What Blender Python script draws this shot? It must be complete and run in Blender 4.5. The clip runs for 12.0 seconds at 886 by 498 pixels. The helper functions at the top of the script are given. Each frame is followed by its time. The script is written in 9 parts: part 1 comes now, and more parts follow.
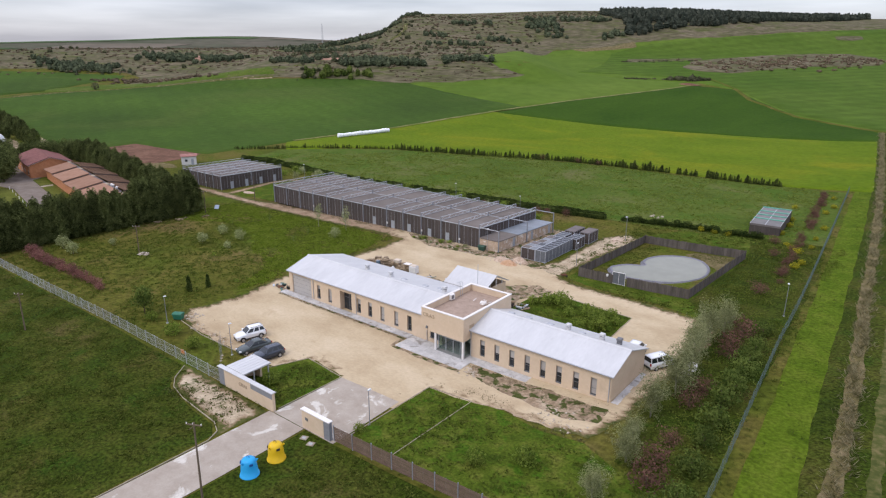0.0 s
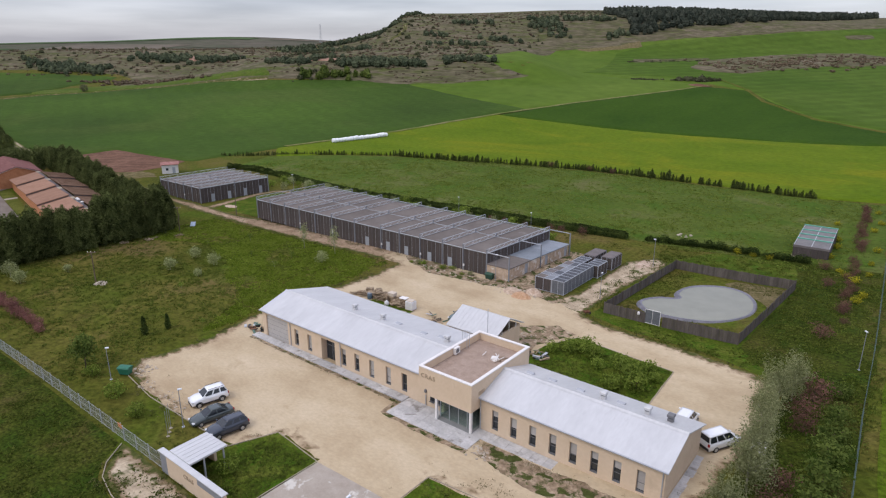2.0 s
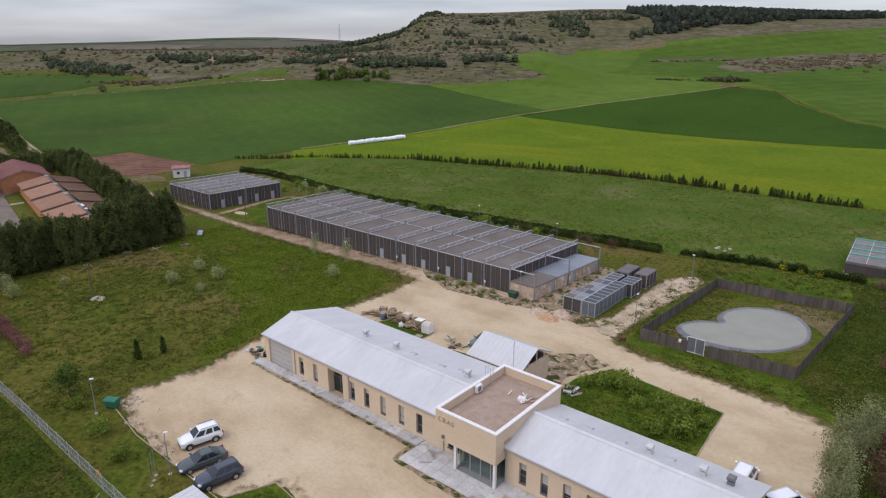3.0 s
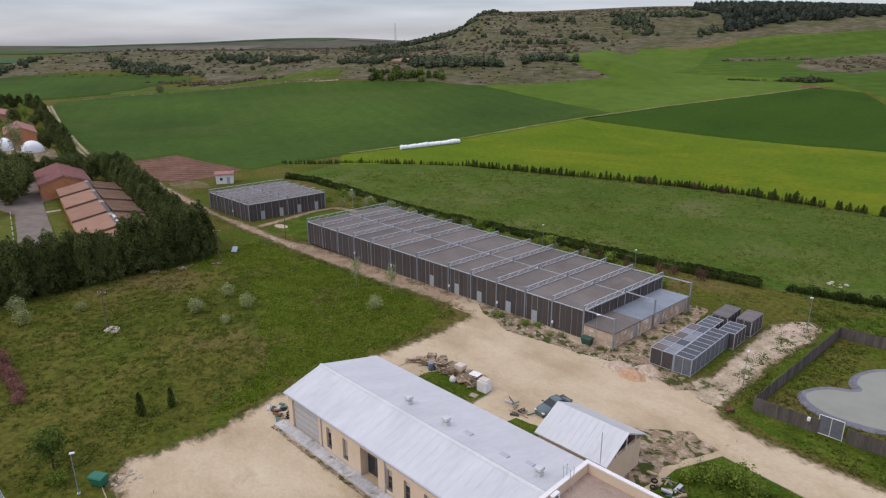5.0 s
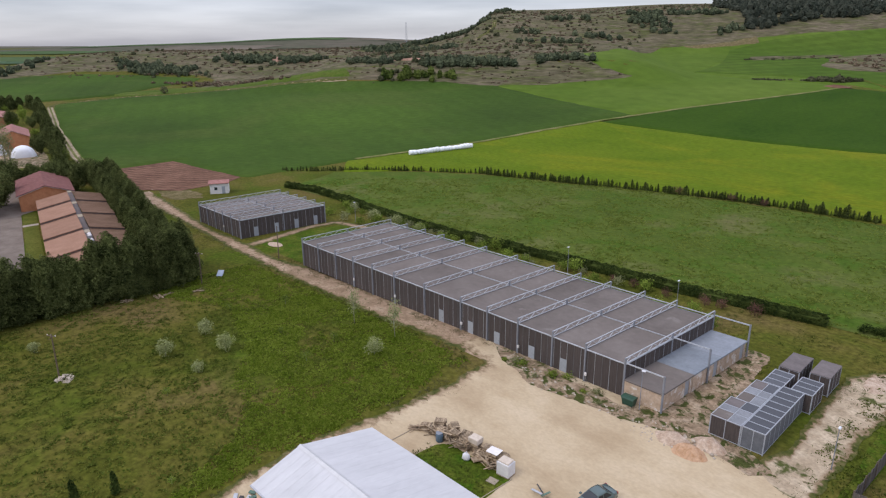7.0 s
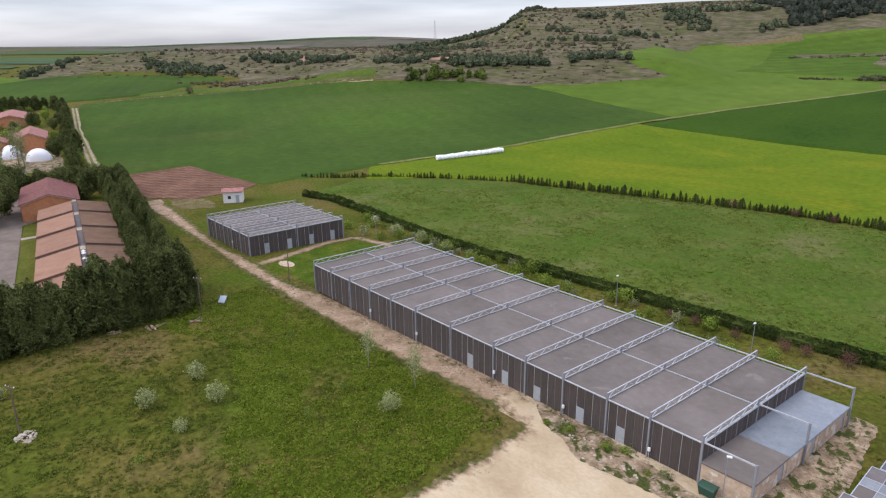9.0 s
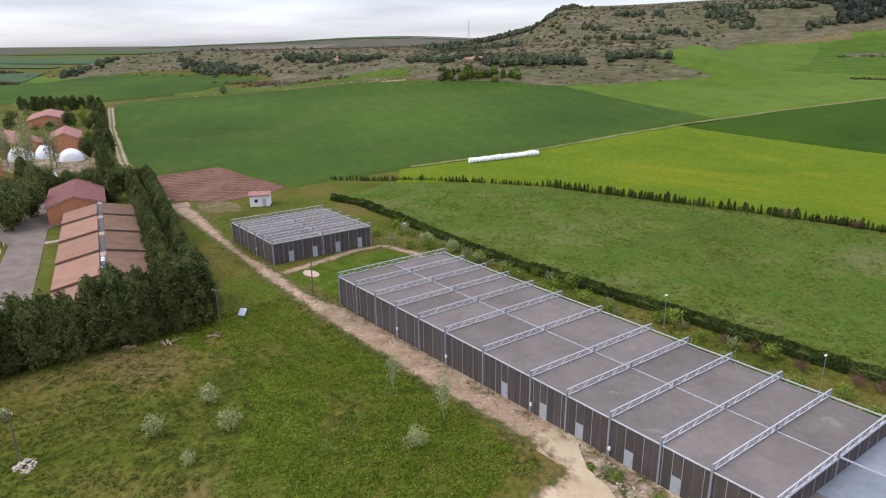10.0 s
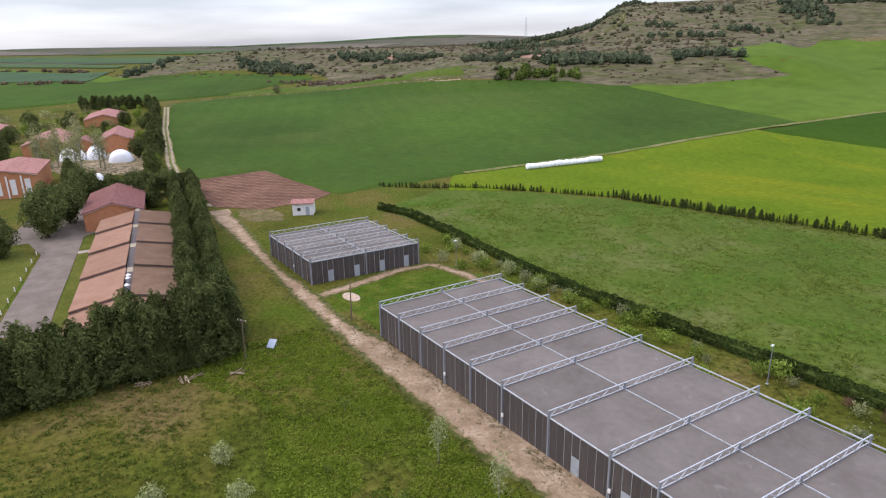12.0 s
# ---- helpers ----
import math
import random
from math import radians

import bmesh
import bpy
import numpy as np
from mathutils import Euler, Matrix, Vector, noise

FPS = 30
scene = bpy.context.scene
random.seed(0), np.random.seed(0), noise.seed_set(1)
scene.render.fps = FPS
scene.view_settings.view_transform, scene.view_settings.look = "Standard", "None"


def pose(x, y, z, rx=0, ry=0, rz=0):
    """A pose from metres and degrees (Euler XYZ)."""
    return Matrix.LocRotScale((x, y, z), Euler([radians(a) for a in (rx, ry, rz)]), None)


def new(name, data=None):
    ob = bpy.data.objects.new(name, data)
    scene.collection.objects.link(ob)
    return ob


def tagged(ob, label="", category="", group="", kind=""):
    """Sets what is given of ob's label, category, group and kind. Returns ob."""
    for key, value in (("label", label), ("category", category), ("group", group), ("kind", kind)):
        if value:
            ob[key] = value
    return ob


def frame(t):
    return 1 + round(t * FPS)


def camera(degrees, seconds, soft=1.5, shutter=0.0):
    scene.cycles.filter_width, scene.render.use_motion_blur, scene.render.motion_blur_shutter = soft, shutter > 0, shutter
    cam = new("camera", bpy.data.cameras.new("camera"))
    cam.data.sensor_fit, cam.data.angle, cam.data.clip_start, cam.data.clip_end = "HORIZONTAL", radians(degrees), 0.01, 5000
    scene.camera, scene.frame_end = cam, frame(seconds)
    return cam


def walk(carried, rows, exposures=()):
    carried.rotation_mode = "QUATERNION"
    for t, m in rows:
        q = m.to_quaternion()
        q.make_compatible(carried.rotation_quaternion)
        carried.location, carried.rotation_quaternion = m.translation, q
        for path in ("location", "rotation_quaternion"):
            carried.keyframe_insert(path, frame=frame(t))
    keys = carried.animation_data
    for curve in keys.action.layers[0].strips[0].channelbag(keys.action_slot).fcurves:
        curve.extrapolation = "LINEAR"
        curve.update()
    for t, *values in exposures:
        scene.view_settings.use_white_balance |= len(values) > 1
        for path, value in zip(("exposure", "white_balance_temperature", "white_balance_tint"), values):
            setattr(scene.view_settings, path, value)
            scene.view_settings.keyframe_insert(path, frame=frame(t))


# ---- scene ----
cam = camera(69.7, 12.0, soft=1.2)
METRES, EYE, TILT, LEAN, TURN = 95.0, 40.1, -14.0, -2.8, 39.3
ROWS = [
    (0.0, 0.0, 0.0, 0.0, -0.18, -3.71, 2.81),
    (0.5, 0.0004, 0.0445, 0.0094, -0.2, -3.69, 2.83),
    (1.0, 0.0006, 0.0899, 0.0198, -0.21, -3.69, 2.87),
    (1.5, 0.0009, 0.1355, 0.0306, -0.22, -3.68, 2.9),
    (2.0, 0.0007, 0.1818, 0.0408, -0.11, -3.67, 2.89),
    (2.5, 0.0003, 0.228, 0.0519, 0.22, -3.65, 2.85),
    (3.0, -0.0015, 0.2738, 0.0622, 1.53, -3.59, 2.59),
    (3.5, -0.0055, 0.3181, 0.0728, 4.08, -3.49, 2.05),
    (5.5, -0.0234, 0.4867, 0.1124, 6.33, -3.45, 1.65),
    (6.0, -0.0276, 0.5271, 0.1222, 6.52, -3.46, 1.64),
    (6.5, -0.0313, 0.5667, 0.1321, 6.82, -3.46, 1.62),
    (7.0, -0.0359, 0.6058, 0.1416, 7.23, -3.47, 1.56),
    (9.0, -0.0586, 0.7549, 0.1781, 9.68, -3.5, 1.13),
    (9.5, -0.0658, 0.7904, 0.1867, 11.15, -3.5, 0.82),
    (10.0, -0.0737, 0.8265, 0.1958, 12.49, -3.51, 0.55),
    (10.5, -0.0826, 0.8617, 0.2047, 13.7, -3.53, 0.3),
    (11.0, -0.0918, 0.8959, 0.2135, 14.88, -3.55, 0.07),
    (11.5, -0.1019, 0.9298, 0.2217, 16.02, -3.58, -0.16),
    (12.0, -0.1127, 0.9627, 0.2293, 17.15, -3.61, -0.38),
]
walk(cam, [(t, pose(0, 0, EYE, TILT, LEAN, TURN) @ pose(METRES * x, METRES * y, METRES * z, 90 + pitch, roll, yaw)) for t, x, y, z, yaw, pitch, roll in ROWS],
     exposures=[(0.0, 0.15), (1.5, 0.03), (2.5, -0.09), (3.5, -0.14), (5.5, -0.10), (7.0, 0.03), (8.8, 0.29), (9.5, 0.40), (12.0, 0.47)])

# ---- sky and light: a bright overcast day ----
SUN_HEIGHT, SUN_SIDE = 52.0, 200.0
world = bpy.data.worlds.new("overcast_sky")
scene.world = world
world.use_nodes = True
wn, wl = world.node_tree.nodes, world.node_tree.links
wn.clear()
w_out = wn.new("ShaderNodeOutputWorld")
w_sky = wn.new("ShaderNodeTexSky")
w_sky.sky_type, w_sky.sun_disc = "NISHITA", False
w_sky.sun_elevation, w_sky.sun_rotation = radians(SUN_HEIGHT), radians(SUN_SIDE)
w_sky_bg = wn.new("ShaderNodeBackground")
w_sky_bg.inputs["Strength"].default_value = 0.05
wl.new(w_sky.outputs[0], w_sky_bg.inputs["Color"])
w_co = wn.new("ShaderNodeTexCoord")
w_map = wn.new("ShaderNodeMapping")
w_map.inputs["Scale"].default_value = (1.3, 1.3, 13.0)
wl.new(w_co.outputs["Generated"], w_map.inputs["Vector"])
w_noise = wn.new("ShaderNodeTexNoise")
w_noise.inputs["Scale"].default_value, w_noise.inputs["Detail"].default_value = 2.2, 6.0
w_noise.inputs["Roughness"].default_value = 0.5
wl.new(w_map.outputs[0], w_noise.inputs["Vector"])
w_ramp = wn.new("ShaderNodeValToRGB")
w_ramp.color_ramp.elements[0].position, w_ramp.color_ramp.elements[0].color = 0.36, (0.50, 0.51, 0.66, 1)
w_ramp.color_ramp.elements[1].position, w_ramp.color_ramp.elements[1].color = 0.64, (0.86, 0.865, 1.02, 1)
wl.new(w_noise.outputs[0], w_ramp.inputs[0])
w_cloud = wn.new("ShaderNodeBackground")
w_cloud.inputs["Strength"].default_value = 0.76
# an overcast sky is brighter overhead than at the horizon
w_sep = wn.new("ShaderNodeSeparateXYZ")
wl.new(w_co.outputs["Generated"], w_sep.inputs[0])
w_up = wn.new("ShaderNodeMapRange")
w_up.inputs["From Min"].default_value, w_up.inputs["From Max"].default_value = 0.0, 0.7
w_up.inputs["To Min"].default_value, w_up.inputs["To Max"].default_value = 0.70, 1.92
wl.new(w_sep.outputs["Z"], w_up.inputs["Value"])
w_mul = wn.new("ShaderNodeVectorMath")
w_mul.operation = "SCALE"
wl.new(w_ramp.outputs[0], w_mul.inputs[0])
wl.new(w_up.outputs[0], w_mul.inputs["Scale"])
wl.new(w_mul.outputs[0], w_cloud.inputs["Color"])
w_add = wn.new("ShaderNodeAddShader")
wl.new(w_sky_bg.outputs[0], w_add.inputs[0])
wl.new(w_cloud.outputs[0], w_add.inputs[1])
wl.new(w_add.outputs[0], w_out.inputs["Surface"])

sun = new("sun", bpy.data.lights.new("sun", "SUN"))
sun.data.energy, sun.data.angle, sun.data.color = 1.1, radians(24), (1.0, 0.93, 0.84)
sun.matrix_world = pose(0, 0, 80, 90 - SUN_HEIGHT, 0, 180 - SUN_SIDE)


# ---- mesh helpers ----
class Shape:
    """Vertices and faces gathered for one mesh."""

    def __init__(self):
        self.v, self.f = [], []

    def add(self, vs, fs):
        n = len(self.v)
        self.v += [tuple(p) for p in vs]
        self.f += [tuple(i + n for i in face) for face in fs]
        return self

    def box(self, x0, x1, y0, y1, z0, z1):
        return self.add([(x, y, z) for x in (x0, x1) for y in (y0, y1) for z in (z0, z1)],
                        [(0, 1, 3, 2), (4, 6, 7, 5), (0, 4, 5, 1), (2, 3, 7, 6), (0, 2, 6, 4), (1, 5, 7, 3)])

    def bevel_box(self, x0, x1, y0, y1, z0, z1, b):
        """A box whose top edges are cut off."""
        vs = [(x0, y0, z0), (x1, y0, z0), (x1, y1, z0), (x0, y1, z0), (x0, y0, z1 - b), (x1, y0, z1 - b), (x1, y1, z1 - b), (x0, y1, z1 - b),
              (x0 + b, y0 + b, z1), (x1 - b, y0 + b, z1), (x1 - b, y1 - b, z1), (x0 + b, y1 - b, z1)]
        return self.add(vs, [(3, 2, 1, 0), (0, 1, 5, 4), (1, 2, 6, 5), (2, 3, 7, 6), (3, 0, 4, 7), (4, 5, 9, 8), (5, 6, 10, 9), (6, 7, 11, 10), (7, 4, 8, 11), (8, 9, 10, 11)])

    def tube(self, p, q, r, n=6, r2=None):
        p, q = Vector(p), Vector(q)
        d = (q - p).normalized()
        a = d.orthogonal().normalized()
        b = d.cross(a)
        r2 = r if r2 is None else r2
        ring = [(math.cos(2 * math.pi * i / n), math.sin(2 * math.pi * i / n)) for i in range(n)]
        vs = [p + r * (c * a + s * b) for c, s in ring] + [q + r2 * (c * a + s * b) for c, s in ring]
        return self.add(vs, [(i, (i + 1) % n, n + (i + 1) % n, n + i) for i in range(n)] + [tuple(range(n - 1, -1, -1)), tuple(range(n, 2 * n))])

    def beam(self, p, q, w, h):
        """A square bar from p to q, w wide and h high."""
        p, q = Vector(p), Vector(q)
        d = (q - p).normalized()
        side = d.cross(Vector((0, 0, 1)))
        side = (side.normalized() if side.length > 1e-4 else Vector((1, 0, 0))) * (w / 2)
        top = side.cross(d).normalized() * (h / 2)
        vs = [e + i * side + j * top for e in (p, q) for i, j in ((-1, -1), (1, -1), (1, 1), (-1, 1))]
        return self.add(vs, [(3, 2, 1, 0), (4, 5, 6, 7), (0, 1, 5, 4), (1, 2, 6, 5), (2, 3, 7, 6), (3, 0, 4, 7)])

    def prism(self, outline, axis, a, b):
        """An outline (pairs) swept along an axis from a to b: 'x' takes (y, z), 'y' (x, z), 'z' (x, y)."""
        n = len(outline)
        put = {"x": lambda c, p: (c, p[0], p[1]), "y": lambda c, p: (p[0], c, p[1]), "z": lambda c, p: (p[0], p[1], c)}[axis]
        vs = [put(a, p) for p in outline] + [put(b, p) for p in outline]
        return self.add(vs, [(i, (i + 1) % n, n + (i + 1) % n, n + i) for i in range(n)] + [tuple(range(n - 1, -1, -1)), tuple(range(n, 2 * n))])

    def rings(self, rings, closed=True, caps=True):
        """Skin over a list of equal rings of points."""
        n = len(rings[0])
        vs = [p for r in rings for p in r]
        fs = [(k * n + i, k * n + (i + 1) % n, (k + 1) * n + (i + 1) % n, (k + 1) * n + i) for k in range(len(rings) - 1) for i in range(n if closed else n - 1)]
        if caps:
            fs += [tuple(range(n - 1, -1, -1)), tuple(range((len(rings) - 1) * n, len(rings) * n))]
        return self.add(vs, fs)

    def lean(self, k):
        """Shifts every point along x by k times its y."""
        self.v = [(x + k * y, y, z) for x, y, z in self.v]
        return self

    def mesh(self, name, smooth=False):
        me = bpy.data.meshes.new(name)
        me.from_pydata(self.v, [], self.f)
        bm = bmesh.new()
        bm.from_mesh(me)
        bmesh.ops.recalc_face_normals(bm, faces=bm.faces)
        bm.to_mesh(me)
        bm.free()
        if smooth:
            me.polygons.foreach_set("use_smooth", [True] * len(me.polygons))
        return me


def part(name, shape, material, parent=None, label="", smooth=False):
    """One mesh object, of a Shape or a shared mesh, under a thing or a part."""
    me = shape.mesh(name, smooth) if isinstance(shape, Shape) else shape
    if material and not me.materials:
        me.materials.append(material)
    ob = new(name, me)
    if parent:
        ob.parent = parent
    return tagged(ob, label=label)


def thing(name, label, category, at=(0, 0, 0), turn=0.0, group="", kind=""):
    """The Empty of a thing, at its base."""
    ob = new(name)
    ob.empty_display_size = 0.3
    ob.matrix_basis = pose(*at, 0, 0, turn)
    return tagged(ob, label, category, group, kind)


# ---- terrain ----
def ramp(x, a, b):
    t = np.clip((np.asarray(x, float) - a) / (b - a), 0, 1)
    return t * t * (3 - 2 * t)


def soft_rise(x, w):
    return w * np.logaddexp(0, np.asarray(x, float) / w)


RIDGE_TOP = 800.0


def terrain(x, y):
    """Height of the land: a level farm, fields that climb to a long hill, a low ridge far off."""
    x, y = np.asarray(x, float), np.asarray(y, float)
    u, v = 0.774 * x + 0.633 * y, -0.633 * x + 0.774 * y
    near = (-0.8 * ramp(-x, 90, 150) + 2.4 * ramp(x, -45, 25)) * (1 - ramp(v, 280, 420))
    k = 0.045 + 0.040 * ramp(u, -250, 0)
    base = k * (soft_rise(v - 350, 30) - soft_rise(v - 750 - 400 * ramp(u, -300, 0), 60))
    spur = 12 * ramp(v, 495, 545) * (1 - ramp(v, 640, 800)) * ramp(u, -260, -120) * (1 - ramp(u, 70, 125))
    hill = 27.5 * ramp(v, 690, 850) * (0.55 * ramp(u, -230, -40) + 0.45 * ramp(u, -72, -38)) * (1 + 0.20 * ramp(u, 20, 240)) * (1 - 0.36 * ramp(u, 240, 640))
    ridge = 33 * ramp(v, 1800, 3000) * (1 - ramp(u, -100, 400))
    terrace = 18 * ramp(v, 610, 770) * (1 - ramp(v, 900, 1250)) * ramp(u, -640, -470) * (1 - ramp(u, -260, -90))
    swell = 7 * np.sin(u / 260.0 + 1.0) * ramp(v, 2000, 2600) * (1 - ramp(u, -100, 400))
    swell = swell + 34 * np.exp(-((u + RIDGE_TOP) / 420.0) ** 2) * ramp(v, 2000, 2700)
    return near + base + spur + hill + ridge + terrace + swell


def level(x, y):
    return float(terrain(x, y))


# ---- materials ----
def surface(name, colours, scale, rough=0.8, bump=0.0, bump_scale=None, metal=0.0, fine=(0.0, 1.0), vary=0.0, stretch=(1, 1, 1), detail=5.0, stains=None, distort=0.0, gloss=0.3, bands=None, verge=None):
    """A procedural surface: noise through a ramp of colours, finer grain over it, optional stains (colour, scale, from, to), relief, and a change from piece to piece."""
    m = bpy.data.materials.new(name)
    m.use_nodes = True
    n, l = m.node_tree.nodes, m.node_tree.links
    bsdf = n["Principled BSDF"]
    geo = n.new("ShaderNodeNewGeometry")
    mp = n.new("ShaderNodeMapping")
    mp.inputs["Scale"].default_value = stretch
    l.new(geo.outputs["Position"], mp.inputs["Vector"])

    def noise_of(sc, det, dist=0.0):
        t = n.new("ShaderNodeTexNoise")
        t.inputs["Scale"].default_value, t.inputs["Detail"].default_value, t.inputs["Roughness"].default_value = sc, det, 0.6
        t.inputs["Distortion"].default_value = dist
        l.new(mp.outputs[0], t.inputs["Vector"])
        return t.outputs[0]

    r = n.new("ShaderNodeValToRGB")
    while len(r.color_ramp.elements) < len(colours):
        r.color_ramp.elements.new(0.5)
    for e, (at, c) in zip(r.color_ramp.elements, colours):
        e.position, e.color = at, (*c, 1)
    l.new(noise_of(scale, detail, distort), r.inputs[0])
    out = r.outputs[0]

    def shade(colour, factor_socket, low, high):
        k = n.new("ShaderNodeMapRange")
        k.inputs["From Min"].default_value, k.inputs["From Max"].default_value = 0.25, 0.75
        k.inputs["To Min"].default_value, k.inputs["To Max"].default_value = low, high
        l.new(factor_socket, k.inputs["Value"])
        mx = n.new("ShaderNodeVectorMath")
        mx.operation = "SCALE"
        l.new(colour, mx.inputs[0])
        l.new(k.outputs[0], mx.inputs["Scale"])
        return mx.outputs[0]

    if stains:
        colour, sc, a, b = stains
        st = n.new("ShaderNodeMapRange")
        st.inputs["From Min"].default_value, st.inputs["From Max"].default_value = a, b
        l.new(noise_of(sc, 6.0, 0.6), st.inputs["Value"])
        mx = n.new("ShaderNodeMix")
        mx.data_type = "RGBA"
        l.new(st.outputs[0], mx.inputs["Factor"])
        l.new(out, mx.inputs["A"])
        mx.inputs["B"].default_value = (*colour, 1)
        out = mx.outputs["Result"]
    if fine[0]:
        out = shade(out, noise_of(fine[1], 4.0), 1 - fine[0], 1 + fine[0])
    if bands:
        turn, width, amount, bend = bands
        bm_ = n.new("ShaderNodeMapping")
        bm_.inputs["Rotation"].default_value = (0, 0, radians(turn))
        l.new(geo.outputs["Position"], bm_.inputs["Vector"])
        wv = n.new("ShaderNodeTexWave")
        wv.inputs["Scale"].default_value, wv.inputs["Distortion"].default_value = 0.314 / width, bend
        wv.inputs["Detail"].default_value, wv.inputs["Detail Scale"].default_value = 2.0, 0.12 / width
        l.new(bm_.outputs[0], wv.inputs["Vector"])
        out = shade(out, wv.outputs[1], 1 - amount, 1 + amount)
    if vary:
        info = n.new("ShaderNodeObjectInfo")
        k = n.new("ShaderNodeMapRange")
        k.inputs["To Min"].default_value, k.inputs["To Max"].default_value = 1 - vary, 1 + vary
        l.new(info.outputs["Random"], k.inputs["Value"])
        mx = n.new("ShaderNodeVectorMath")
        mx.operation = "SCALE"
        l.new(out, mx.inputs[0])
        l.new(k.outputs[0], mx.inputs["Scale"])
        out = mx.outputs[0]
    if verge:
        # towards its edge ("cover" runs from 0 at the edge to 1 inside) the surface thins out into grass
        sc, a, b = verge
        gr = n.new("ShaderNodeValToRGB")
        gr.color_ramp.elements.new(0.5)
        for e, (at, c) in zip(gr.color_ramp.elements, ((0.3, (0.036, 0.050, 0.010)), (0.5, (0.078, 0.084, 0.022)), (0.7, (0.15, 0.125, 0.052)))):
            e.position, e.color = at, (*c, 1)
        l.new(noise_of(1.1, 6.0), gr.inputs[0])
        cov = n.new("ShaderNodeAttribute")
        cov.attribute_name = "cover"
        mad = n.new("ShaderNodeMath")
        mad.operation = "MULTIPLY_ADD"
        l.new(noise_of(sc, 8.0, 0.4), mad.inputs[0])
        mad.inputs[1].default_value = 1.7
        l.new(cov.outputs["Fac"], mad.inputs[2])
        edge = n.new("ShaderNodeMapRange")
        edge.inputs["From Min"].default_value, edge.inputs["From Max"].default_value = a + 0.85, b + 0.85
        l.new(mad.outputs[0], edge.inputs["Value"])
        mx = n.new("ShaderNodeMix")
        mx.data_type = "RGBA"
        soil = n.new("ShaderNodeMapRange")
        soil.inputs["From Min"].default_value, soil.inputs["From Max"].default_value = b + 0.80, b + 1.15
        l.new(mad.outputs[0], soil.inputs["Value"])
        sm = n.new("ShaderNodeMix")
        sm.data_type = "RGBA"
        l.new(soil.outputs[0], sm.inputs["Factor"])
        sm.inputs["A"].default_value = (0.235, 0.165, 0.10, 1)
        l.new(out, sm.inputs["B"])
        l.new(edge.outputs[0], mx.inputs["Factor"])
        l.new(gr.outputs[0], mx.inputs["A"])
        l.new(sm.outputs["Result"], mx.inputs["B"])
        out = mx.outputs["Result"]
    l.new(out, bsdf.inputs["Base Color"])
    bsdf.inputs["Roughness"].default_value, bsdf.inputs["Metallic"].default_value = rough, metal
    bsdf.inputs["Specular IOR Level"].default_value = gloss
    if bump:
        bp = n.new("ShaderNodeBump")
        bp.inputs["Strength"].default_value, bp.inputs["Distance"].default_value = 1.0, bump
        l.new(noise_of(bump_scale or scale * 4, 5.0), bp.inputs["Height"])
        l.new(bp.outputs[0], bsdf.inputs["Normal"])
    return m


def foliage(name, dark, light, scale=0.8, vary=0.2, through_leaf=0.4, mixed=0.35):
    """Leaves: two greens by place and by clump, dull, a little light let through."""
    m = bpy.data.materials.new(name)
    m.use_nodes = True
    n, l = m.node_tree.nodes, m.node_tree.links
    bsdf = n["Principled BSDF"]
    geo = n.new("ShaderNodeNewGeometry")
    t = n.new("ShaderNodeTexNoise")
    t.inputs["Scale"].default_value, t.inputs["Detail"].default_value = scale, 3.0
    l.new(geo.outputs["Position"], t.inputs["Vector"])
    add = n.new("ShaderNodeMath")
    add.operation = "ADD"
    l.new(t.outputs[0], add.inputs[0])
    k = n.new("ShaderNodeMapRange")
    k.inputs["To Min"].default_value, k.inputs["To Max"].default_value = -mixed, mixed
    l.new(geo.outputs["Random Per Island"], k.inputs["Value"])
    l.new(k.outputs[0], add.inputs[1])
    r = n.new("ShaderNodeValToRGB")
    r.color_ramp.elements[0].position, r.color_ramp.elements[0].color = 0.2, (*dark, 1)
    r.color_ramp.elements[1].position, r.color_ramp.elements[1].color = 0.8, (*light, 1)
    l.new(add.outputs[0], r.inputs[0])
    info = n.new("ShaderNodeObjectInfo")
    k2 = n.new("ShaderNodeMapRange")
    k2.inputs["To Min"].default_value, k2.inputs["To Max"].default_value = 1 - vary, 1 + vary
    l.new(info.outputs["Random"], k2.inputs["Value"])
    mx = n.new("ShaderNodeVectorMath")
    mx.operation = "SCALE"
    l.new(r.outputs[0], mx.inputs[0])
    l.new(k2.outputs[0], mx.inputs["Scale"])
    l.new(mx.outputs[0], bsdf.inputs["Base Color"])
    bsdf.inputs["Roughness"].default_value = 0.9
    bsdf.inputs["Specular IOR Level"].default_value = 0.08
    thin = n.new("ShaderNodeBsdfTranslucent")
    l.new(mx.outputs[0], thin.inputs["Color"])
    both = n.new("ShaderNodeMixShader")
    both.inputs[0].default_value = through_leaf
    l.new(bsdf.outputs[0], both.inputs[1])
    l.new(thin.outputs[0], both.inputs[2])
    l.new(both.outputs[0], n["Material Output"].inputs["Surface"])
    return m


def plain(name, colour, rough=0.5, metal=0.0, vary=0.0, grain=0.08, scale=3.0):
    c = Vector(colour)
    return surface(name, [(0.3, tuple(c * (1 - grain))), (0.7, tuple(c * (1 + grain)))], scale, rough, metal=metal, vary=vary)


def pane_glass(name, tint, rough=0.05):
    m = bpy.data.materials.new(name)
    m.use_nodes = True
    b = m.node_tree.nodes["Principled BSDF"]
    b.inputs["Base Color"].default_value = (*tint, 1)
    b.inputs["Roughness"].default_value = rough
    b.inputs["Specular IOR Level"].default_value = 0.6
    return m


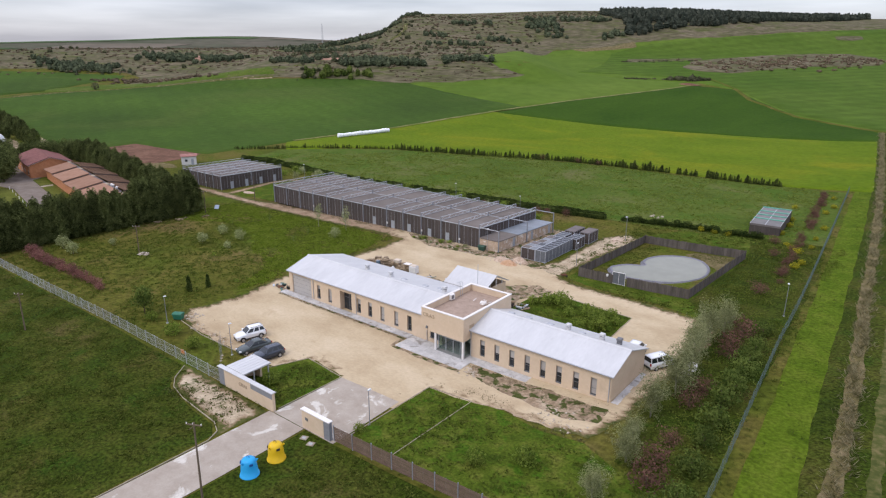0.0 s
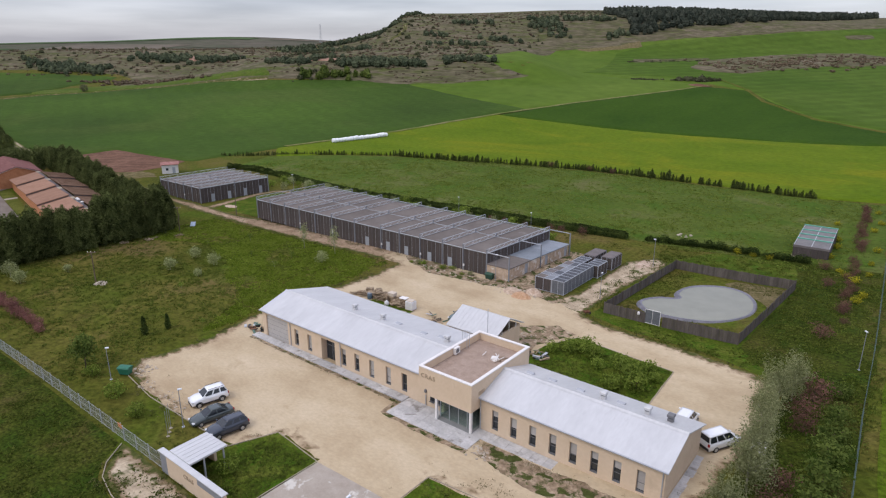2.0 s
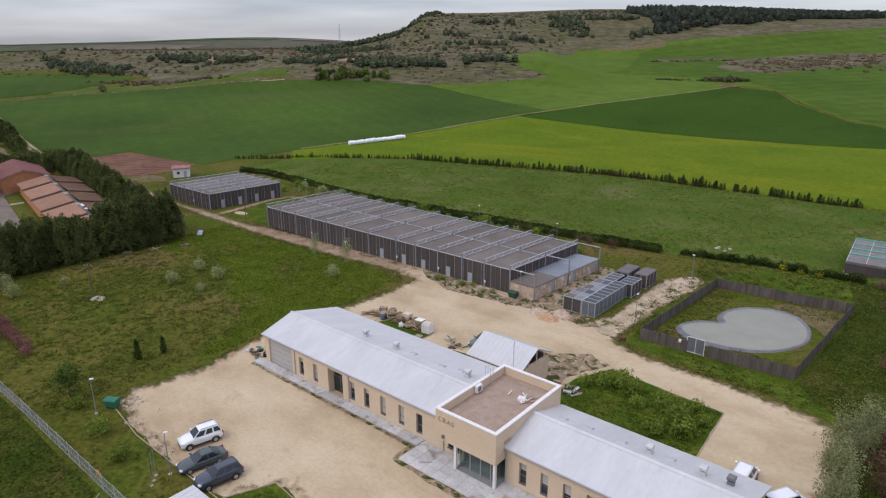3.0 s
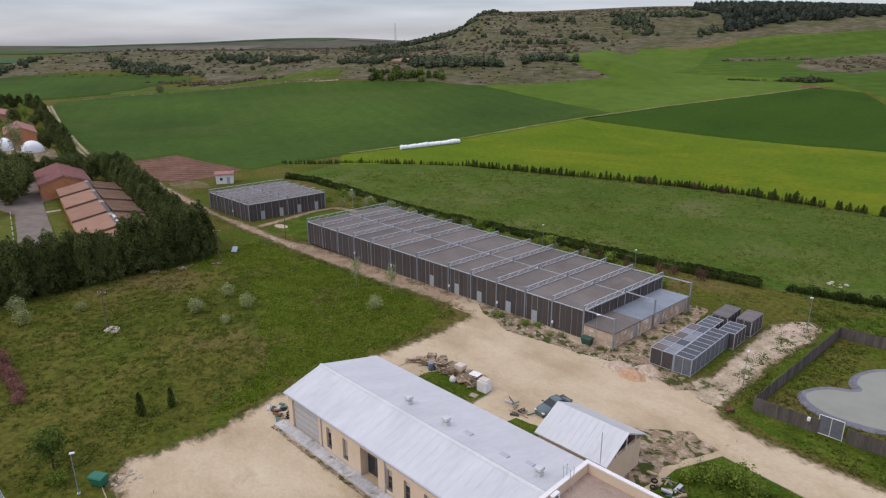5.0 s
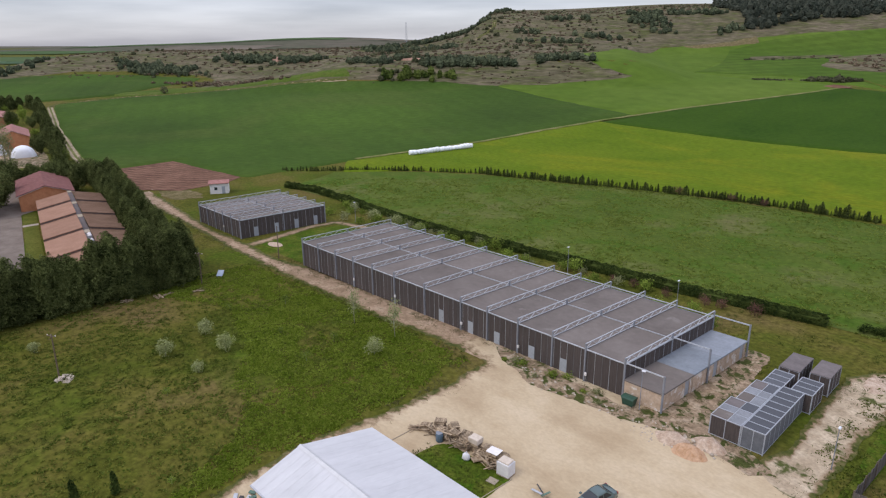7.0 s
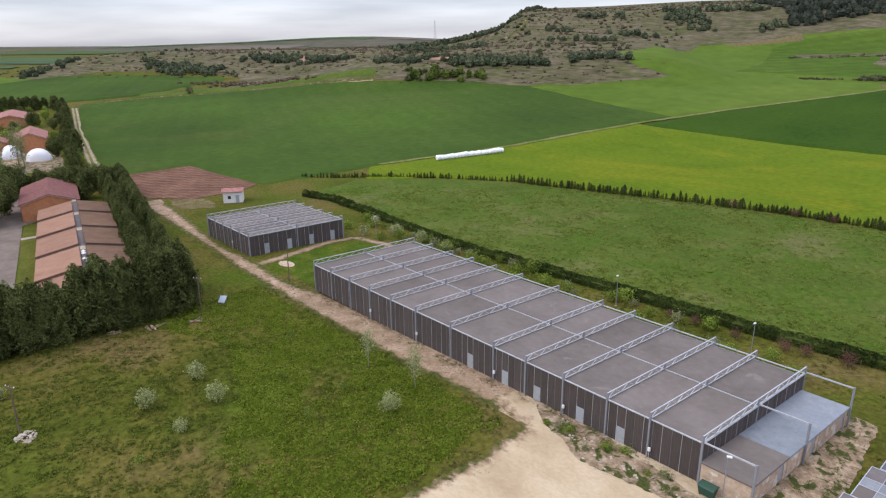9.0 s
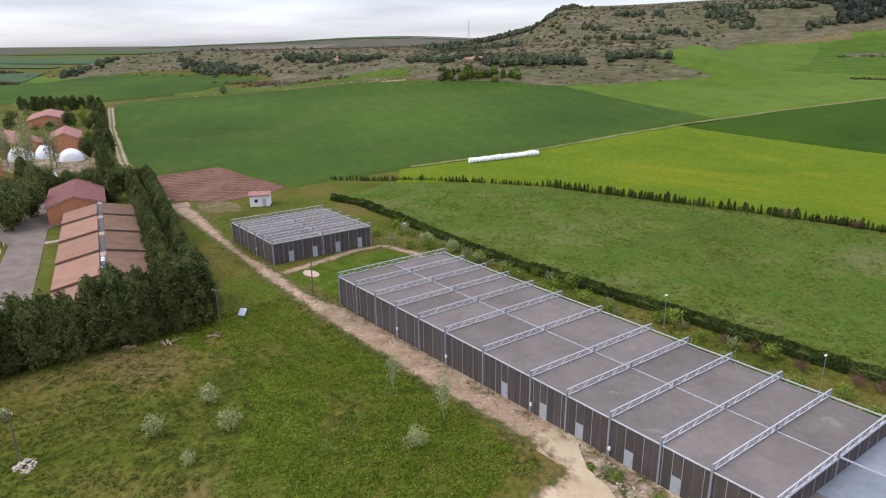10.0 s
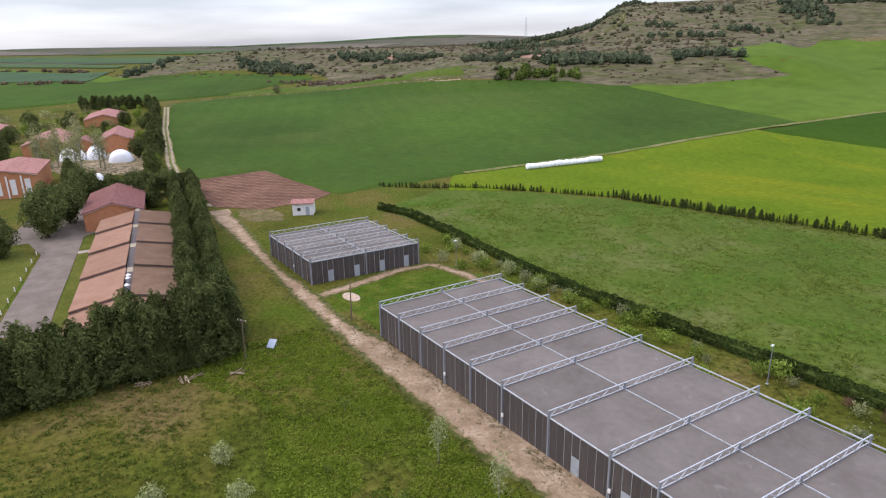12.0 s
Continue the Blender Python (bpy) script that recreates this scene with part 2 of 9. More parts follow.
GRASS = surface("meadow_grass", [(0.27, (0.046, 0.056, 0.008)), (0.42, (0.074, 0.080, 0.012)), (0.54, (0.100, 0.092, 0.019)), (0.70, (0.126, 0.094, 0.036))], 0.06, 1.0, 0.22, 1.3,
                fine=(0.5, 1.5), stains=((0.062, 0.090, 0.009), 0.055, 0.50, 0.66), detail=9.0, gloss=0.05)
MEADOW_TWO = surface("dense_outer_meadow", [(0.27, (0.020, 0.032, 0.004)), (0.45, (0.037, 0.052, 0.006)), (0.58, (0.058, 0.064, 0.011)), (0.74, (0.092, 0.070, 0.026))], 0.11, 1.0, 0.22, 2.2, fine=(0.9, 2.8), stains=((0.030, 0.056, 0.006), 0.25, 0.50, 0.70), detail=9.0, gloss=0.05)
LAWN = surface("garden_grass", [(0.28, (0.034, 0.056, 0.006)), (0.5, (0.066, 0.094, 0.010)), (0.66, (0.102, 0.115, 0.019)), (0.8, (0.138, 0.114, 0.044))], 0.35, 1.0, 0.16, 1.6, fine=(0.5, 3.2), detail=9.0, gloss=0.05, stains=((0.044, 0.092, 0.007), 0.5, 0.52, 0.66))
PADDOCK = surface("paddock_grass", [(0.3, (0.052, 0.082, 0.012)), (0.52, (0.078, 0.108, 0.018)), (0.74, (0.122, 0.118, 0.046))], 0.045, 1.0, 0.2, 0.9, fine=(0.36, 1.0), stains=((0.054, 0.098, 0.011), 0.10, 0.48, 0.66), detail=9.0, gloss=0.05)
WHEAT = surface("wheat_crop", [(0.3, (0.032, 0.057, 0.012)), (0.5, (0.045, 0.081, 0.014)), (0.7, (0.062, 0.108, 0.017))], 0.007, 1.0, 0.16, 0.5, fine=(0.18, 0.3), detail=8.0, gloss=0.04, bands=(-67, 11.0, 0.022, 6.0), stains=((0.066, 0.094, 0.020), 0.012, 0.50, 0.75))
WHEAT_TWO = surface("dark_wheat_crop", [(0.3, (0.024, 0.056, 0.005)), (0.7, (0.042, 0.082, 0.008))], 0.012, 1.0, 0.10, 0.6, fine=(0.18, 0.3), stretch=(2, 1, 1), detail=7.0, gloss=0.04)
RAPE = surface("yellow_green_crop", [(0.3, (0.078, 0.127, 0.007)), (0.55, (0.103, 0.148, 0.009)), (0.75, (0.122, 0.158, 0.011))], 0.03, 1.0, 0.3, 0.8, fine=(0.26, 0.7), stretch=(0.8, 1.2, 1), detail=8.0, gloss=0.04, stains=((0.146, 0.164, 0.010), 0.022, 0.52, 0.66))
BARLEY_TWO = surface("upland_green_crop", [(0.3, (0.048, 0.090, 0.011)), (0.7, (0.076, 0.118, 0.018))], 0.008, 1.0, 0.10, 0.4, fine=(0.2, 0.1), detail=7.0, gloss=0.04, bands=(35, 16.0, 0.05, 3.0))
BARLEY = surface("upland_barley", [(0.3, (0.062, 0.110, 0.013)), (0.7, (0.098, 0.145, 0.023))], 0.008, 1.0, 0.10, 0.4, fine=(0.18, 0.1), detail=7.0, gloss=0.04)
STRIP = surface("green_lane_grass", [(0.3, (0.054, 0.090, 0.006)), (0.5, (0.076, 0.114, 0.009)), (0.7, (0.098, 0.128, 0.014))], 0.3, 1.0, 0.14, 2.2, fine=(0.45, 2.2), detail=8.0, gloss=0.04)
SCRUB = surface("scrub_slope", [(0.28, (0.072, 0.070, 0.035)), (0.44, (0.102, 0.093, 0.053)), (0.60, (0.134, 0.113, 0.074)), (0.78, (0.190, 0.157, 0.110))], 0.03, 1.0, 1.5, 0.08, fine=(0.5, 0.13), stretch=(1, 1, 9), detail=10.0, gloss=0.03, stains=((0.080, 0.088, 0.032), 0.05, 0.50, 0.62))
RED_EARTH = surface("ploughed_red_earth", [(0.3, (0.100, 0.053, 0.036)), (0.7, (0.190, 0.106, 0.072))], 0.10, 1.0, 0.12, 2.0, fine=(0.22, 1.2), gloss=0.05, bands=(82, 2.0, 0.11, 9.0))
DIRT = surface("pale_gravel", [(0.28, (0.34, 0.250, 0.150)), (0.5, (0.465, 0.368, 0.238)), (0.72, (0.55, 0.452, 0.312))], 0.10, 0.95, 0.03, 5.0, fine=(0.10, 2.5), stretch=(0.85, 1.2, 1), detail=9.0, stains=((0.40, 0.305, 0.188), 0.35, 0.58, 0.8), gloss=0.1, verge=(0.8, 0.10, 0.30))
PATH_DIRT = surface("worn_path_earth", [(0.3, (0.20, 0.137, 0.085)), (0.5, (0.32, 0.228, 0.150)), (0.7, (0.425, 0.32, 0.225))], 0.4, 0.95, 0.05, 3.0, fine=(0.25, 3.0), detail=9.0, stains=((0.11, 0.105, 0.042), 0.8, 0.58, 0.72), gloss=0.1, verge=(1.0, 0.38, 0.66))
GRASSY_TRACK = surface("grassy_track", [(0.3, (0.092, 0.122, 0.026)), (0.5, (0.140, 0.148, 0.050)), (0.7, (0.21, 0.185, 0.088))], 0.1, 1.0, fine=(0.3, 0.6), detail=8.0, gloss=0.03)
SAND_TRACK = surface("pale_track_sand", [(0.3, (0.22, 0.18, 0.115)), (0.5, (0.31, 0.255, 0.17)), (0.7, (0.40, 0.33, 0.235))], 0.25, 0.95, fine=(0.25, 0.8), gloss=0.05)
TRACK = surface("farm_track_earth", [(0.3, (0.20, 0.165, 0.095)), (0.7, (0.36, 0.30, 0.20))], 0.1, 0.95, fine=(0.2, 0.6), verge=(0.5, 0.2, 0.45), gloss=0.05)
CONCRETE = surface("stained_concrete", [(0.3, (0.300, 0.252, 0.202)), (0.7, (0.395, 0.345, 0.286))], 0.5, 0.85, 0.01, 6.0, fine=(0.08, 5.0), stains=((0.55, 0.515, 0.455), 0.35, 0.57, 0.63), detail=7.0)
PAVING = surface("pale_paving", [(0.3, (0.385, 0.375, 0.36)), (0.7, (0.53, 0.515, 0.50))], 0.9, 0.85, 0.01, 6.0, fine=(0.14, 4.0), vary=0.12, stains=((0.20, 0.178, 0.15), 0.55, 0.56, 0.70))
KERB = surface("kerb_concrete", [(0.3, (0.27, 0.225, 0.16)), (0.7, (0.39, 0.335, 0.25))], 1.5, 0.9, 0.01, 8.0, vary=0.1)
RENDER = surface("cream_render", [(0.3, (0.58, 0.45, 0.315)), (0.7, (0.64, 0.505, 0.365))], 0.6, 0.9, 0.004, 20.0, fine=(0.04, 3.0), stains=((0.50, 0.385, 0.27), 0.5, 0.62, 0.85))
COPING = plain("white_coping", (0.72, 0.69, 0.66), 0.8)
ZINC = surface("pale_metal_roof", [(0.3, (0.500, 0.499, 0.496)), (0.7, (0.578, 0.576, 0.572))], 0.35, 0.45, metal=0.15, fine=(0.05, 2.0), stretch=(1.5, 0.4, 1), stains=((0.43, 0.425, 0.415), 0.5, 0.64, 0.85))
ZINC_DARK = plain("roof_trim_metal", (0.42, 0.43, 0.45), 0.5, 0.3)
GALV = surface("galvanised_steel", [(0.3, (0.40, 0.42, 0.44)), (0.7, (0.52, 0.54, 0.56))], 2.0, 0.5, metal=0.35, fine=(0.08, 9.0))
NET = surface("grey_roof_netting", [(0.3, (0.136, 0.118, 0.105)), (0.7, (0.180, 0.158, 0.142))], 0.2, 0.95, 0.02, 9.0, fine=(0.10, 1.2), stains=((0.25, 0.228, 0.21), 0.35, 0.63, 0.80), vary=0.12, gloss=0.04)
HEATHER = surface("brown_screen_panel", [(0.3, (0.056, 0.045, 0.041)), (0.7, (0.090, 0.074, 0.066))], 1.2, 0.9, 0.02, 14.0, stretch=(6, 6, 0.5), fine=(0.2, 6.0), vary=0.12)
BLOCK = surface("bare_block_wall", [(0.3, (0.40, 0.285, 0.19)), (0.7, (0.56, 0.44, 0.33))], 1.4, 0.9, 0.01, 8.0, fine=(0.14, 4.0), stains=((0.66, 0.61, 0.54), 0.9, 0.54, 0.62), vary=0.14)
DOOR_GREY = plain("grey_metal_door", (0.32, 0.34, 0.36), 0.5, vary=0.06)
DARK_GLASS = pane_glass("dark_window_glass", (0.025, 0.03, 0.035))
LOBBY_GLASS = pane_glass("green_lobby_glass", (0.70, 0.86, 0.82), 0.02)
LOBBY_GLASS.node_tree.nodes["Principled BSDF"].inputs["Transmission Weight"].default_value = 1.0
BLIND = plain("grey_roller_blind", (0.40, 0.38, 0.36), 0.7, vary=0.15)
FRAME = plain("grey_window_frame", (0.15, 0.15, 0.155), 0.5)
BROWN_FENCE = surface("brown_steel_slats", [(0.3, (0.125, 0.082, 0.058)), (0.7, (0.175, 0.118, 0.086))], 2.0, 0.7, vary=0.12)
GREY_BOARD = surface("weathered_board", [(0.3, (0.075, 0.062, 0.053)), (0.7, (0.13, 0.11, 0.095))], 1.0, 0.9, stretch=(3, 3, 0.4), fine=(0.15, 5.0), vary=0.18)
GREEN_STEEL = plain("grey_green_fence_steel", (0.11, 0.155, 0.14), 0.6, 0.1)
# olive water; its pale base also holds part of the sky's reflection
WATER = surface("pale_pond_water", [(0.3, (0.185, 0.186, 0.136)), (0.7, (0.228, 0.226, 0.168))], 0.3, 0.12, gloss=0.45)
LINER = surface("grey_pond_liner", [(0.3, (0.125, 0.122, 0.14)), (0.7, (0.185, 0.18, 0.20))], 1.2, 0.6, 0.02, 4.0, fine=(0.2, 3.0))

TILE_PINK = surface("pink_clay_tiles", [(0.3, (0.265, 0.13, 0.11)), (0.7, (0.36, 0.19, 0.165))], 0.4, 0.85, 0.05, 3.0, fine=(0.15, 3.0), stretch=(1, 3, 1), vary=0.08, gloss=0.05)
TILE_MAUVE = surface("weathered_mauve_tiles", [(0.3, (0.165, 0.075, 0.068)), (0.7, (0.235, 0.112, 0.100))], 0.4, 0.85, 0.05, 3.0, fine=(0.15, 3.0), stretch=(1, 3, 1), vary=0.08, gloss=0.05)
TILE_TAN = surface("tan_fibre_roof", [(0.3, (0.250, 0.142, 0.095)), (0.7, (0.312, 0.186, 0.130))], 0.3, 0.9, 0.02, 3.0, fine=(0.10, 3.0), vary=0.07, gloss=0.05)
TILE_BROWN = surface("brown_corrugated_roof", [(0.3, (0.180, 0.112, 0.074)), (0.7, (0.240, 0.156, 0.108))], 0.3, 0.85, fine=(0.14, 3.0), vary=0.07, gloss=0.05)
BRICK_RED = surface("orange_brickwork", [(0.3, (0.40, 0.165, 0.075)), (0.7, (0.50, 0.225, 0.11))], 1.0, 0.9, 0.01, 6.0, fine=(0.12, 6.0), vary=0.05)
WHITEWASH = plain("white_wall_paint", (0.68, 0.66, 0.63), 0.85)
TENT = plain("white_membrane", (0.76, 0.77, 0.79), 0.6)
WRAP = plain("white_bale_wrap", (0.86, 0.87, 0.87), 0.45, vary=0.05)
BARK = surface("brown_bark", [(0.3, (0.07, 0.05, 0.035)), (0.7, (0.13, 0.10, 0.07))], 4.0, 0.95, 0.02, 12.0, stretch=(1, 1, 0.3))
PALE_BARK = surface("pale_bark", [(0.3, (0.30, 0.27, 0.22)), (0.7, (0.42, 0.39, 0.33))], 4.0, 0.95)
WOOD_POLE = surface("weathered_pole_wood", [(0.3, (0.11, 0.08, 0.055)), (0.7, (0.17, 0.13, 0.09))], 3.0, 0.9, stretch=(1, 1, 0.2))
PALLET = surface("weathered_pallet_wood", [(0.3, (0.19, 0.135, 0.085)), (0.7, (0.43, 0.335, 0.225))], 2.0, 0.9, vary=0.35)
STONE = surface("pale_limestone", [(0.3, (0.31, 0.26, 0.20)), (0.7, (0.47, 0.41, 0.33))], 2.0, 0.95, 0.03, 8.0, vary=0.15)
ORANGE_SAND = surface("orange_sand", [(0.3, (0.36, 0.20, 0.10)), (0.7, (0.54, 0.36, 0.23))], 1.6, 0.95, 0.10, 4.0, fine=(0.2, 5.0))
RUBBLE = surface("pale_rubble", [(0.3, (0.33, 0.225, 0.15)), (0.7, (0.55, 0.44, 0.34))], 1.6, 0.95, 0.12, 4.0, fine=(0.25, 5.0))
# cypress greens: the ends also paint in shaded gaps and lit sprays
CYPRESS = foliage("cypress_needles", (0.022, 0.035, 0.010), (0.205, 0.235, 0.080), 0.45, mixed=0.24)
# hill pines and oaks: greens lightened, distance haze put into the colour
PINE = foliage("hazed_pine_needles", (0.044, 0.058, 0.033), (0.112, 0.130, 0.072), 0.1, through_leaf=0.2)
SCRUB_OAK = foliage("hazed_oak_leaves", (0.064, 0.070, 0.036), (0.145, 0.145, 0.078), 0.05)
SPRING = foliage("spring_leaves", (0.10, 0.155, 0.022), (0.29, 0.36, 0.070), 0.8, 0.2, 0.5)
SILVER = foliage("silvery_leaves", (0.175, 0.192, 0.085), (0.385, 0.395, 0.200), 0.8, 0.10, 0.55)
RED_LEAF = foliage("purple_red_leaves", (0.100, 0.054, 0.040), (0.225, 0.120, 0.090), 0.8)
RED_HEDGE = foliage("red_hedge_leaves", (0.145, 0.068, 0.058), (0.32, 0.155, 0.130), 0.8)
LEAFY = foliage("shrub_leaves", (0.048, 0.080, 0.016), (0.17, 0.215, 0.050), 0.8, 0.2, 0.5)
HEDGE = foliage("dark_hedge_leaves", (0.020, 0.038, 0.009), (0.082, 0.110, 0.026), 0.6)
ROW_CONIFER = foliage("field_row_needles", (0.028, 0.046, 0.013), (0.125, 0.148, 0.046), 0.5)
YELLOW_BUSH = foliage("broom_flowers", (0.15, 0.155, 0.02), (0.48, 0.43, 0.03), 0.8)
PADDOCK_LEAF = foliage("paddock_leaves", (0.110, 0.160, 0.024), (0.225, 0.260, 0.058), 0.3, through_leaf=0.5)
FRESH_LEAF = foliage("fresh_meadow_leaves", (0.120, 0.180, 0.014), (0.250, 0.305, 0.046), 0.3, through_leaf=0.5)
WEED_GREEN = foliage("weed_leaves", (0.060, 0.090, 0.012), (0.145, 0.165, 0.033), 0.3)
TUFT = foliage("grass_tufts", (0.042, 0.064, 0.009), (0.112, 0.128, 0.026), 0.3)
WEED = foliage("dry_weeds", (0.060, 0.070, 0.020), (0.19, 0.165, 0.075), 0.5)
DRY_GRASS = surface("dry_brown_grass", [(0.3, (0.085, 0.078, 0.026)), (0.5, (0.135, 0.110, 0.050)), (0.7, (0.19, 0.150, 0.085))], 0.5, 0.95, 0.06, 3.0, fine=(0.4, 2.5), detail=9.0, gloss=0.05)
MOWN = surface("mown_lawn", [(0.3, (0.070, 0.085, 0.014)), (0.7, (0.118, 0.122, 0.026))], 0.3, 1.0, 0.05, 2.0, fine=(0.3, 2.5), detail=8.0, gloss=0.05)
BARE_SAND = surface("sandy_bare_soil", [(0.3, (0.28, 0.215, 0.14)), (0.5, (0.40, 0.32, 0.22)), (0.7, (0.52, 0.43, 0.31))], 0.4, 0.95, 0.05, 3.0, fine=(0.25, 3.0), detail=9.0, stains=((0.075, 0.085, 0.025), 0.45, 0.55, 0.64), gloss=0.1, verge=(0.9, 0.3, 0.5))
POST_STEEL = plain("dull_post_steel", (0.25, 0.26, 0.28), 0.6, 0.2)
BARE_SOIL = surface("weedy_bare_soil", [(0.3, (0.15, 0.11, 0.065)), (0.5, (0.28, 0.205, 0.135)), (0.7, (0.42, 0.34, 0.24))], 0.8, 0.95, 0.06, 2.5, fine=(0.4, 2.6), detail=9.0, stains=((0.058, 0.068, 0.018), 0.7, 0.50, 0.57), gloss=0.1)
TRUSS = surface("bright_galvanised_steel", [(0.3, (0.42, 0.44, 0.46)), (0.7, (0.54, 0.56, 0.58))], 2.0, 0.5, metal=0.2, fine=(0.08, 9.0))
BARE_TWIG = foliage("budding_twigs", (0.19, 0.20, 0.085), (0.38, 0.375, 0.18), 0.6)
DRY_REED = foliage("dry_reed_blades", (0.12, 0.11, 0.045), (0.42, 0.37, 0.22), 0.5)
DRY_SCRUB = foliage("dry_thorn_scrub", (0.110, 0.086, 0.054), (0.225, 0.170, 0.112), 0.1)
PALE_SAGE = foliage("pale_sage_leaves", (0.21, 0.24, 0.095), (0.46, 0.485, 0.24), 0.8, 0.10, 0.5)
WOOD_PINE = foliage("dense_wood_needles", (0.026, 0.033, 0.024), (0.062, 0.069, 0.050), 0.1, through_leaf=0.2)


# ---- ground sheet, fields, yard and paths ----
import collections
from mathutils.geometry import delaunay_2d_cdt


def spaced(stops):
    """Grid lines from (from, step) stops up to the last value."""
    out = []
    for (a, step), (b, _) in zip(stops, stops[1:]):
        k = max(1, round((b - a) / step))
        out += [a + (b - a) * i / k for i in range(k)]
    return out + [stops[-1][0]]


us = spaced([(-4800, 300), (-1500, 60), (-700, 14), (-260, 6), (260, 14), (700, 60), (1500, 300), (4800, 0)])
vs = spaced([(-900, 150), (-150, 20), (0, 6), (300, 9), (560, 12), (1000, 30), (1700, 70), (3400, 150), (4600, 0)])
uu, vv = np.meshgrid(us, vs)
gx, gy = 0.774 * uu - 0.633 * vv, 0.633 * uu + 0.774 * vv
gz = terrain(gx, gy)
ground_mesh = bpy.data.meshes.new("ground")
cols = len(us)
ground_mesh.from_pydata(np.stack([gx, gy, gz], -1).reshape(-1, 3).tolist(), [],
                        [(j * cols + i, j * cols + i + 1, (j + 1) * cols + i + 1, (j + 1) * cols + i) for j in range(len(vs) - 1) for i in range(cols - 1)])
ground_mesh.polygons.foreach_set("use_smooth", [True] * len(ground_mesh.polygons))
ground_mesh.materials.append(GRASS)
tagged(new("ground", ground_mesh), "rough green meadow grass with darker tufts and dry patches", "ground", kind="structure")


def inside(px, py, outline):
    hit = np.zeros(len(px), bool)
    for (x0, y0), (x1, y1) in zip(outline, outline[1:] + outline[:1]):
        if y0 != y1:
            hit ^= ((y0 > py) != (y1 > py)) & (px < (x1 - x0) * (py - y0) / (y1 - y0) + x0)
    return hit


def wavy(points, step, ragged, closed=True):
    """A line through the points, cut to short steps, its edge made uneven."""
    out = []
    for a, b in zip(points, points[1:] + points[:1] if closed else points[1:]):
        n = max(1, round(math.dist(a, b) / step))
        for i in range(n):
            x, y = a[0] + (b[0] - a[0]) * i / n, a[1] + (b[1] - a[1]) * i / n
            d = noise.noise_vector(Vector((x * 0.9 / step, y * 0.9 / step, 3.1))) * 0.6 + noise.noise_vector(Vector((x * 0.25 / step, y * 0.25 / step, 7.7)))
            out.append((x + ragged * d.x, y + ragged * d.y))
    return out if closed else out + [points[-1]]


def patch(name, outline, material, rise, label, category, step=4.0, ragged=0.5, heave=0.0, fade=1.1, joins=()):
    """A piece of ground cover laid over the terrain."""
    edge = wavy(outline, step * 0.5, ragged)
    ex, ey = np.array(edge).T
    xs, ys = np.meshgrid(np.arange(ex.min(), ex.max(), step), np.arange(ey.min(), ey.max(), step))
    xs, ys = xs.ravel() + 0.13, ys.ravel() + 0.17
    keep = inside(xs, ys, edge)
    pts = [Vector(p) for p in edge] + [Vector(p) for p in zip(xs[keep], ys[keep])]
    n = len(edge)
    vs2, _, fs, *_ = delaunay_2d_cdt(pts, [(i, (i + 1) % n) for i in range(n)], [list(range(n))], 1, 1e-4)
    co = np.array([tuple(v) for v in vs2])
    z = terrain(co[:, 0], co[:, 1]) + rise
    if heave:
        lift = np.array([heave * (0.5 + noise.fractal(Vector((x * 0.35, y * 0.35, 0)), 1.0, 2.0, 3)) for x, y in co])
        rim = np.array(edge)
        lift *= np.minimum(1, np.array([np.hypot(rim[:, 0] - x, rim[:, 1] - y).min() for x, y in co]) / 8)
        z = z + lift
    # a raised crop ends in a short upright face, down into the ground
    top, faces = np.column_stack([co, z]).tolist(), [tuple(f) for f in fs]
    if rise > 0.15 and not name.startswith("far"):
        sides = collections.defaultdict(list)
        for f in faces:
            for k in range(len(f)):
                sides[tuple(sorted((f[k], f[k - 1])))].append(f)
        for (p, q), near in [e for e in sides.items() if len(e[1]) == 1]:
            a, b = Vector(top[p][:2]), Vector(top[q][:2])
            mid = sum((Vector(top[k][:2]) for k in near[0]), Vector((0, 0))) / len(near[0])
            out = Vector((b.y - a.y, a.x - b.x)).normalized() * (rise + 0.6) * 1.6
            out = out if out.dot(mid - a) < 0 else -out
            m = len(top)
            top += [(a.x + out.x, a.y + out.y, top[p][2] - rise - 0.6), (b.x + out.x, b.y + out.y, top[q][2] - rise - 0.6)]
            faces.append((p, q, m + 1, m))
        co = np.array(top)[:, :2]
    me = bpy.data.meshes.new(name)
    me.from_pydata(top, [], faces)
    me.polygons.foreach_set("use_smooth", [True] * len(me.polygons))
    bm = bmesh.new()
    bm.from_mesh(me)
    for f in bm.faces:
        if f.normal.z < 0:
            f.normal_flip()
    bm.to_mesh(me)
    bm.free()
    # how far each point lies inside the edge, for surfaces that thin out there
    ea, eb = np.array(edge), np.roll(np.array(edge), -1, 0)
    far = np.full(len(co), 9e9)
    for p, q in zip(ea, eb):
        t = np.clip(((co - p) @ (q - p)) / max(1e-9, (q - p) @ (q - p)), 0, 1)
        far = np.minimum(far, np.hypot(*(co - p - t[:, None] * (q - p)).T))
    for jx, jy, jr, amount in joins:
        far = np.where(np.hypot(co[:, 0] - jx, co[:, 1] - jy) < jr, np.maximum(far, fade * amount), far)
    cover = me.attributes.new("cover", "FLOAT", "POINT")
    cover.data.foreach_set("value", np.minimum(far / fade, 1.0).astype(np.float32))
    me.materials.append(material)
    return tagged(new(name, me), label, category, kind="structure")


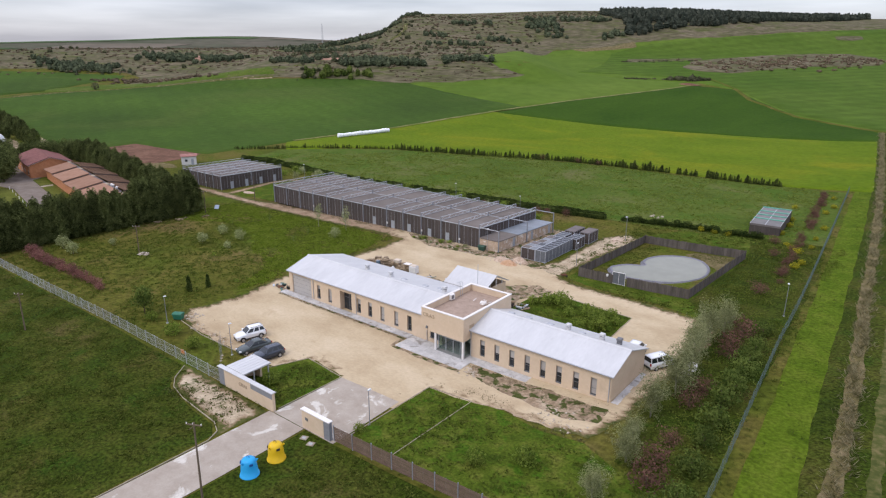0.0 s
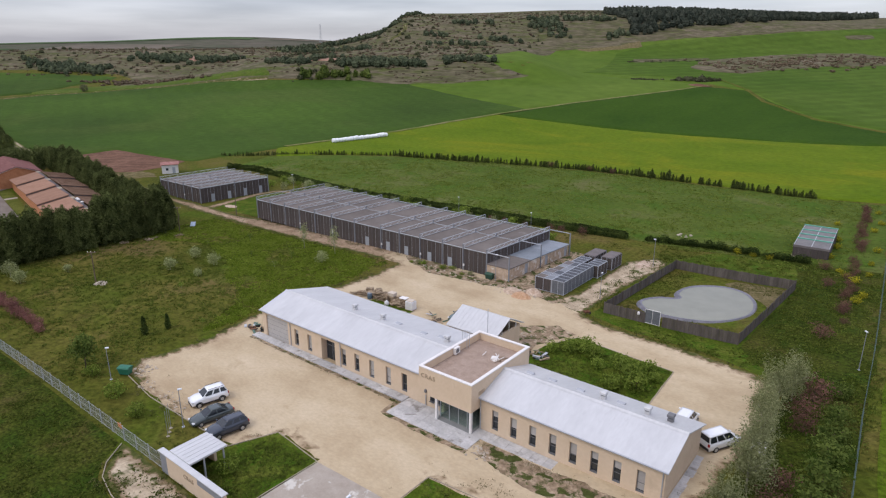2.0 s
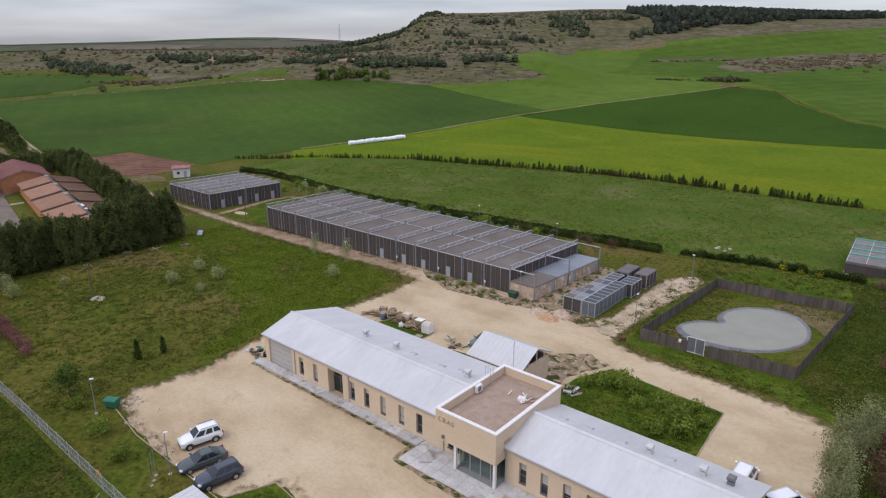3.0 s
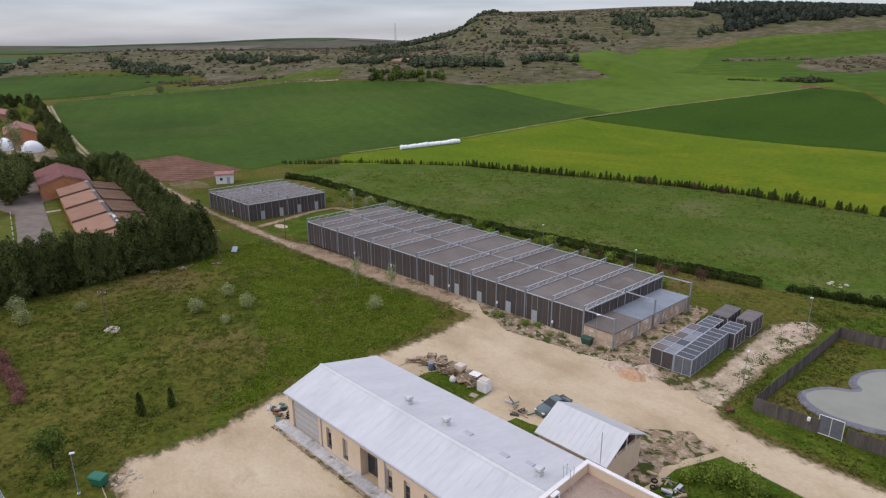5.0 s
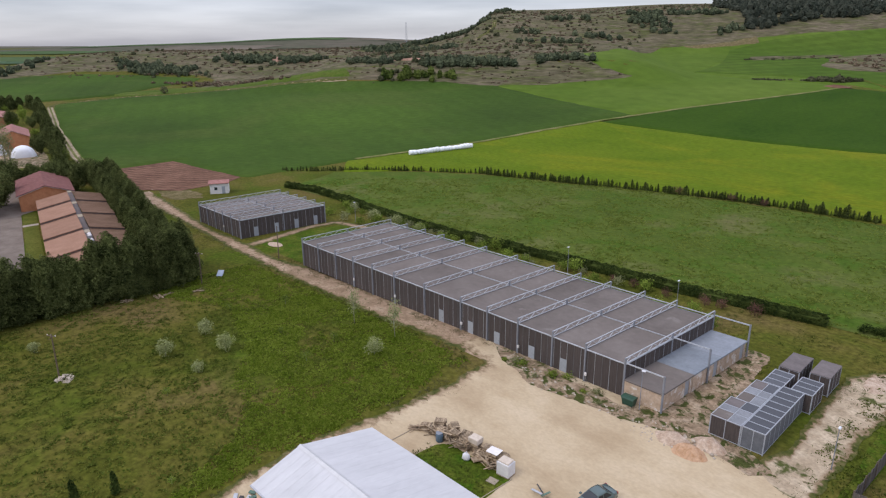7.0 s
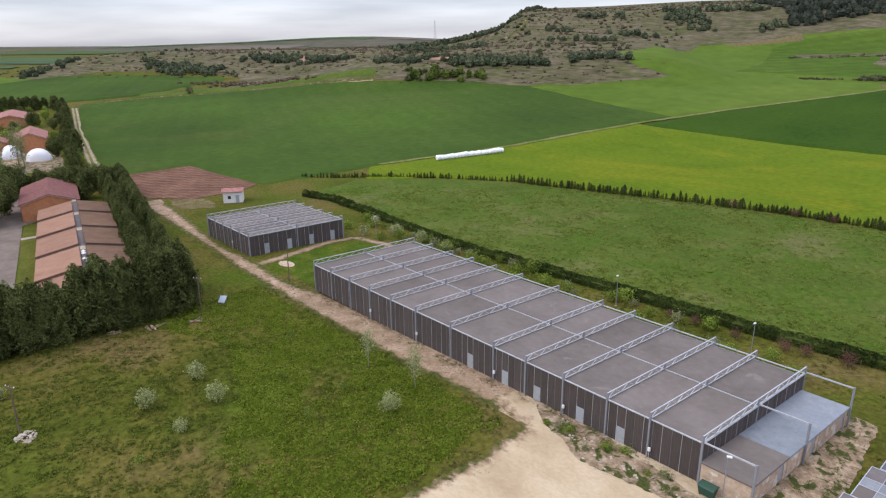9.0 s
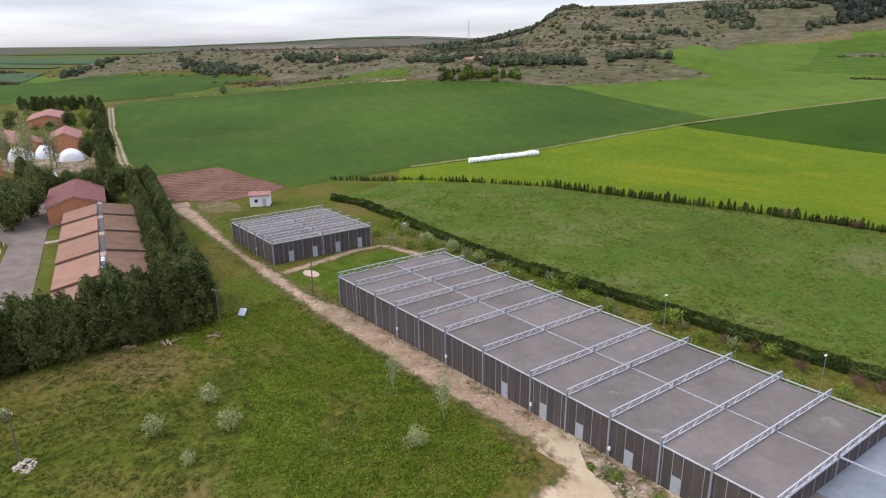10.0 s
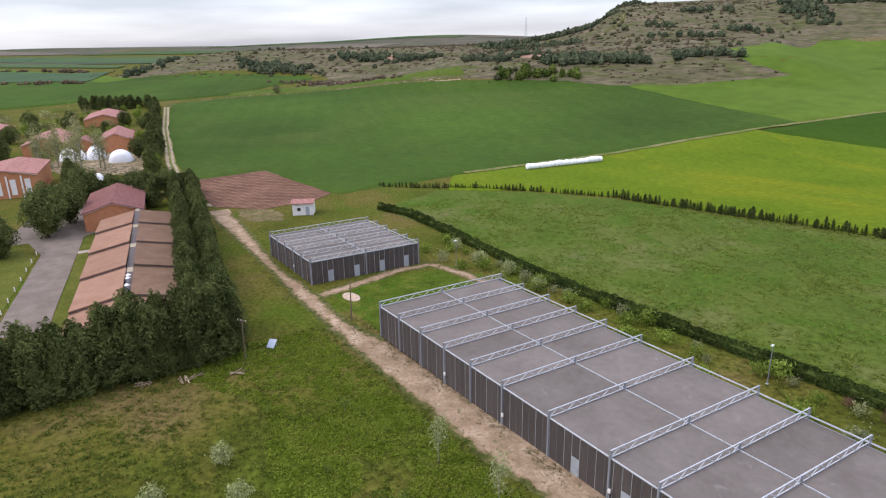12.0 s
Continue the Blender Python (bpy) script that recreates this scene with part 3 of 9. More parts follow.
def band(points, width):
    """The outline of a strip along a line."""
    left, right = [], []
    for i, p in enumerate(points):
        a, b = Vector(points[max(i - 1, 0)]), Vector(points[min(i + 1, len(points) - 1)])
        d = (b - a).normalized()
        side = Vector((-d.y, d.x)) * width / 2
        left.append((p[0] + side.x, p[1] + side.y))
        right.append((p[0] - side.x, p[1] - side.y))
    return left + right[::-1]


patch("wheat_field", [(-229, 140), (-229, 178), (-226, 205), (-222, 237), (-221, 278), (-215, 318), (-211, 342), (-224, 349), (-263, 355), (-331, 375), (-366, 360), (-395, 340), (-425, 320),
                      (-465, 291), (-508, 252), (-524, 201), (-519, 156), (-410, 131), (-313, 114), (-276, 111.5), (-277, 134), (-232, 138)], WHEAT, 0.30, "deep green field of young wheat", "field", 10, 1.0)
BARLEY_EDGE = [(-211, 343), (-196, 388), (-166, 478), (-158, 515), (-217, 507), (-262, 516), (-284, 642), (-290, 712), (-297, 727), (-312, 697), (-330, 674), (-357, 642), (-350, 580), (-334, 510), (-339, 478), (-325, 456), (-293, 439), (-273, 445),
                       (-278, 433), (-307, 398), (-339, 369), (-331, 376), (-263, 355)]
patch("barley_field", BARLEY_EDGE, BARLEY, 0.34, "light green field running up beside the scrub hill", "field", 11, 2.0)
patch("upland_field", [(-158, 520), (-217, 507), (-260, 518), (-284, 642), (-297, 727), (-204, 835), (-88, 990), (100, 1150), (400, 1100), (400, 300), (0, 352), (-24, 364), (-34, 383), (-74, 416), (-129, 503)],
      BARLEY, 0.30, "bright green upland field on a gentle slope", "field", 13, 2.0)
patch("upland_field_two", [(-262, 519), (-267, 574), (-302, 673), (-292, 712), (-262, 760), (-200, 836), (-88, 986), (100, 1140), (380, 1080), (380, 310), (0, 356), (-24, 368), (-34, 387), (-74, 420), (-129, 507), (-164, 546), (-213, 531)], BARLEY_TWO, 0.55, "darker green upland crop beyond a curved field edge", "field", 13, 1.5)
patch("dry_spot", [(-128, 897), (-116, 914), (-106, 923), (-102, 914), (-112, 898), (-124, 888)], SCRUB, 1.0, "small brown scrub patch in a field", "hillside", 6, 1.0)
patch("grass_edge", band([(-160, 546), (-129, 505), (-108, 460), (-69, 407), (-45, 388), (-24, 370), (0, 356), (60, 352)], 2.2), GRASS, 0.65, "rough grass bank between two crops", "bank", 4, 0.8)
patch("dark_field", [(-211, 316), (-200, 378), (-169, 475), (-162, 503), (-129, 501), (-74, 414), (-34, 381), (-24, 362), (0, 350), (-25, 335), (-56, 322), (-104, 314), (-166, 315.5)], WHEAT_TWO, 0.36,
      "dark green wedge-shaped crop field", "field", 9, 1.0)
patch("yellow_field", [(-214, 166), (-229, 178), (-226, 205), (-222, 237), (-221, 278), (-214, 316), (-166, 315), (-104, 314), (-56, 322), (-25, 335), (0, 348), (120, 380), (120, 222), (0, 215), (-35, 211), (-105, 212), (-135, 208), (-163, 200),
                       (-179, 196), (-198, 184)], RAPE, 0.30, "yellow-green flowering crop field", "field", 8, 0.8)
patch("paddock", [(-206, 140), (-60, 142), (-16, 147), (-20.5, 209), (-105, 209), (-135, 204), (-163, 197), (-179, 193), (-198, 181), (-216, 163)], PADDOCK, 0.05, "rough grass paddock between two hedges", "meadow", 6, 0.6, heave=0.15)
patch("scrubland", [(-429, 324), (-397, 341), (-366, 361), (-339, 370), (-307, 399), (-278, 434), (-272, 445), (-293, 440), (-325, 457), (-340, 479), (-335, 511), (-351, 581), (-358, 643), (-331, 675), (-313, 698), (-296, 729), (-204, 836), (-88, 991), (100, 1160),
                    (600, 1400), (600, 2100), (-1200, 1900), (-1300, 900), (-1000, 420), (-880, 215), (-778, 150), (-760, 235), (-694, 288), (-636, 310), (-600, 305), (-548, 268), (-500, 268)], SCRUB, 0.5, "dry brown scrub covering the long hill", "hillside", 12, 3.0)
patch("bare_scar", band([(-548, 618), (-531, 596), (-524, 580), (-521, 560)], 2.6), BARE_SAND, 1.2, "pale eroded path down from the hill's brow", "path", 4, 1.0)
patch("dry_fringe", [(-300, 724), (-312, 697), (-330, 674), (-341, 660), (-330, 662), (-314, 680), (-302, 698), (-292, 712)], DRY_GRASS, 0.9, "dry brown fringe at the top of a green field", "field", 6, 1.5)
patch("scrub_bank", [(-203, 612), (-212, 660), (-203, 701), (-174, 765), (-135, 808), (-102, 833), (-76, 824), (-66, 796), (-67, 745), (-90, 714), (-113, 695), (-140, 640), (-158, 594), (-182, 592)], SCRUB, 1.0, "brown scrub bank between green fields", "hillside", 12, 3.0, heave=0.7)
patch("scrub_strip", [(-270, 640), (-217, 699), (-211, 688), (-260, 618)], SCRUB, 0.9, "narrow strip of scrub in a field", "hillside", 8, 1.0)
patch("ploughed_field", [(-275, 111), (-277, 134), (-231, 137), (-226, 130.5), (-225, 115), (-236, 106), (-254, 107)], RED_EARTH, 0.10, "bare red-brown ploughed plot", "field", 4, 0.5)
FURROW_SOIL = surface("dry_furrow_soil", [(0.3, (0.145, 0.080, 0.054)), (0.7, (0.245, 0.150, 0.102))], 0.4, 1.0, fine=(0.25, 2.0), gloss=0.03)
PLOT = [(-273.5, 112.5), (-275.5, 132.5), (-232, 135.5), (-227.5, 130), (-226.5, 116), (-236, 107.5), (-254, 108.5)]
for k in range(12):
    line = [(u, 233.5 + 3.4 * k + 0.006 * (u + 112) ** 2) for u in range(-146, -88, 3)]
    line = [(0.774 * u - 0.633 * v, 0.633 * u + 0.774 * v) for u, v in line]
    line = [p for p in line if inside(np.array([p[0]]), np.array([p[1]]), PLOT)[0]]
    if len(line) > 2:
        patch("furrow", band(line, 0.8), FURROW_SOIL, 0.14, "pale dry furrow curving across the ploughed plot", "field", 2, 0.12)
patch("farm_track", band([(-229.5, 182), (-228.6, 190), (-226, 212), (-222, 240), (-219.5, 278), (-213.5, 320), (-198, 382), (-167.5, 475), (-158, 512)], 2.6), GRASSY_TRACK, 0.45, "pale earth track between the crop fields", "track", 3, 0.4)
TRACK_LINE = [(-507, 150), (-410, 129.5), (-313, 111.5), (-262, 104.5), (-252, 104.4)]
patch("west_track", band(TRACK_LINE, 3.8), GRASSY_TRACK, 0.12, "grassy earth track along a row of trees", "track", 3, 0.3)
for side in (-0.95, 0.95):
    patch("wheel_rut", band([(x + 0.2 * side, y + 0.98 * side) for x, y in TRACK_LINE], 1.0), SAND_TRACK, 0.15, "pale wheel rut worn into the track", "track", 2.5, 0.15)
patch("west_track", band([(-253, 104.5), (-242, 104.2), (-235, 107.5), (-231, 113)], 1.9), SAND_TRACK, 0.10, "narrow pale track round the ploughed plot", "track", 1.5, 0.3)
patch("hill_track", band([(-507, 150), (-521, 157), (-527, 201), (-510, 253), (-465, 293), (-427, 323)], 2.6), TRACK, 0.5, "pale earth track along the field edge", "track", 4, 0.5)
patch("green_lane", [(-2.6, 30), (-8.2, 30), (-9.6, 60), (-11.4, 91), (-12.5, 113), (-14.1, 138), (-16.9, 186), (-18.6, 214), (-14.1, 214), (-11.6, 180), (-9.0, 139), (-7.6, 112), (-6.5, 94), (-4.4, 60)], STRIP, 0.06, "bright green mown lane beside a fence", "lane", 4, 0.3)
patch("verge", [(-2.6, 30), (-4.4, 60), (-6.5, 94), (-7.6, 112), (-9.0, 139), (-11.6, 180), (-14.1, 214), (-16.2, 240), (-27.5, 372), (-20, 372), (-10, 240), (-5, 190), (-0.6, 128), (1.6, 90), (3.2, 60), (5, 30)], MEADOW_TWO, 0.42, "rough verge with dry reeds beyond the mown lane", "verge", 3, 0.3)
patch("ditch_reeds", band([(-1.6, 36), (-2.4, 64), (-4.4, 99), (-5.5, 111), (-6.6, 129), (-8.6, 159), (-10.7, 190), (-15.0, 245), (-20.8, 310), (-26.0, 372)], 1.5), DRY_GRASS, 0.46, "flattened dry grass along a shallow ditch", "verge", 1.5, 0.35)
patch("earth_track", band([(1.6, 36), (0.6, 64), (-1.2, 99), (-3.4, 129), (-5.4, 159), (-7.6, 190), (-12.4, 245)], 1.0), PATH_DIRT, 0.47, "narrow bare earth track beyond the verge", "track", 1.5, 0.3)

patch("yard", [(-90.5, 66), (-88.5, 56), (-90, 48.5), (-87, 45.5), (-80, 44.6), (-73, 44.5), (-64, 44.6), (-61.1, 49.5), (-55.2, 48.6), (-54.6, 47), (-45, 47), (-44.0, 48), (-44.0, 53), (-38.4, 53.4), (-34.3, 54.6), (-29, 54.4), (-24, 55),
               (-22.3, 61), (-21.5, 75), (-20.5, 86), (-21.7, 91.2), (-26, 94.2), (-33, 95.7), (-45.7, 96.7), (-52.5, 99.2), (-56, 101.6), (-63.5, 103.6), (-72, 104.6), (-87, 104.8), (-95, 104.4), (-96, 101), (-93, 99.6), (-89.6, 98.4), (-88.9, 92), (-89.4, 83), (-91, 70)],
      DIRT, 0.05, "pale trodden gravel yard round the building", "yard", 1.1, 0.45, fade=2.4, joins=((-93, 101, 3.5, 0.30), (-84, 104.4, 5, 0.7), (-75, 104.4, 5, 0.6), (-92, 104.4, 4, 0.5), (-50, 48, 6.5, 1), (-54.5, 100.5, 3.0, 1), (-39, 60.5, 4, 1), (-59, 49, 4.5, 0.45), (-63, 46, 3, 0.45), (-70, 44.5, 5, 0.6), (-79, 44.5, 5, 0.4), (-44, 54, 3, 0.5), (-39, 54, 4, 0.4), (-33, 55, 5, 0.4)))
patch("sandy_ground", [(-57, 101), (-55.4, 108), (-55.8, 118), (-55.9, 127), (-52.2, 133), (-49.2, 131), (-49.2, 124), (-50.4, 116), (-50.8, 108), (-51, 98.4)], BARE_SAND, 0.062, "bare sandy ground beside the cages", "bare ground", 1.2, 0.5, joins=((-54.5, 100.2, 2.6, 1),))
patch("worn_ground", [(-93, 103.9), (-84, 103.7), (-72, 102.0), (-68, 104), (-67, 126), (-64.2, 126), (-63.1, 113), (-62.6, 103.8), (-58, 103.6), (-54.6, 101.2), (-57, 99.6), (-63, 101.2), (-71, 99.6), (-77.5, 98.9), (-82, 98.3), (-89.5, 101.6)], BARE_SOIL, 0.066, "worn earth with thin weeds beside the low huts", "bare ground", 1.2, 0.5)
patch("footpath", [(-86, 99), (-102, 99.0), (-112, 98.3), (-127, 98.6), (-151, 99), (-178, 100.4), (-205, 101.8), (-219, 102.0), (-232, 103.4), (-231, 108.6), (-216, 107.4), (-195, 105), (-178, 103.3), (-162, 103.6), (-152, 102.7), (-143, 103.4), (-140, 104.8), (-120, 105), (-86, 105)],
      PATH_DIRT, 0.03, "worn earth path along the aviaries", "path", 0.9, 0.45, fade=1.5, joins=((-88, 101, 6, 1), (-231, 106, 5, 1)))
patch("branch_path", band([(-161, 103), (-162.5, 112), (-164.3, 121), (-163, 127), (-156, 128.5), (-146, 130)], 3.0), PATH_DIRT, 0.045, "narrow worn path across the grass", "path", 1.0, 0.3)
patch("sand_oval", [(-157.4 + 2.2 * math.cos(0.42 * k), 107.3 + 1.25 * math.sin(0.42 * k)) for k in range(15)], RUBBLE, 0.10, "pale sandy oval on the grass", "bare ground", 0.8, 0.08)
patch("aviary_lawn", [(-160, 105.2), (-143, 104.6), (-142, 123), (-147, 127.6), (-160, 126.4), (-162, 119)], LAWN, 0.055, "bright green grass between the aviaries", "lawn", 2, 0.4)
patch("entrance_slab", [(-54.8, 38.0), (-54.7, 48.4), (-45.1, 48.6), (-44.9, 38.0)], CONCRETE, 0.075, "stained concrete slab inside the gate", "driveway", 2.5, 0.05)
patch("access_road", [(-55.5, 37.95), (-49.5, 37.95), (-49.7, 10), (-49.9, -60), (-55.9, -60), (-55.7, 10)], CONCRETE, 0.06, "stained concrete access road", "road", 3.0, 0.08)
patch("bare_corner", [(-73, 37.8), (-69.4, 33.9), (-62.5, 32.9), (-57.9, 32.7), (-55.9, 31.2), (-55.6, 37.6), (-66, 37.9)], BARE_SAND, 0.04, "bare pale earth corner inside a curved kerb", "bare ground", 1.2, 0.12)
patch("gate_garden", [(-63.9, 44.2), (-61.9, 49.1), (-54.7, 48.3), (-54.95, 38.8), (-62.2, 38.8)], LAWN, 0.085, "small lawn beside the gate shelter", "lawn", 1.5, 0.06)
patch("front_lawn", [(-44.45, 39.3), (-44.45, 53.35), (-40.3, 53.5), (-38.4, 53.8), (-34.5, 54.4), (-29, 53.4), (-24, 54), (-20, 52), (-12, 50), (-11.2, 39.5)], LAWN, 0.07, "rough green lawn beside the entrance slab", "lawn", 1.6, 0.14)
patch("outer_meadow", [(-190, 37.6), (-73.6, 37.6), (-71.6, 35), (-69.4, 33.5), (-62.5, 32.5), (-58.2, 32.2), (-56.4, 31), (-56.1, 10), (-56.2, -60), (-190, -60)], MEADOW_TWO, 0.03, "dense dark green meadow outside the fence", "meadow", 5, 0.1)
patch("outer_verge", [(-49.3, 37.9), (-10.8, 38.8), (-10.8, -60), (-49.6, -60)], MEADOW_TWO, 0.03, "dark green grass outside the slat fence", "meadow", 5, 0.1)
patch("east_grass", [(-21.8, 60), (-21, 92), (-28.6, 101), (-26.8, 130), (-30, 145), (-16, 147), (-14, 129), (-13, 96), (-12, 69), (-11.2, 51), (-20, 53)], MEADOW_TWO, 0.03, "dark green rough grass beside the lane", "meadow", 3, 0.4)
patch("back_garden", [(-50.6, 76), (-50.0, 85.2), (-47.6, 90.4), (-33.3, 88.6), (-32.7, 76)], LAWN, 0.085, "kerbed lawn with young shrubs", "lawn", 1.5, 0.06)
patch("pallet_lawn", [(-81.4, 76), (-81.1, 81.8), (-80.2, 83.0), (-72.1, 83.2), (-71.9, 76)], LAWN, 0.085, "small lawn beside stacked pallets", "lawn", 1.5, 0.2)
patch("shed_lawn", [(-67.5, 76), (-66.8, 81.5), (-61.2, 82), (-61.0, 76)], LAWN, 0.085, "small weedy lawn behind the building", "lawn", 1.5, 0.3)
patch("rubble_ground", [(-55, 80), (-51, 80), (-50.6, 86), (-48.4, 91.2), (-52, 92.5), (-56, 89)], BARE_SOIL, 0.064, "rubble-strewn bare soil behind the annex", "bare ground", 1.0, 0.5)
patch("pen_verge", [(-50, 99), (-44, 97.5), (-33, 97), (-21.5, 93), (-21.6, 100), (-19, 128), (-22.4, 146), (-44, 143.5), (-49.6, 132)], LAWN, 0.028, "rank green grass round the pen fence", "meadow", 3, 0.4)
patch("pen_earth", [(-31, 121), (-28.2, 118), (-27.8, 128.4), (-36, 128.4), (-37.5, 126)], DRY_GRASS, 0.09, "dry brown grass in the corner of the pen", "bare ground", 0.9, 0.3)
patch("soil_fringe", band([(-55.9, 63.0), (-56.0, 59.2), (-50, 58.9), (-44.0, 59.0)], 0.8), BARE_SOIL, 0.064, "dark trodden soil along the paving", "bare ground", 0.7, 0.22)
patch("soil_fringe", band([(-84.6, 61.75), (-76, 61.7), (-66, 61.75), (-56.4, 61.7)], 0.42), BARE_SOIL, 0.064, "dark trodden soil along the paving", "bare ground", 0.6, 0.16)
patch("rubble_strip", [(-43.5, 61.6), (-24.6, 61.6), (-24.4, 58.4), (-28, 57.0), (-33, 57.4), (-38, 58.2), (-43.2, 59.3)], BARE_SOIL, 0.064, "weedy broken edge beside the paving", "bare ground", 0.9, 0.35)
patch("pen_ground", [(-48.5, 101.5), (-29.2, 102.4), (-27.3, 129), (-47, 129)], GRASS, 0.05, "dry grass round the pond inside the fence", "lawn", 2, 0.1)
# fallow browns mixed with grey-green, the horizon's haze painted in
FAR_BROWN = surface("far_hazed_fallow", [(0.3, (0.064, 0.076, 0.046)), (0.5, (0.088, 0.088, 0.060)), (0.7, (0.126, 0.108, 0.086))], 0.003, 1.0, fine=(0.2, 0.02), detail=7.0, gloss=0.02)
FAR_GREEN = surface("far_green_crop", [(0.3, (0.056, 0.090, 0.036)), (0.7, (0.076, 0.114, 0.048))], 0.004, 1.0, fine=(0.15, 0.02), detail=7.0, gloss=0.02)


def uv_outline(*pairs):
    return [(0.774 * u - 0.633 * v, 0.633 * u + 0.774 * v) for u, v in pairs]


patch("far_ridge", uv_outline((-3800, 2300), (-600, 2100), (900, 2300), (900, 4300), (-3800, 4300)), FAR_BROWN, 0.8, "low bare plateau along the horizon", "hillside", 110, 20)
patch("valley_field", [(-586, 123), (-578, 50), (-760, 40), (-900, 90), (-742, 146), (-767, 176), (-762, 203), (-733, 236), (-681, 271), (-620, 299), (-602, 285), (-585, 250), (-545, 200), (-546, 158), (-560, 120)], WHEAT, 0.7, "smooth green valley field below the scrub", "field", 12, 2)
patch("grass_strip", [(-532, 203), (-512, 258), (-466, 297), (-430, 326), (-445, 334), (-500, 290), (-550, 262), (-556, 203)], PADDOCK, 0.6, "pale green grass strip along the field edge", "field", 10, 2)
RED_CLAY = surface("red_clay_bank", [(0.3, (0.24, 0.13, 0.085)), (0.7, (0.36, 0.22, 0.155))], 0.1, 0.95, 0.3, 0.2)
patch("clay_bank", [(-650, 372), (-622, 390), (-612, 398), (-618, 408), (-640, 398), (-656, 386)], RED_CLAY, 1.3, "bare reddish clay bank on the slope", "hillside", 6, 2)
patch("clay_bank", [(-452, 380), (-424, 386), (-420, 396), (-436, 400), (-456, 394)], RED_CLAY, 1.3, "bare reddish clay bank on the slope", "hillside", 6, 2)
patch("far_field", uv_outline((-980, 560), (-520, 545), (-330, 590), (-540, 640), (-1100, 900)), BARLEY, 0.5, "green valley field below the scrub", "field", 30, 4)
patch("far_field", uv_outline((-1600, 1250), (-700, 1150), (-640, 1700), (-1900, 1900)), FAR_GREEN, 0.6, "distant pale green field", "field", 60, 8)
patch("far_field", uv_outline((-1350, 960), (-760, 960), (-780, 1090), (-1400, 1120)), FAR_BROWN, 0.6, "distant bare brown field", "field", 40, 8)
patch("far_field", uv_outline((-2600, 1500), (-1900, 1350), (-1800, 1950), (-2700, 2100)), FAR_GREEN, 0.6, "distant pale green field", "field", 60, 8)


# green crop shifted to blue, valley haze carried by the base colour
FAR_TEAL = surface("far_hazed_crop", [(0.3, (0.050, 0.088, 0.044)), (0.7, (0.068, 0.106, 0.056))], 0.006, 1.0, fine=(0.15, 0.03), detail=7.0, gloss=0.02)
patch("far_field", uv_outline((-1100, 900), (-890, 722), (-787, 716), (-557, 668), (-512, 592), (-612, 586), (-700, 640), (-980, 760)), FAR_TEAL, 1.1, "distant blue-green field in the valley", "field", 25, 3)
patch("far_field", uv_outline((-1500, 1150), (-1201, 1030), (-930, 965), (-700, 850), (-660, 790), (-890, 826), (-1100, 905), (-1400, 1010)), FAR_GREEN, 1.1, "distant green field in the valley", "field", 30, 4)
patch("far_field", uv_outline((-2300, 1700), (-1200, 1120), (-760, 960), (-700, 1080), (-1400, 1300), (-2000, 1900)), FAR_TEAL, 1.1, "distant blue-green field in the valley", "field", 50, 6)
FAR_TAN = surface("far_stubble", [(0.3, (0.118, 0.102, 0.078)), (0.7, (0.158, 0.136, 0.104))], 0.004, 1.0, fine=(0.15, 0.02), detail=7.0, gloss=0.02)
for outline, mat, label in ((((-2100, 2120), (-1500, 2060), (-1350, 2200), (-1950, 2330)), FAR_GREEN, "distant green field on the plateau's flank"), (((-1300, 2180), (-900, 2150), (-840, 2330), (-1260, 2400)), FAR_TAN, "distant pale stubble field"),
                            (((-820, 2230), (-420, 2260), (-360, 2420), (-760, 2400)), FAR_BROWN, "distant fallow field"), (((-1800, 2480), (-700, 2560), (-680, 2680), (-1780, 2640)), FAR_GREEN, "distant green field along the plateau's rim"),
                            (((-3300, 2300), (-2300, 2200), (-2250, 2380), (-3200, 2560)), FAR_TAN, "distant pale stubble field"), (((-640, 2620), (-200, 2680), (-190, 2800), (-620, 2760)), FAR_TAN, "distant pale stubble field")):
    patch("far_field", uv_outline(*outline), mat, 2.0, label, "field", 50, 10)


# ---- main building ----
def wall_run(shape, a, b, z0, z1, y0, y1, openings, axis="x"):
    """A straight wall with openings (from, to, sill, head) cut right through it."""
    cuts = sorted({a, b, *[v for o in openings for v in o[:2]]})
    for p, q in zip(cuts, cuts[1:]):
        hole = next((o for o in openings if o[0] <= p and q <= o[1]), None)
        for lo, hi in ([(z0, z1)] if not hole else [(z0, hole[2]), (hole[3], z1)]):
            if hi - lo > 1e-3:
                shape.box(p, q, y0, y1, lo, hi) if axis == "x" else shape.box(y0, y1, p, q, lo, hi)


def window_unit(parent, a, b, z0, z1, y, blind=0.5):
    """A tall narrow window set deep in its wall: frame, dark glass, a lowered blind, a thin sill."""
    w = part("window", Shape().box(a, a + 0.05, y, y + 0.08, z0, z1).box(b - 0.05, b, y, y + 0.08, z0, z1).box(a + 0.05, b - 0.05, y, y + 0.08, z1 - 0.06, z1).box(a + 0.05, b - 0.05, y, y + 0.08, z0, z0 + 0.06)
             .box(a + 0.05, b - 0.05, y, y + 0.08, z0 + 0.85, z0 + 0.9), FRAME, parent)
    part("pane", Shape().box(a + 0.05, b - 0.05, y + 0.05, y + 0.07, z0 + 0.06, z1 - 0.06), DARK_GLASS, w)
    part("sill", Shape().bevel_box(a + 0.01, b - 0.01, y - 0.23, y - 0.005, z0 + 0.001, z0 + 0.03, 0.01), FRAME, w)
    if blind:
        part("blind", Shape().box(a + 0.06, b - 0.06, y + 0.02, y + 0.04, z1 - 0.07 - blind * (z1 - z0 - 0.15), z1 - 0.07), BLIND, w, "lowered grey roller blind")
    return w


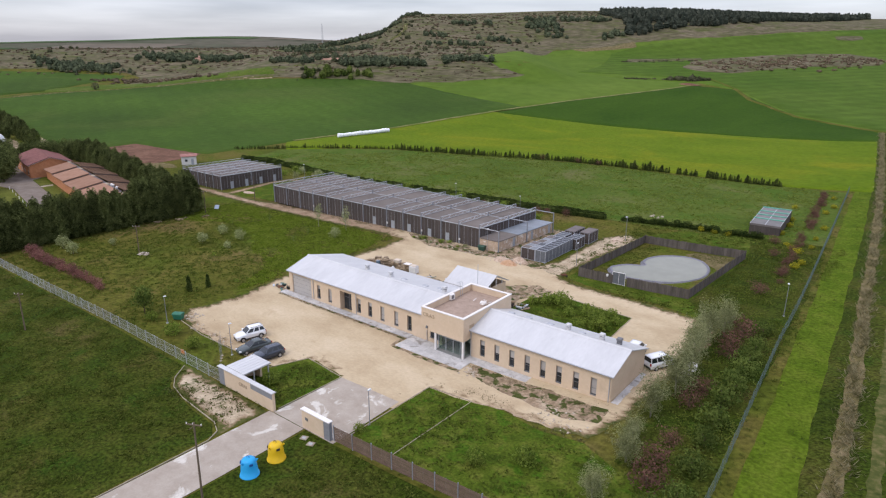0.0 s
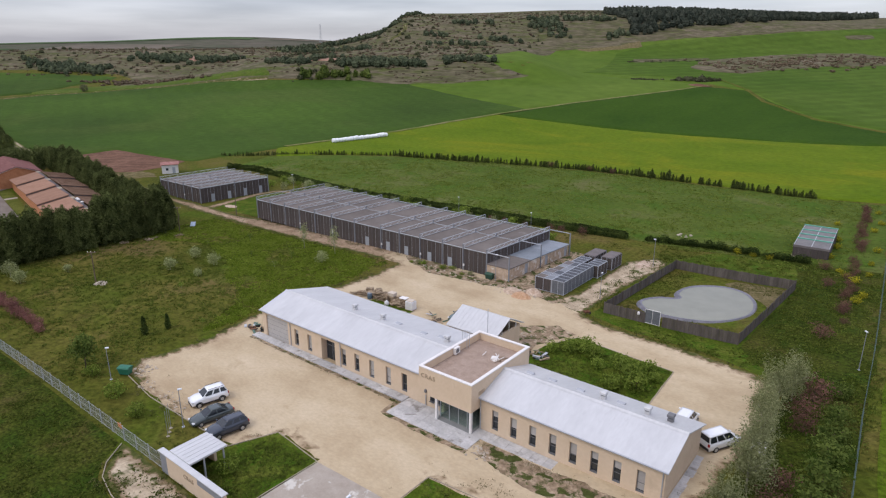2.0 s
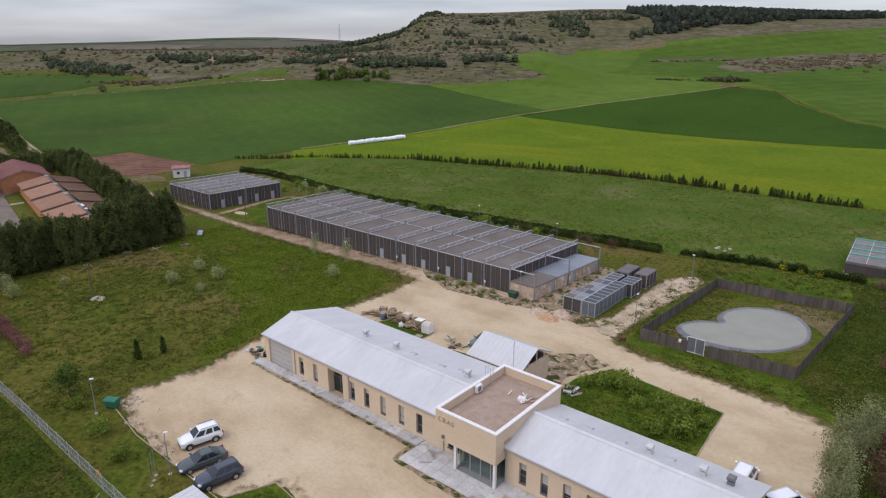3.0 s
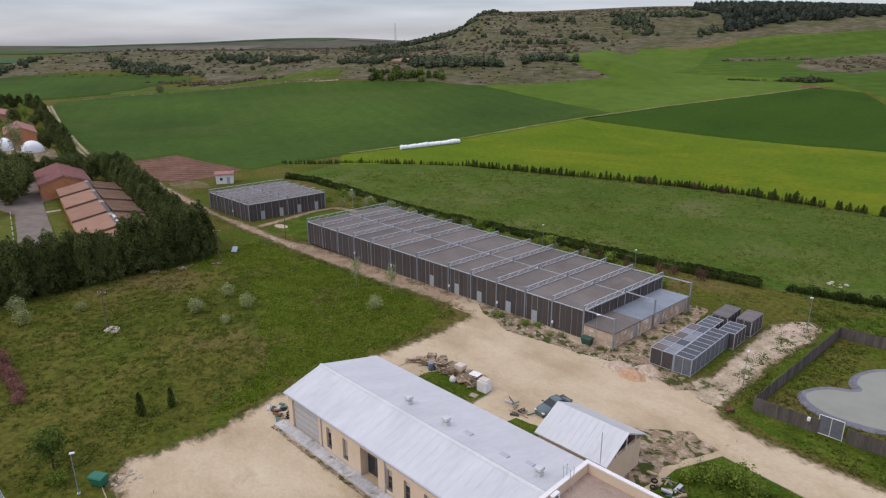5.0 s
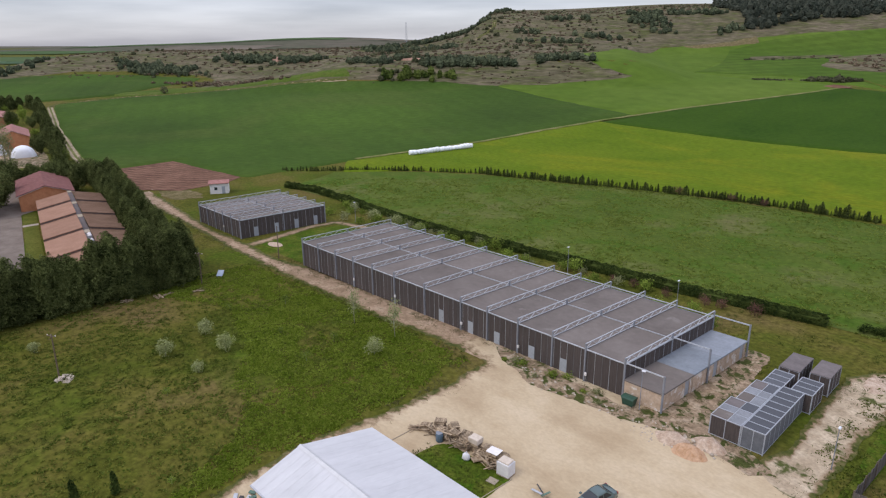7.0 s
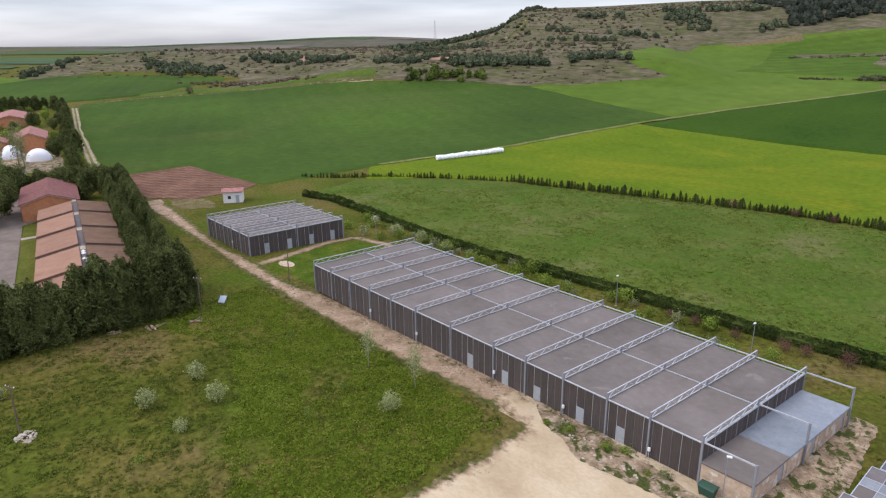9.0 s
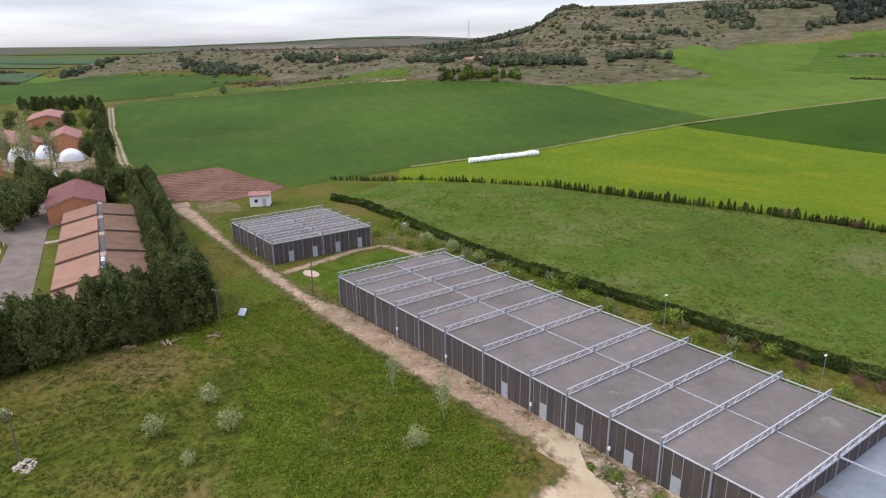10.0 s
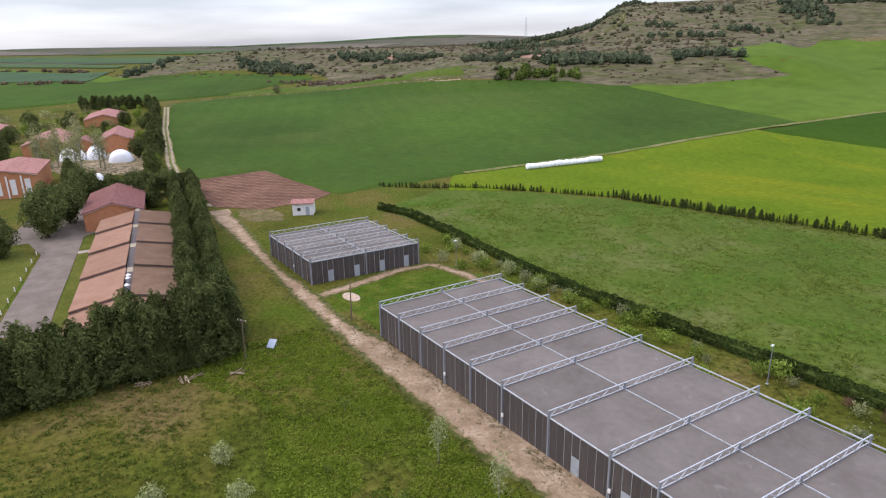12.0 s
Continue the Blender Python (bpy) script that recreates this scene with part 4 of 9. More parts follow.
BX, BY = -83.5, 63.3
building = thing("main_building", "long cream-rendered single-storey building with pale metal gable roofs", "building", (BX, BY, 0))
LEN_A, TOWER_A, TOWER_B, LEN = 30.8, 30.8, 38.05, 58.2
EAVE, EAVE_B, RIDGE, RIDGE_Y, DEEP_A, DEEP_C = 3.93, 3.55, 5.35, 4.7, 12.3, 10.1
front = Shape()
win_a = [x - BX - 0.4 for x in (-76.1, -73.4, -66.8, -64.4, -61.8, -59.0, -56.4)]
win_c = [x - BX - 0.38 for x in (-43.5, -41.2, -38.9, -36.6, -34.35, -32.1, -29.8, -27.5)]
holes_a = [(0.8, 5.6, 0.02, 3.5), (12.5, 15.1, 0.02, 3.3)] + [(x, x + 0.85, 0.65, 2.95) for x in win_a]
wall_run(front, 0, LEN_A, 0, EAVE, 0, 0.3, holes_a)
part("wall", front, RENDER, building)
front_c = Shape()
wall_run(front_c, TOWER_B, LEN, 0, EAVE, 0, 0.3, [(x, x + 0.8, 0.65, 2.95) for x in win_c])
part("wall", front_c, RENDER, building)


def roof_line(y, deep):
    return EAVE + (RIDGE - EAVE) * y / RIDGE_Y if y <= RIDGE_Y else RIDGE - (RIDGE - EAVE_B) * (y - RIDGE_Y) / (deep - RIDGE_Y)


for x0, x1, deep in ((0, 0.3, DEEP_A), (LEN - 0.3, LEN, DEEP_C)):
    part("gable_wall", Shape().prism([(0.302, 0), (deep, 0), (deep, EAVE_B), (RIDGE_Y, RIDGE - 0.02), (0.302, roof_line(0.302, deep) - 0.02)], "x", x0, x1), RENDER, building)
part("back_wall", Shape().box(0.302, TOWER_A, DEEP_A - 0.3, DEEP_A - 0.002, 0, EAVE_B), RENDER, building)
part("back_wall", Shape().box(TOWER_B, LEN - 0.302, DEEP_C - 0.3, DEEP_C - 0.002, 0, EAVE_B), RENDER, building)
for a, b, deep in ((-0.35, TOWER_A, DEEP_A), (TOWER_B, LEN + 0.3, DEEP_C)):
    over, back, th = 0.2, 0.35, 0.12
    lo_f, lo_b = EAVE - over * (RIDGE - EAVE) / RIDGE_Y, EAVE_B - back * (RIDGE - EAVE_B) / (deep - RIDGE_Y)
    slab = [(-over, lo_f), (RIDGE_Y, RIDGE), (deep + back, lo_b), (deep + back, lo_b + th), (RIDGE_Y, RIDGE + th), (-over, lo_f + th)]
    roof = part("roof", Shape().prism(slab, "x", a, b), ZINC, building, "pale grey standing-seam metal roof")
    x = a + 0.3
    seam = Shape().add([(-0.015, -over, lo_f + th), (0.015, -over, lo_f + th), (0.022, -over, lo_f + th + 0.011), (-0.022, -over, lo_f + th + 0.011),
                        (-0.022, RIDGE_Y, RIDGE + th), (0.022, RIDGE_Y, RIDGE + th), (0.022, RIDGE_Y, RIDGE + th + 0.011), (-0.022, RIDGE_Y, RIDGE + th + 0.011)],
                       [(3, 2, 6, 7), (0, 3, 7, 4), (1, 5, 6, 2), (0, 1, 2, 3)]).mesh("seam")
    seam.materials.append(ZINC)
    seam_b = Shape().add([(-0.022, deep + back, lo_b + th), (0.022, deep + back, lo_b + th), (0.022, deep + back, lo_b + th + 0.005), (-0.022, deep + back, lo_b + th + 0.005),
                          (-0.022, RIDGE_Y, RIDGE + th), (0.022, RIDGE_Y, RIDGE + th), (0.022, RIDGE_Y, RIDGE + th + 0.005), (-0.022, RIDGE_Y, RIDGE + th + 0.005)],
                         [(3, 2, 6, 7), (0, 3, 7, 4), (1, 5, 6, 2), (0, 1, 2, 3)]).mesh("seam")
    seam_b.materials.append(ZINC)
    while x < b - 0.1:
        for me in (seam, seam_b):
            part("seam", me, None, roof).location.x = x
        x += 0.98
    part("ridge_cap", Shape().prism([(RIDGE_Y - 0.28, RIDGE + th - 0.06), (RIDGE_Y, RIDGE + th + 0.10), (RIDGE_Y + 0.28, RIDGE + th - 0.06)], "x", a - 0.01, b), ZINC, roof)
    part("gutter", Shape().prism([(-over - 0.14, lo_f + 0.0), (-over - 0.003, lo_f + 0.0), (-over - 0.003, lo_f + 0.12), (-over - 0.14, lo_f + 0.10)], "x", a, b), ZINC_DARK, roof)
for i, x in enumerate(win_a):
    window_unit(building, x, x + 0.85, 0.65, 2.95, 0.24, (0.3, 0.95, 0.4, 0.3, 0.97, 0.95, 0.0)[i])
for i, x in enumerate(win_c):
    window_unit(building, x, x + 0.8, 0.65, 2.95, 0.24, (0.35, 0.55, 0.5, 0.5, 0.6, 0.4, 0.4, 0.97)[i])
garage = part("garage_door", Shape().box(0.8, 5.6, 0.2, 0.26, 0.02, 3.5), BLIND, building, "grey sectional garage door")
for k in range(1, 5):
    part("door_rib", Shape().box(0.82, 5.58, 0.185, 0.2, 0.02 + k * 0.696 - 0.02, 0.02 + k * 0.696), FRAME, garage)
entry = part("recessed_entry", Shape().box(12.5, 15.1, 1.3, 1.4, 0.02, 3.3).box(12.4, 12.5, 0.302, 1.4, 0.02, 3.4).box(15.1, 15.2, 0.302, 1.4, 0.02, 3.4).box(12.4, 15.2, 0.302, 1.4, 3.41, 3.5), RENDER, building)
for a in (12.55, 13.85):
    leaf = part("glass_door", Shape().box(a, a + 1.2, 0.9, 0.94, 0.03, 3.0), DARK_GLASS, entry, "dark glazed door")
    part("door_frame", Shape().box(a, a + 0.06, 0.86, 0.897, 0.03, 3.0).box(a + 1.14, a + 1.2, 0.86, 0.897, 0.03, 3.0).box(a + 0.06, a + 1.14, 0.86, 0.897, 2.1, 2.16), FRAME, leaf)
for x in (6.2, 16.2, 30.5, TOWER_B + 0.15, LEN - 0.2):
    part("downpipe", Shape().tube((x, -0.08, 0.05), (x, -0.08, EAVE - 0.05), 0.055, 8), ZINC_DARK, building)
for x, y in ((12.3, 6.5), (17.7, 6.4), (28.4, 6.6), (49.2, 6.3), (53.9, 6.3), (56.1, 6.6)):
    deep = DEEP_A if x < 31 else DEEP_C
    z = roof_line(y, deep) + 0.1
    stack = part("chimney", Shape().box(x - 0.27, x + 0.27, y - 0.27, y + 0.27, z - 0.2, z + 0.42), ZINC if x < 55 else FRAME, building, "square metal roof vent")
    part("vent_neck", Shape().box(x - 0.19, x + 0.19, y - 0.19, y + 0.19, z + 0.421, z + 0.56), FRAME, stack)
    part("vent_cap", Shape().bevel_box(x - 0.33, x + 0.33, y - 0.33, y + 0.33, z + 0.561, z + 0.86, 0.05), ZINC if x < 55 else FRAME, stack)
for x, y in ((20.0, 6.9), (24.6, 6.6), (26.8, 7.4), (40.6, 6.0), (43.2, 6.3), (46.6, 6.2), (50.9, 6.8)):
    deep = DEEP_A if x < 31 else DEEP_C
    z = roof_line(y, deep) + 0.12
    part("roof_light", Shape().bevel_box(x - 0.45, x + 0.45, y - 0.3, y + 0.3, z - 0.08, z + 0.12, 0.05), ZINC_DARK, building, "small flush roof vent")
# entrance tower
TF, TB, TLO, THI = -1.6, 10.0, 2.65, 6.0
tower = part("tower", Shape().box(TOWER_A, TOWER_B, TF, TF + 0.3, TLO, THI - 0.12).box(TOWER_A, TOWER_B, TB - 0.3, TB, TLO, THI - 0.12).box(TOWER_A, TOWER_A + 0.3, TF + 0.3, TB - 0.3, TLO, THI - 0.12)
             .box(TOWER_B - 0.3, TOWER_B, TF + 0.3, TB - 0.3, TLO, THI - 0.12).box(TOWER_A + 0.3, TOWER_B - 0.3, TF + 0.3, TB - 0.3, TLO, TLO + 0.2), RENDER, building, "cream-rendered entrance tower with a flat roof")
part("roof_deck", Shape().box(TOWER_A + 0.3, TOWER_B - 0.3, TF + 0.3, TB - 0.3, 4.9, 5.0), surface("brown_roof_gravel", [(0.3, (0.28, 0.205, 0.155)), (0.7, (0.38, 0.29, 0.23))], 1.5, 0.95, 0.02, 12.0, fine=(0.2, 8.0)), tower, "brown gravel flat roof")
ring_in = [(TOWER_A + 0.34, TF + 0.34), (TOWER_B - 0.34, TF + 0.34), (TOWER_B - 0.34, TB - 0.34), (TOWER_A + 0.34, TB - 0.34)]
ring_out = [(TOWER_A - 0.04, TF - 0.04), (TOWER_B + 0.04, TF - 0.04), (TOWER_B + 0.04, TB + 0.04), (TOWER_A - 0.04, TB + 0.04)]
part("coping", Shape().rings([[(x, y, THI - 0.116) for x, y in ring_in], [(x, y, THI) for x, y in ring_in], [(x, y, THI) for x, y in ring_out], [(x, y, THI - 0.116) for x, y in ring_out]], caps=False), COPING, tower)
part("tower_base", Shape().box(TOWER_A, TOWER_A + 2.3, -0.002, 0.3, 0, TLO - 0.002).box(TOWER_A, TOWER_B, 9.6, 9.9, 0, TLO - 0.002).box(TOWER_B - 0.28, TOWER_B - 0.02, 3.0, 9.6, 0, TLO - 0.002).box(TOWER_A, TOWER_A + 0.3, 0.3, 9.6, 0, TLO - 0.002), RENDER, tower)
for a in (0.35, 1.35):
    window_unit(tower, TOWER_A + a, TOWER_A + a + 0.7, 0.9, 2.4, -0.085, 0)
# glazed lobby set back under the tower
GL, GR, GF = TOWER_A + 2.5, TOWER_B - 0.35, TF + 0.75
lobby = part("glass_lobby", Shape().box(GL, GL + 0.03, GF + 0.03, 3.0, 0.14, TLO - 0.01).box(GR - 0.03, GR, GF + 0.03, 3.0, 0.14, TLO - 0.01).box(GL, GR, GF, GF + 0.03, 0.14, TLO - 0.01), LOBBY_GLASS, tower, "greenish glazed entrance lobby")
lobby.visible_shadow = False
for x in (GL - 0.02, GL + 1.25, GL + 2.5, GL + 3.7, GR - 0.05):
    part("mullion", Shape().box(x, x + 0.07, GF - 0.08, GF - 0.005, 0.14, TLO - 0.01), GALV, lobby)
for y in (0.6, 1.9):
    part("mullion", Shape().box(GR + 0.005, GR + 0.06, y, y + 0.07, 0.14, TLO - 0.01), GALV, lobby)
part("transom", Shape().box(GL + 0.06, GR - 0.06, GF - 0.06, GF - 0.006, 2.1, 2.17), GALV, lobby)
part("hall_floor", Shape().box(TOWER_A + 2.32, TOWER_B - 0.02, TF + 0.05, 3.0, 0.10, 0.15), plain("grey_lobby_tiles", (0.20, 0.20, 0.20), 0.4), lobby, "grey tiled lobby floor")
part("hall_wall", Shape().box(TOWER_A + 2.32, TOWER_B - 0.29, 3.02, 3.15, 0.1, TLO - 0.01), plain("pale_hall_wall", (0.42, 0.38, 0.32), 0.8), lobby)
for x in (TOWER_A + 2.42, TOWER_B - 0.16):
    part("column", Shape().box(x - 0.13, x + 0.13, TF + 0.03, TF + 0.29, 0.1, TLO - 0.002), COPING, tower, "white-painted square column")
unit = part("air_conditioner", Shape().bevel_box(TOWER_A + 0.36, TOWER_A + 0.72, 4.2, 5.1, 5.15, 5.95, 0.03), COPING, tower, "white outdoor air-conditioning unit")
part("fan_grille", Shape().tube((TOWER_A + 0.722, 4.6, 5.55), (TOWER_A + 0.735, 4.6, 5.55), 0.3, 16), FRAME, unit)
ladder = Shape()
for y in (6.6, 7.1):
    ladder.tube((TOWER_A - 0.06, y, 4.2), (TOWER_A - 0.06, y, 7.1), 0.03).tube((TOWER_A - 0.06, y, 7.1), (TOWER_A + 0.6, y, 7.1), 0.03).tube((TOWER_A + 0.6, y, 7.1), (TOWER_A + 0.6, y, 5.0), 0.03)
for z in (4.5, 4.9, 5.3, 5.7):
    ladder.tube((TOWER_A - 0.06, 6.6, z), (TOWER_A - 0.06, 7.1, z), 0.02)
part("ladder", ladder, GALV, tower, "steel roof ladder")
mast = part("mast", Shape().tube((TOWER_A + 1.2, TB + 0.06, 3.0), (TOWER_A + 1.2, TB + 0.06, 9.2), 0.04, 6), GALV, tower, "thin steel mast")
part("wall_lamp", Shape().bevel_box(TOWER_A + 0.9, TOWER_A + 1.15, TF - 0.2, TF - 0.003, 3.0, 3.35, 0.03), FRAME, tower)
scrap_rng = random.Random(5)
scrap = thing("scrap_heap", "heap of white plastic sheeting and broken laths on the flat roof", "debris", (BX + 35.6, BY + 6.3, 5.0))
lump = [[(0.55 * k * math.cos(a) * scrap_rng.uniform(0.8, 1.2), 0.45 * k * math.sin(a) * scrap_rng.uniform(0.8, 1.2), z * scrap_rng.uniform(0.9, 1.1)) for a in np.linspace(0, 5.76, 12)] for k, z in ((1.0, 0.0), (0.9, 0.2), (0.6, 0.36), (0.15, 0.42))]
part("sheeting", Shape().rings(lump), COPING, scrap)
for k in range(9):
    a, x, y = scrap_rng.uniform(0, 3), scrap_rng.uniform(-1.6, 1.2), scrap_rng.uniform(-1.4, 0.9)
    part("lath", Shape().beam((x, y, 0.04 + 0.02 * k), (x + math.cos(a), y + math.sin(a), 0.06 + 0.02 * k), 0.08, 0.03), COPING if k % 2 else PALLET, scrap)


def sign_text(name, words, size, at, parent, material):
    cu = bpy.data.curves.new(name, "FONT")
    cu.body, cu.size, cu.extrude, cu.space_character = words, size, 0.03, 1.2
    tmp = bpy.data.objects.new(name, cu)
    me = bpy.data.meshes.new_from_object(tmp)
    bpy.data.objects.remove(tmp)
    me.materials.clear()
    me.materials.append(material)
    ob = new(name, me)
    ob.parent = parent
    ob.matrix_basis = pose(*at, 90, 0, 0)
    return ob


SIGN = plain("dull_bronze_letters", (0.37, 0.29, 0.205), 0.6, 0.1)
sign_text("lettering", "CRAS", 0.74, (TOWER_A + 0.3, TF - 0.02, 4.72), tower, SIGN)
part("plaque", Shape().box(TOWER_B + 0.001, TOWER_B + 0.02, -0.3, 0.8, 4.2, 4.65), surface("faded_plaque", [(0.3, (0.36, 0.26, 0.17)), (0.7, (0.42, 0.31, 0.2))], 2.0, 0.7), tower)

# paving round the building
pave = tagged(new("pavement"), "pale grey paved strip round the building", "pavement", kind="structure")
rng = random.Random(3)
slab_a = Shape().bevel_box(0, 1.47, 0, 1.25, -0.05, 0.10, 0.015).mesh("slab")
slab_a.materials.append(PAVING)


def lay(x0, x1, y0, y1, nx, ny, rise):
    for i in range(nx):
        for j in range(ny):
            ob = part("slab", slab_a, None, pave)
            w, d = (x1 - x0) / nx, (y1 - y0) / ny
            ob.location = (x0 + i * w, y0 + j * d, rise + rng.uniform(-0.006, 0.006))
            ob.scale = (w / 1.485, d / 1.265, 1)


lay(-84.6, -55.6, 62.0, 63.28, 20, 1, 0.14)
lay(-55.6, -44.2, 59.3, 61.7, 8, 2, 0.03)
lay(-55.6, -44.2, 61.7, 63.28, 8, 1, 0.03)
lay(-44.2, -23.6, 61.7, 63.28, 14, 1, 0.06)
lay(-25.2, -23.4, 63.3, 72.5, 1, 7, 0.45)

# small gabled annex behind
annex = thing("annex", "small cream-rendered annex with a pale metal gable roof", "building", (-60.6, 76.9, 0))
part("wall", Shape().box(0.2, 7.6, 0.2, 0.45, 0, 3.2), RENDER, annex)
part("wall", Shape().box(0.2, 7.6, 6.35, 6.6, 0, 3.2), RENDER, annex)
part("gable_wall", Shape().box(7.35, 7.6, 0.452, 6.348, 0, 3.2), RENDER, annex)
part("gable_wall", Shape().prism([(0.452, 0), (6.348, 0), (6.348, 3.2), (3.5, 4.6), (0.452, 3.2)], "x", 0.2, 0.45), RENDER, annex)
a_roof = part("roof", Shape().prism([(-0.15, 3.2), (3.6, 5.0), (7.2, 3.2), (7.2, 3.32), (3.6, 5.12), (-0.15, 3.32)], "x", -0.1, 7.9), ZINC, annex, "pale metal roof")
for k in range(12):
    part("seam", Shape().beam((0.2 + 0.66 * k, -0.15, 3.325), (0.2 + 0.66 * k, 3.6, 5.125), 0.03, 0.03), ZINC, a_roof)
for a, b in (((7.7, 0.3, 3.3), (7.7, 3.6, 4.95)), ((7.7, 3.6, 4.95), (7.7, 6.9, 3.3)), ((7.7, 3.6, 3.2), (7.7, 3.6, 4.9)), ((7.7, 1.9, 3.2), (7.7, 1.9, 4.0)), ((7.7, 5.3, 3.2), (7.7, 5.3, 4.0))):
    part("truss_bar", Shape().beam(a, b, 0.08, 0.1), COPING, annex)


# ---- aviaries ----
def lattice(parent, p, q, high=0.68):
    """A truss beam: two chords and a zigzag between them."""
    p, q = Vector(p), Vector(q)
    up = Vector((0, 0, high))
    s = Shape().beam(p, q, 0.08, 0.08).beam(p + up, q + up, 0.10, 0.09)
    n = max(4, round((q - p).length / 1.15))
    for i in range(n):
        a, b = p.lerp(q, i / n), p.lerp(q, (i + 1) / n)
        s.beam(a + (up if i % 2 else Vector()), b + (Vector() if i % 2 else up), 0.055, 0.055)
    return part("truss", s, TRUSS, parent, "galvanised lattice truss")


def screen_wall(parent, p, q, z0, z1, doors=(), pitch=1.0):
    """A run of brown screen panels between thin grey battens, with grey doors."""
    p, q = Vector(p), Vector(q)
    d = (q - p).normalized()
    length = (q - p).length
    n = max(1, round(length / pitch))
    out = Vector((d.y, -d.x))
    turn = math.atan2(d.y, d.x)
    for i in range(n):
        a, b = length * i / n, length * (i + 1) / n
        door = next((k for k in doors if a <= k < b), None)
        lo = z0 + (2.15 if door is not None else 0.0)
        ob = part("panel", Shape().box(a + 0.02, b - 0.02, -0.03, 0.03, lo, z1), HEATHER, parent)
        ob.matrix_basis = pose(p.x, p.y, 0, 0, 0, math.degrees(turn))
        bat = part("batten", Shape().box(a - 0.02, a + 0.02, -0.05, 0.05, z0, z1), GALV if (i % 2 == 0 or door is not None) else FRAME, parent)
        bat.matrix_basis = ob.matrix_basis
        if door is not None:
            dr = part("door", Shape().bevel_box(a + 0.03, b - 0.03, -0.06, 0.04, z0 + 0.03, lo - 0.02, 0.01), DOOR_GREY, parent, "plain grey steel door")
            dr.matrix_basis = ob.matrix_basis
            part("handle", Shape().box(b - 0.2, b - 0.1, -0.1, -0.062, z0 + 1.0, z0 + 1.06), FRAME, dr)


def aviary(name, label, x0, y0, x1, y1, z0, z1, posts, doors_front, doors_east, mid, k):
    """A netted aviary on posts; its ends stand slightly out of square by k metres a metre."""
    th = thing(name, label, "aviary", (x0, y0, z0))
    w, d, h = x1 - x0, y1 - y0, z1 - z0
    posts = [p - x0 for p in posts]
    screen_wall(th, (0, 0), (w, 0), 0.02, h - 0.12, [v - x0 for v in doors_front])
    screen_wall(th, (w, 0), (w + k * d, d), 0.02, h - 0.12, [v - y0 for v in doors_east])
    screen_wall(th, (w + k * d, d), (k * d, d), 0.02, h - 0.55)
    screen_wall(th, (k * d, d), (0, 0), 0.02, h - 0.12)
    # netting roof, sagging a little between the trusses
    bays = list(zip(posts, posts[1:]))
    for a, b in bays:
        for c, e in ((0.0, mid), (mid, d)):
            n = 6
            e = e - 0.7 if e == d else e
            vs_ = [(a + (b - a) * i / n, c + (e - c) * j / n, h - 0.02 - 0.16 * math.sin(math.pi * i / n) * math.sin(math.pi * j / n) + 0.03 * noise.noise(Vector((a + i, c + j, 1)))) for j in range(n + 1) for i in range(n + 1)]
            if e > mid:
                vs_ += [(a + (b - a) * i / n, d, h - 0.5) for i in range(n + 1)]
            fs_ = [(j * (n + 1) + i, j * (n + 1) + i + 1, (j + 1) * (n + 1) + i + 1, (j + 1) * (n + 1) + i) for j in range(len(vs_) // (n + 1) - 1) for i in range(n)]
            lid = Shape().add(vs_, fs_).add([(x, y, z - 0.02) for x, y, z in vs_], [f[::-1] for f in fs_]).lean(k)
            part("roof_net", lid, NET, th, "taut grey netting", smooth=True)
    part("eave_rail", Shape().beam((0, -0.05, h), (w, -0.05, h), 0.10, 0.12).beam((0, d + 0.05, h), (w, d + 0.05, h), 0.10, 0.12).beam((-0.05, 0, h), (-0.05, d, h), 0.1, 0.12).beam((w + 0.05, 0, h), (w + 0.05, d, h), 0.1, 0.12).lean(k), TRUSS, th)
    part("back_rail", Shape().beam((0, d - 0.7, h), (w, d - 0.7, h), 0.07, 0.07).lean(k), POST_STEEL, th)
    part("middle_rail", Shape().beam((0, mid, h + 0.03), (w, mid, h + 0.03), 0.09, 0.09).lean(k), GALV, th)
    for x in posts:
        lattice(th, (x - 0.1 * k, -0.1, h + 0.08), (x + k * d, d + 0.1, h + 0.08))
        for y in (-0.12, d + 0.12):
            part("post", Shape().box(x - 0.09, x + 0.09, y - 0.09, y + 0.09, 0, h + 0.80).lean(k), POST_STEEL, th)
        if x in posts[3:-1:2]:
            box = part("junction_box", Shape().bevel_box(x + 0.12, x + 0.38, -0.34, -0.16, 1.25, 1.65, 0.03), COPING, th, "small white junction box")
            part("pipe", Shape().tube((x + 0.25, -0.25, 0.0), (x + 0.25, -0.25, 1.25), 0.03, 6), GALV, box)
        part("middle_post", Shape().box(x - 0.1, x + 0.1, mid - 0.1, mid + 0.1, 0, h + 0.80).lean(k), POST_STEEL, th)
    return th


av_posts = [-140.4, -135.2, -129.8, -124.6, -119.3, -113.7, -106.6, -98.9, -93.8, -88.4, -82.8, -77.9, -72.6]
big = aviary("large_aviary", "long aviary of dark brown screens under grey netting and steel trusses", -140.4, 103.8, -72.6, 124.0, -0.35, 4.25, av_posts, [-102.8, -97.2, -91.6, -86.2, -80.6], [], 9.9, 0.06)
aviary("small_aviary", "square aviary of dark brown screens under grey netting and steel trusses", -186.8, 104.4, -166.6, 125.1, -0.8, 3.35, [-186.8, -182.7, -178.6, -174.6, -170.6, -166.6], [], [107.6, 112.5, 117.4, 122.3], 10.2, 0.07)

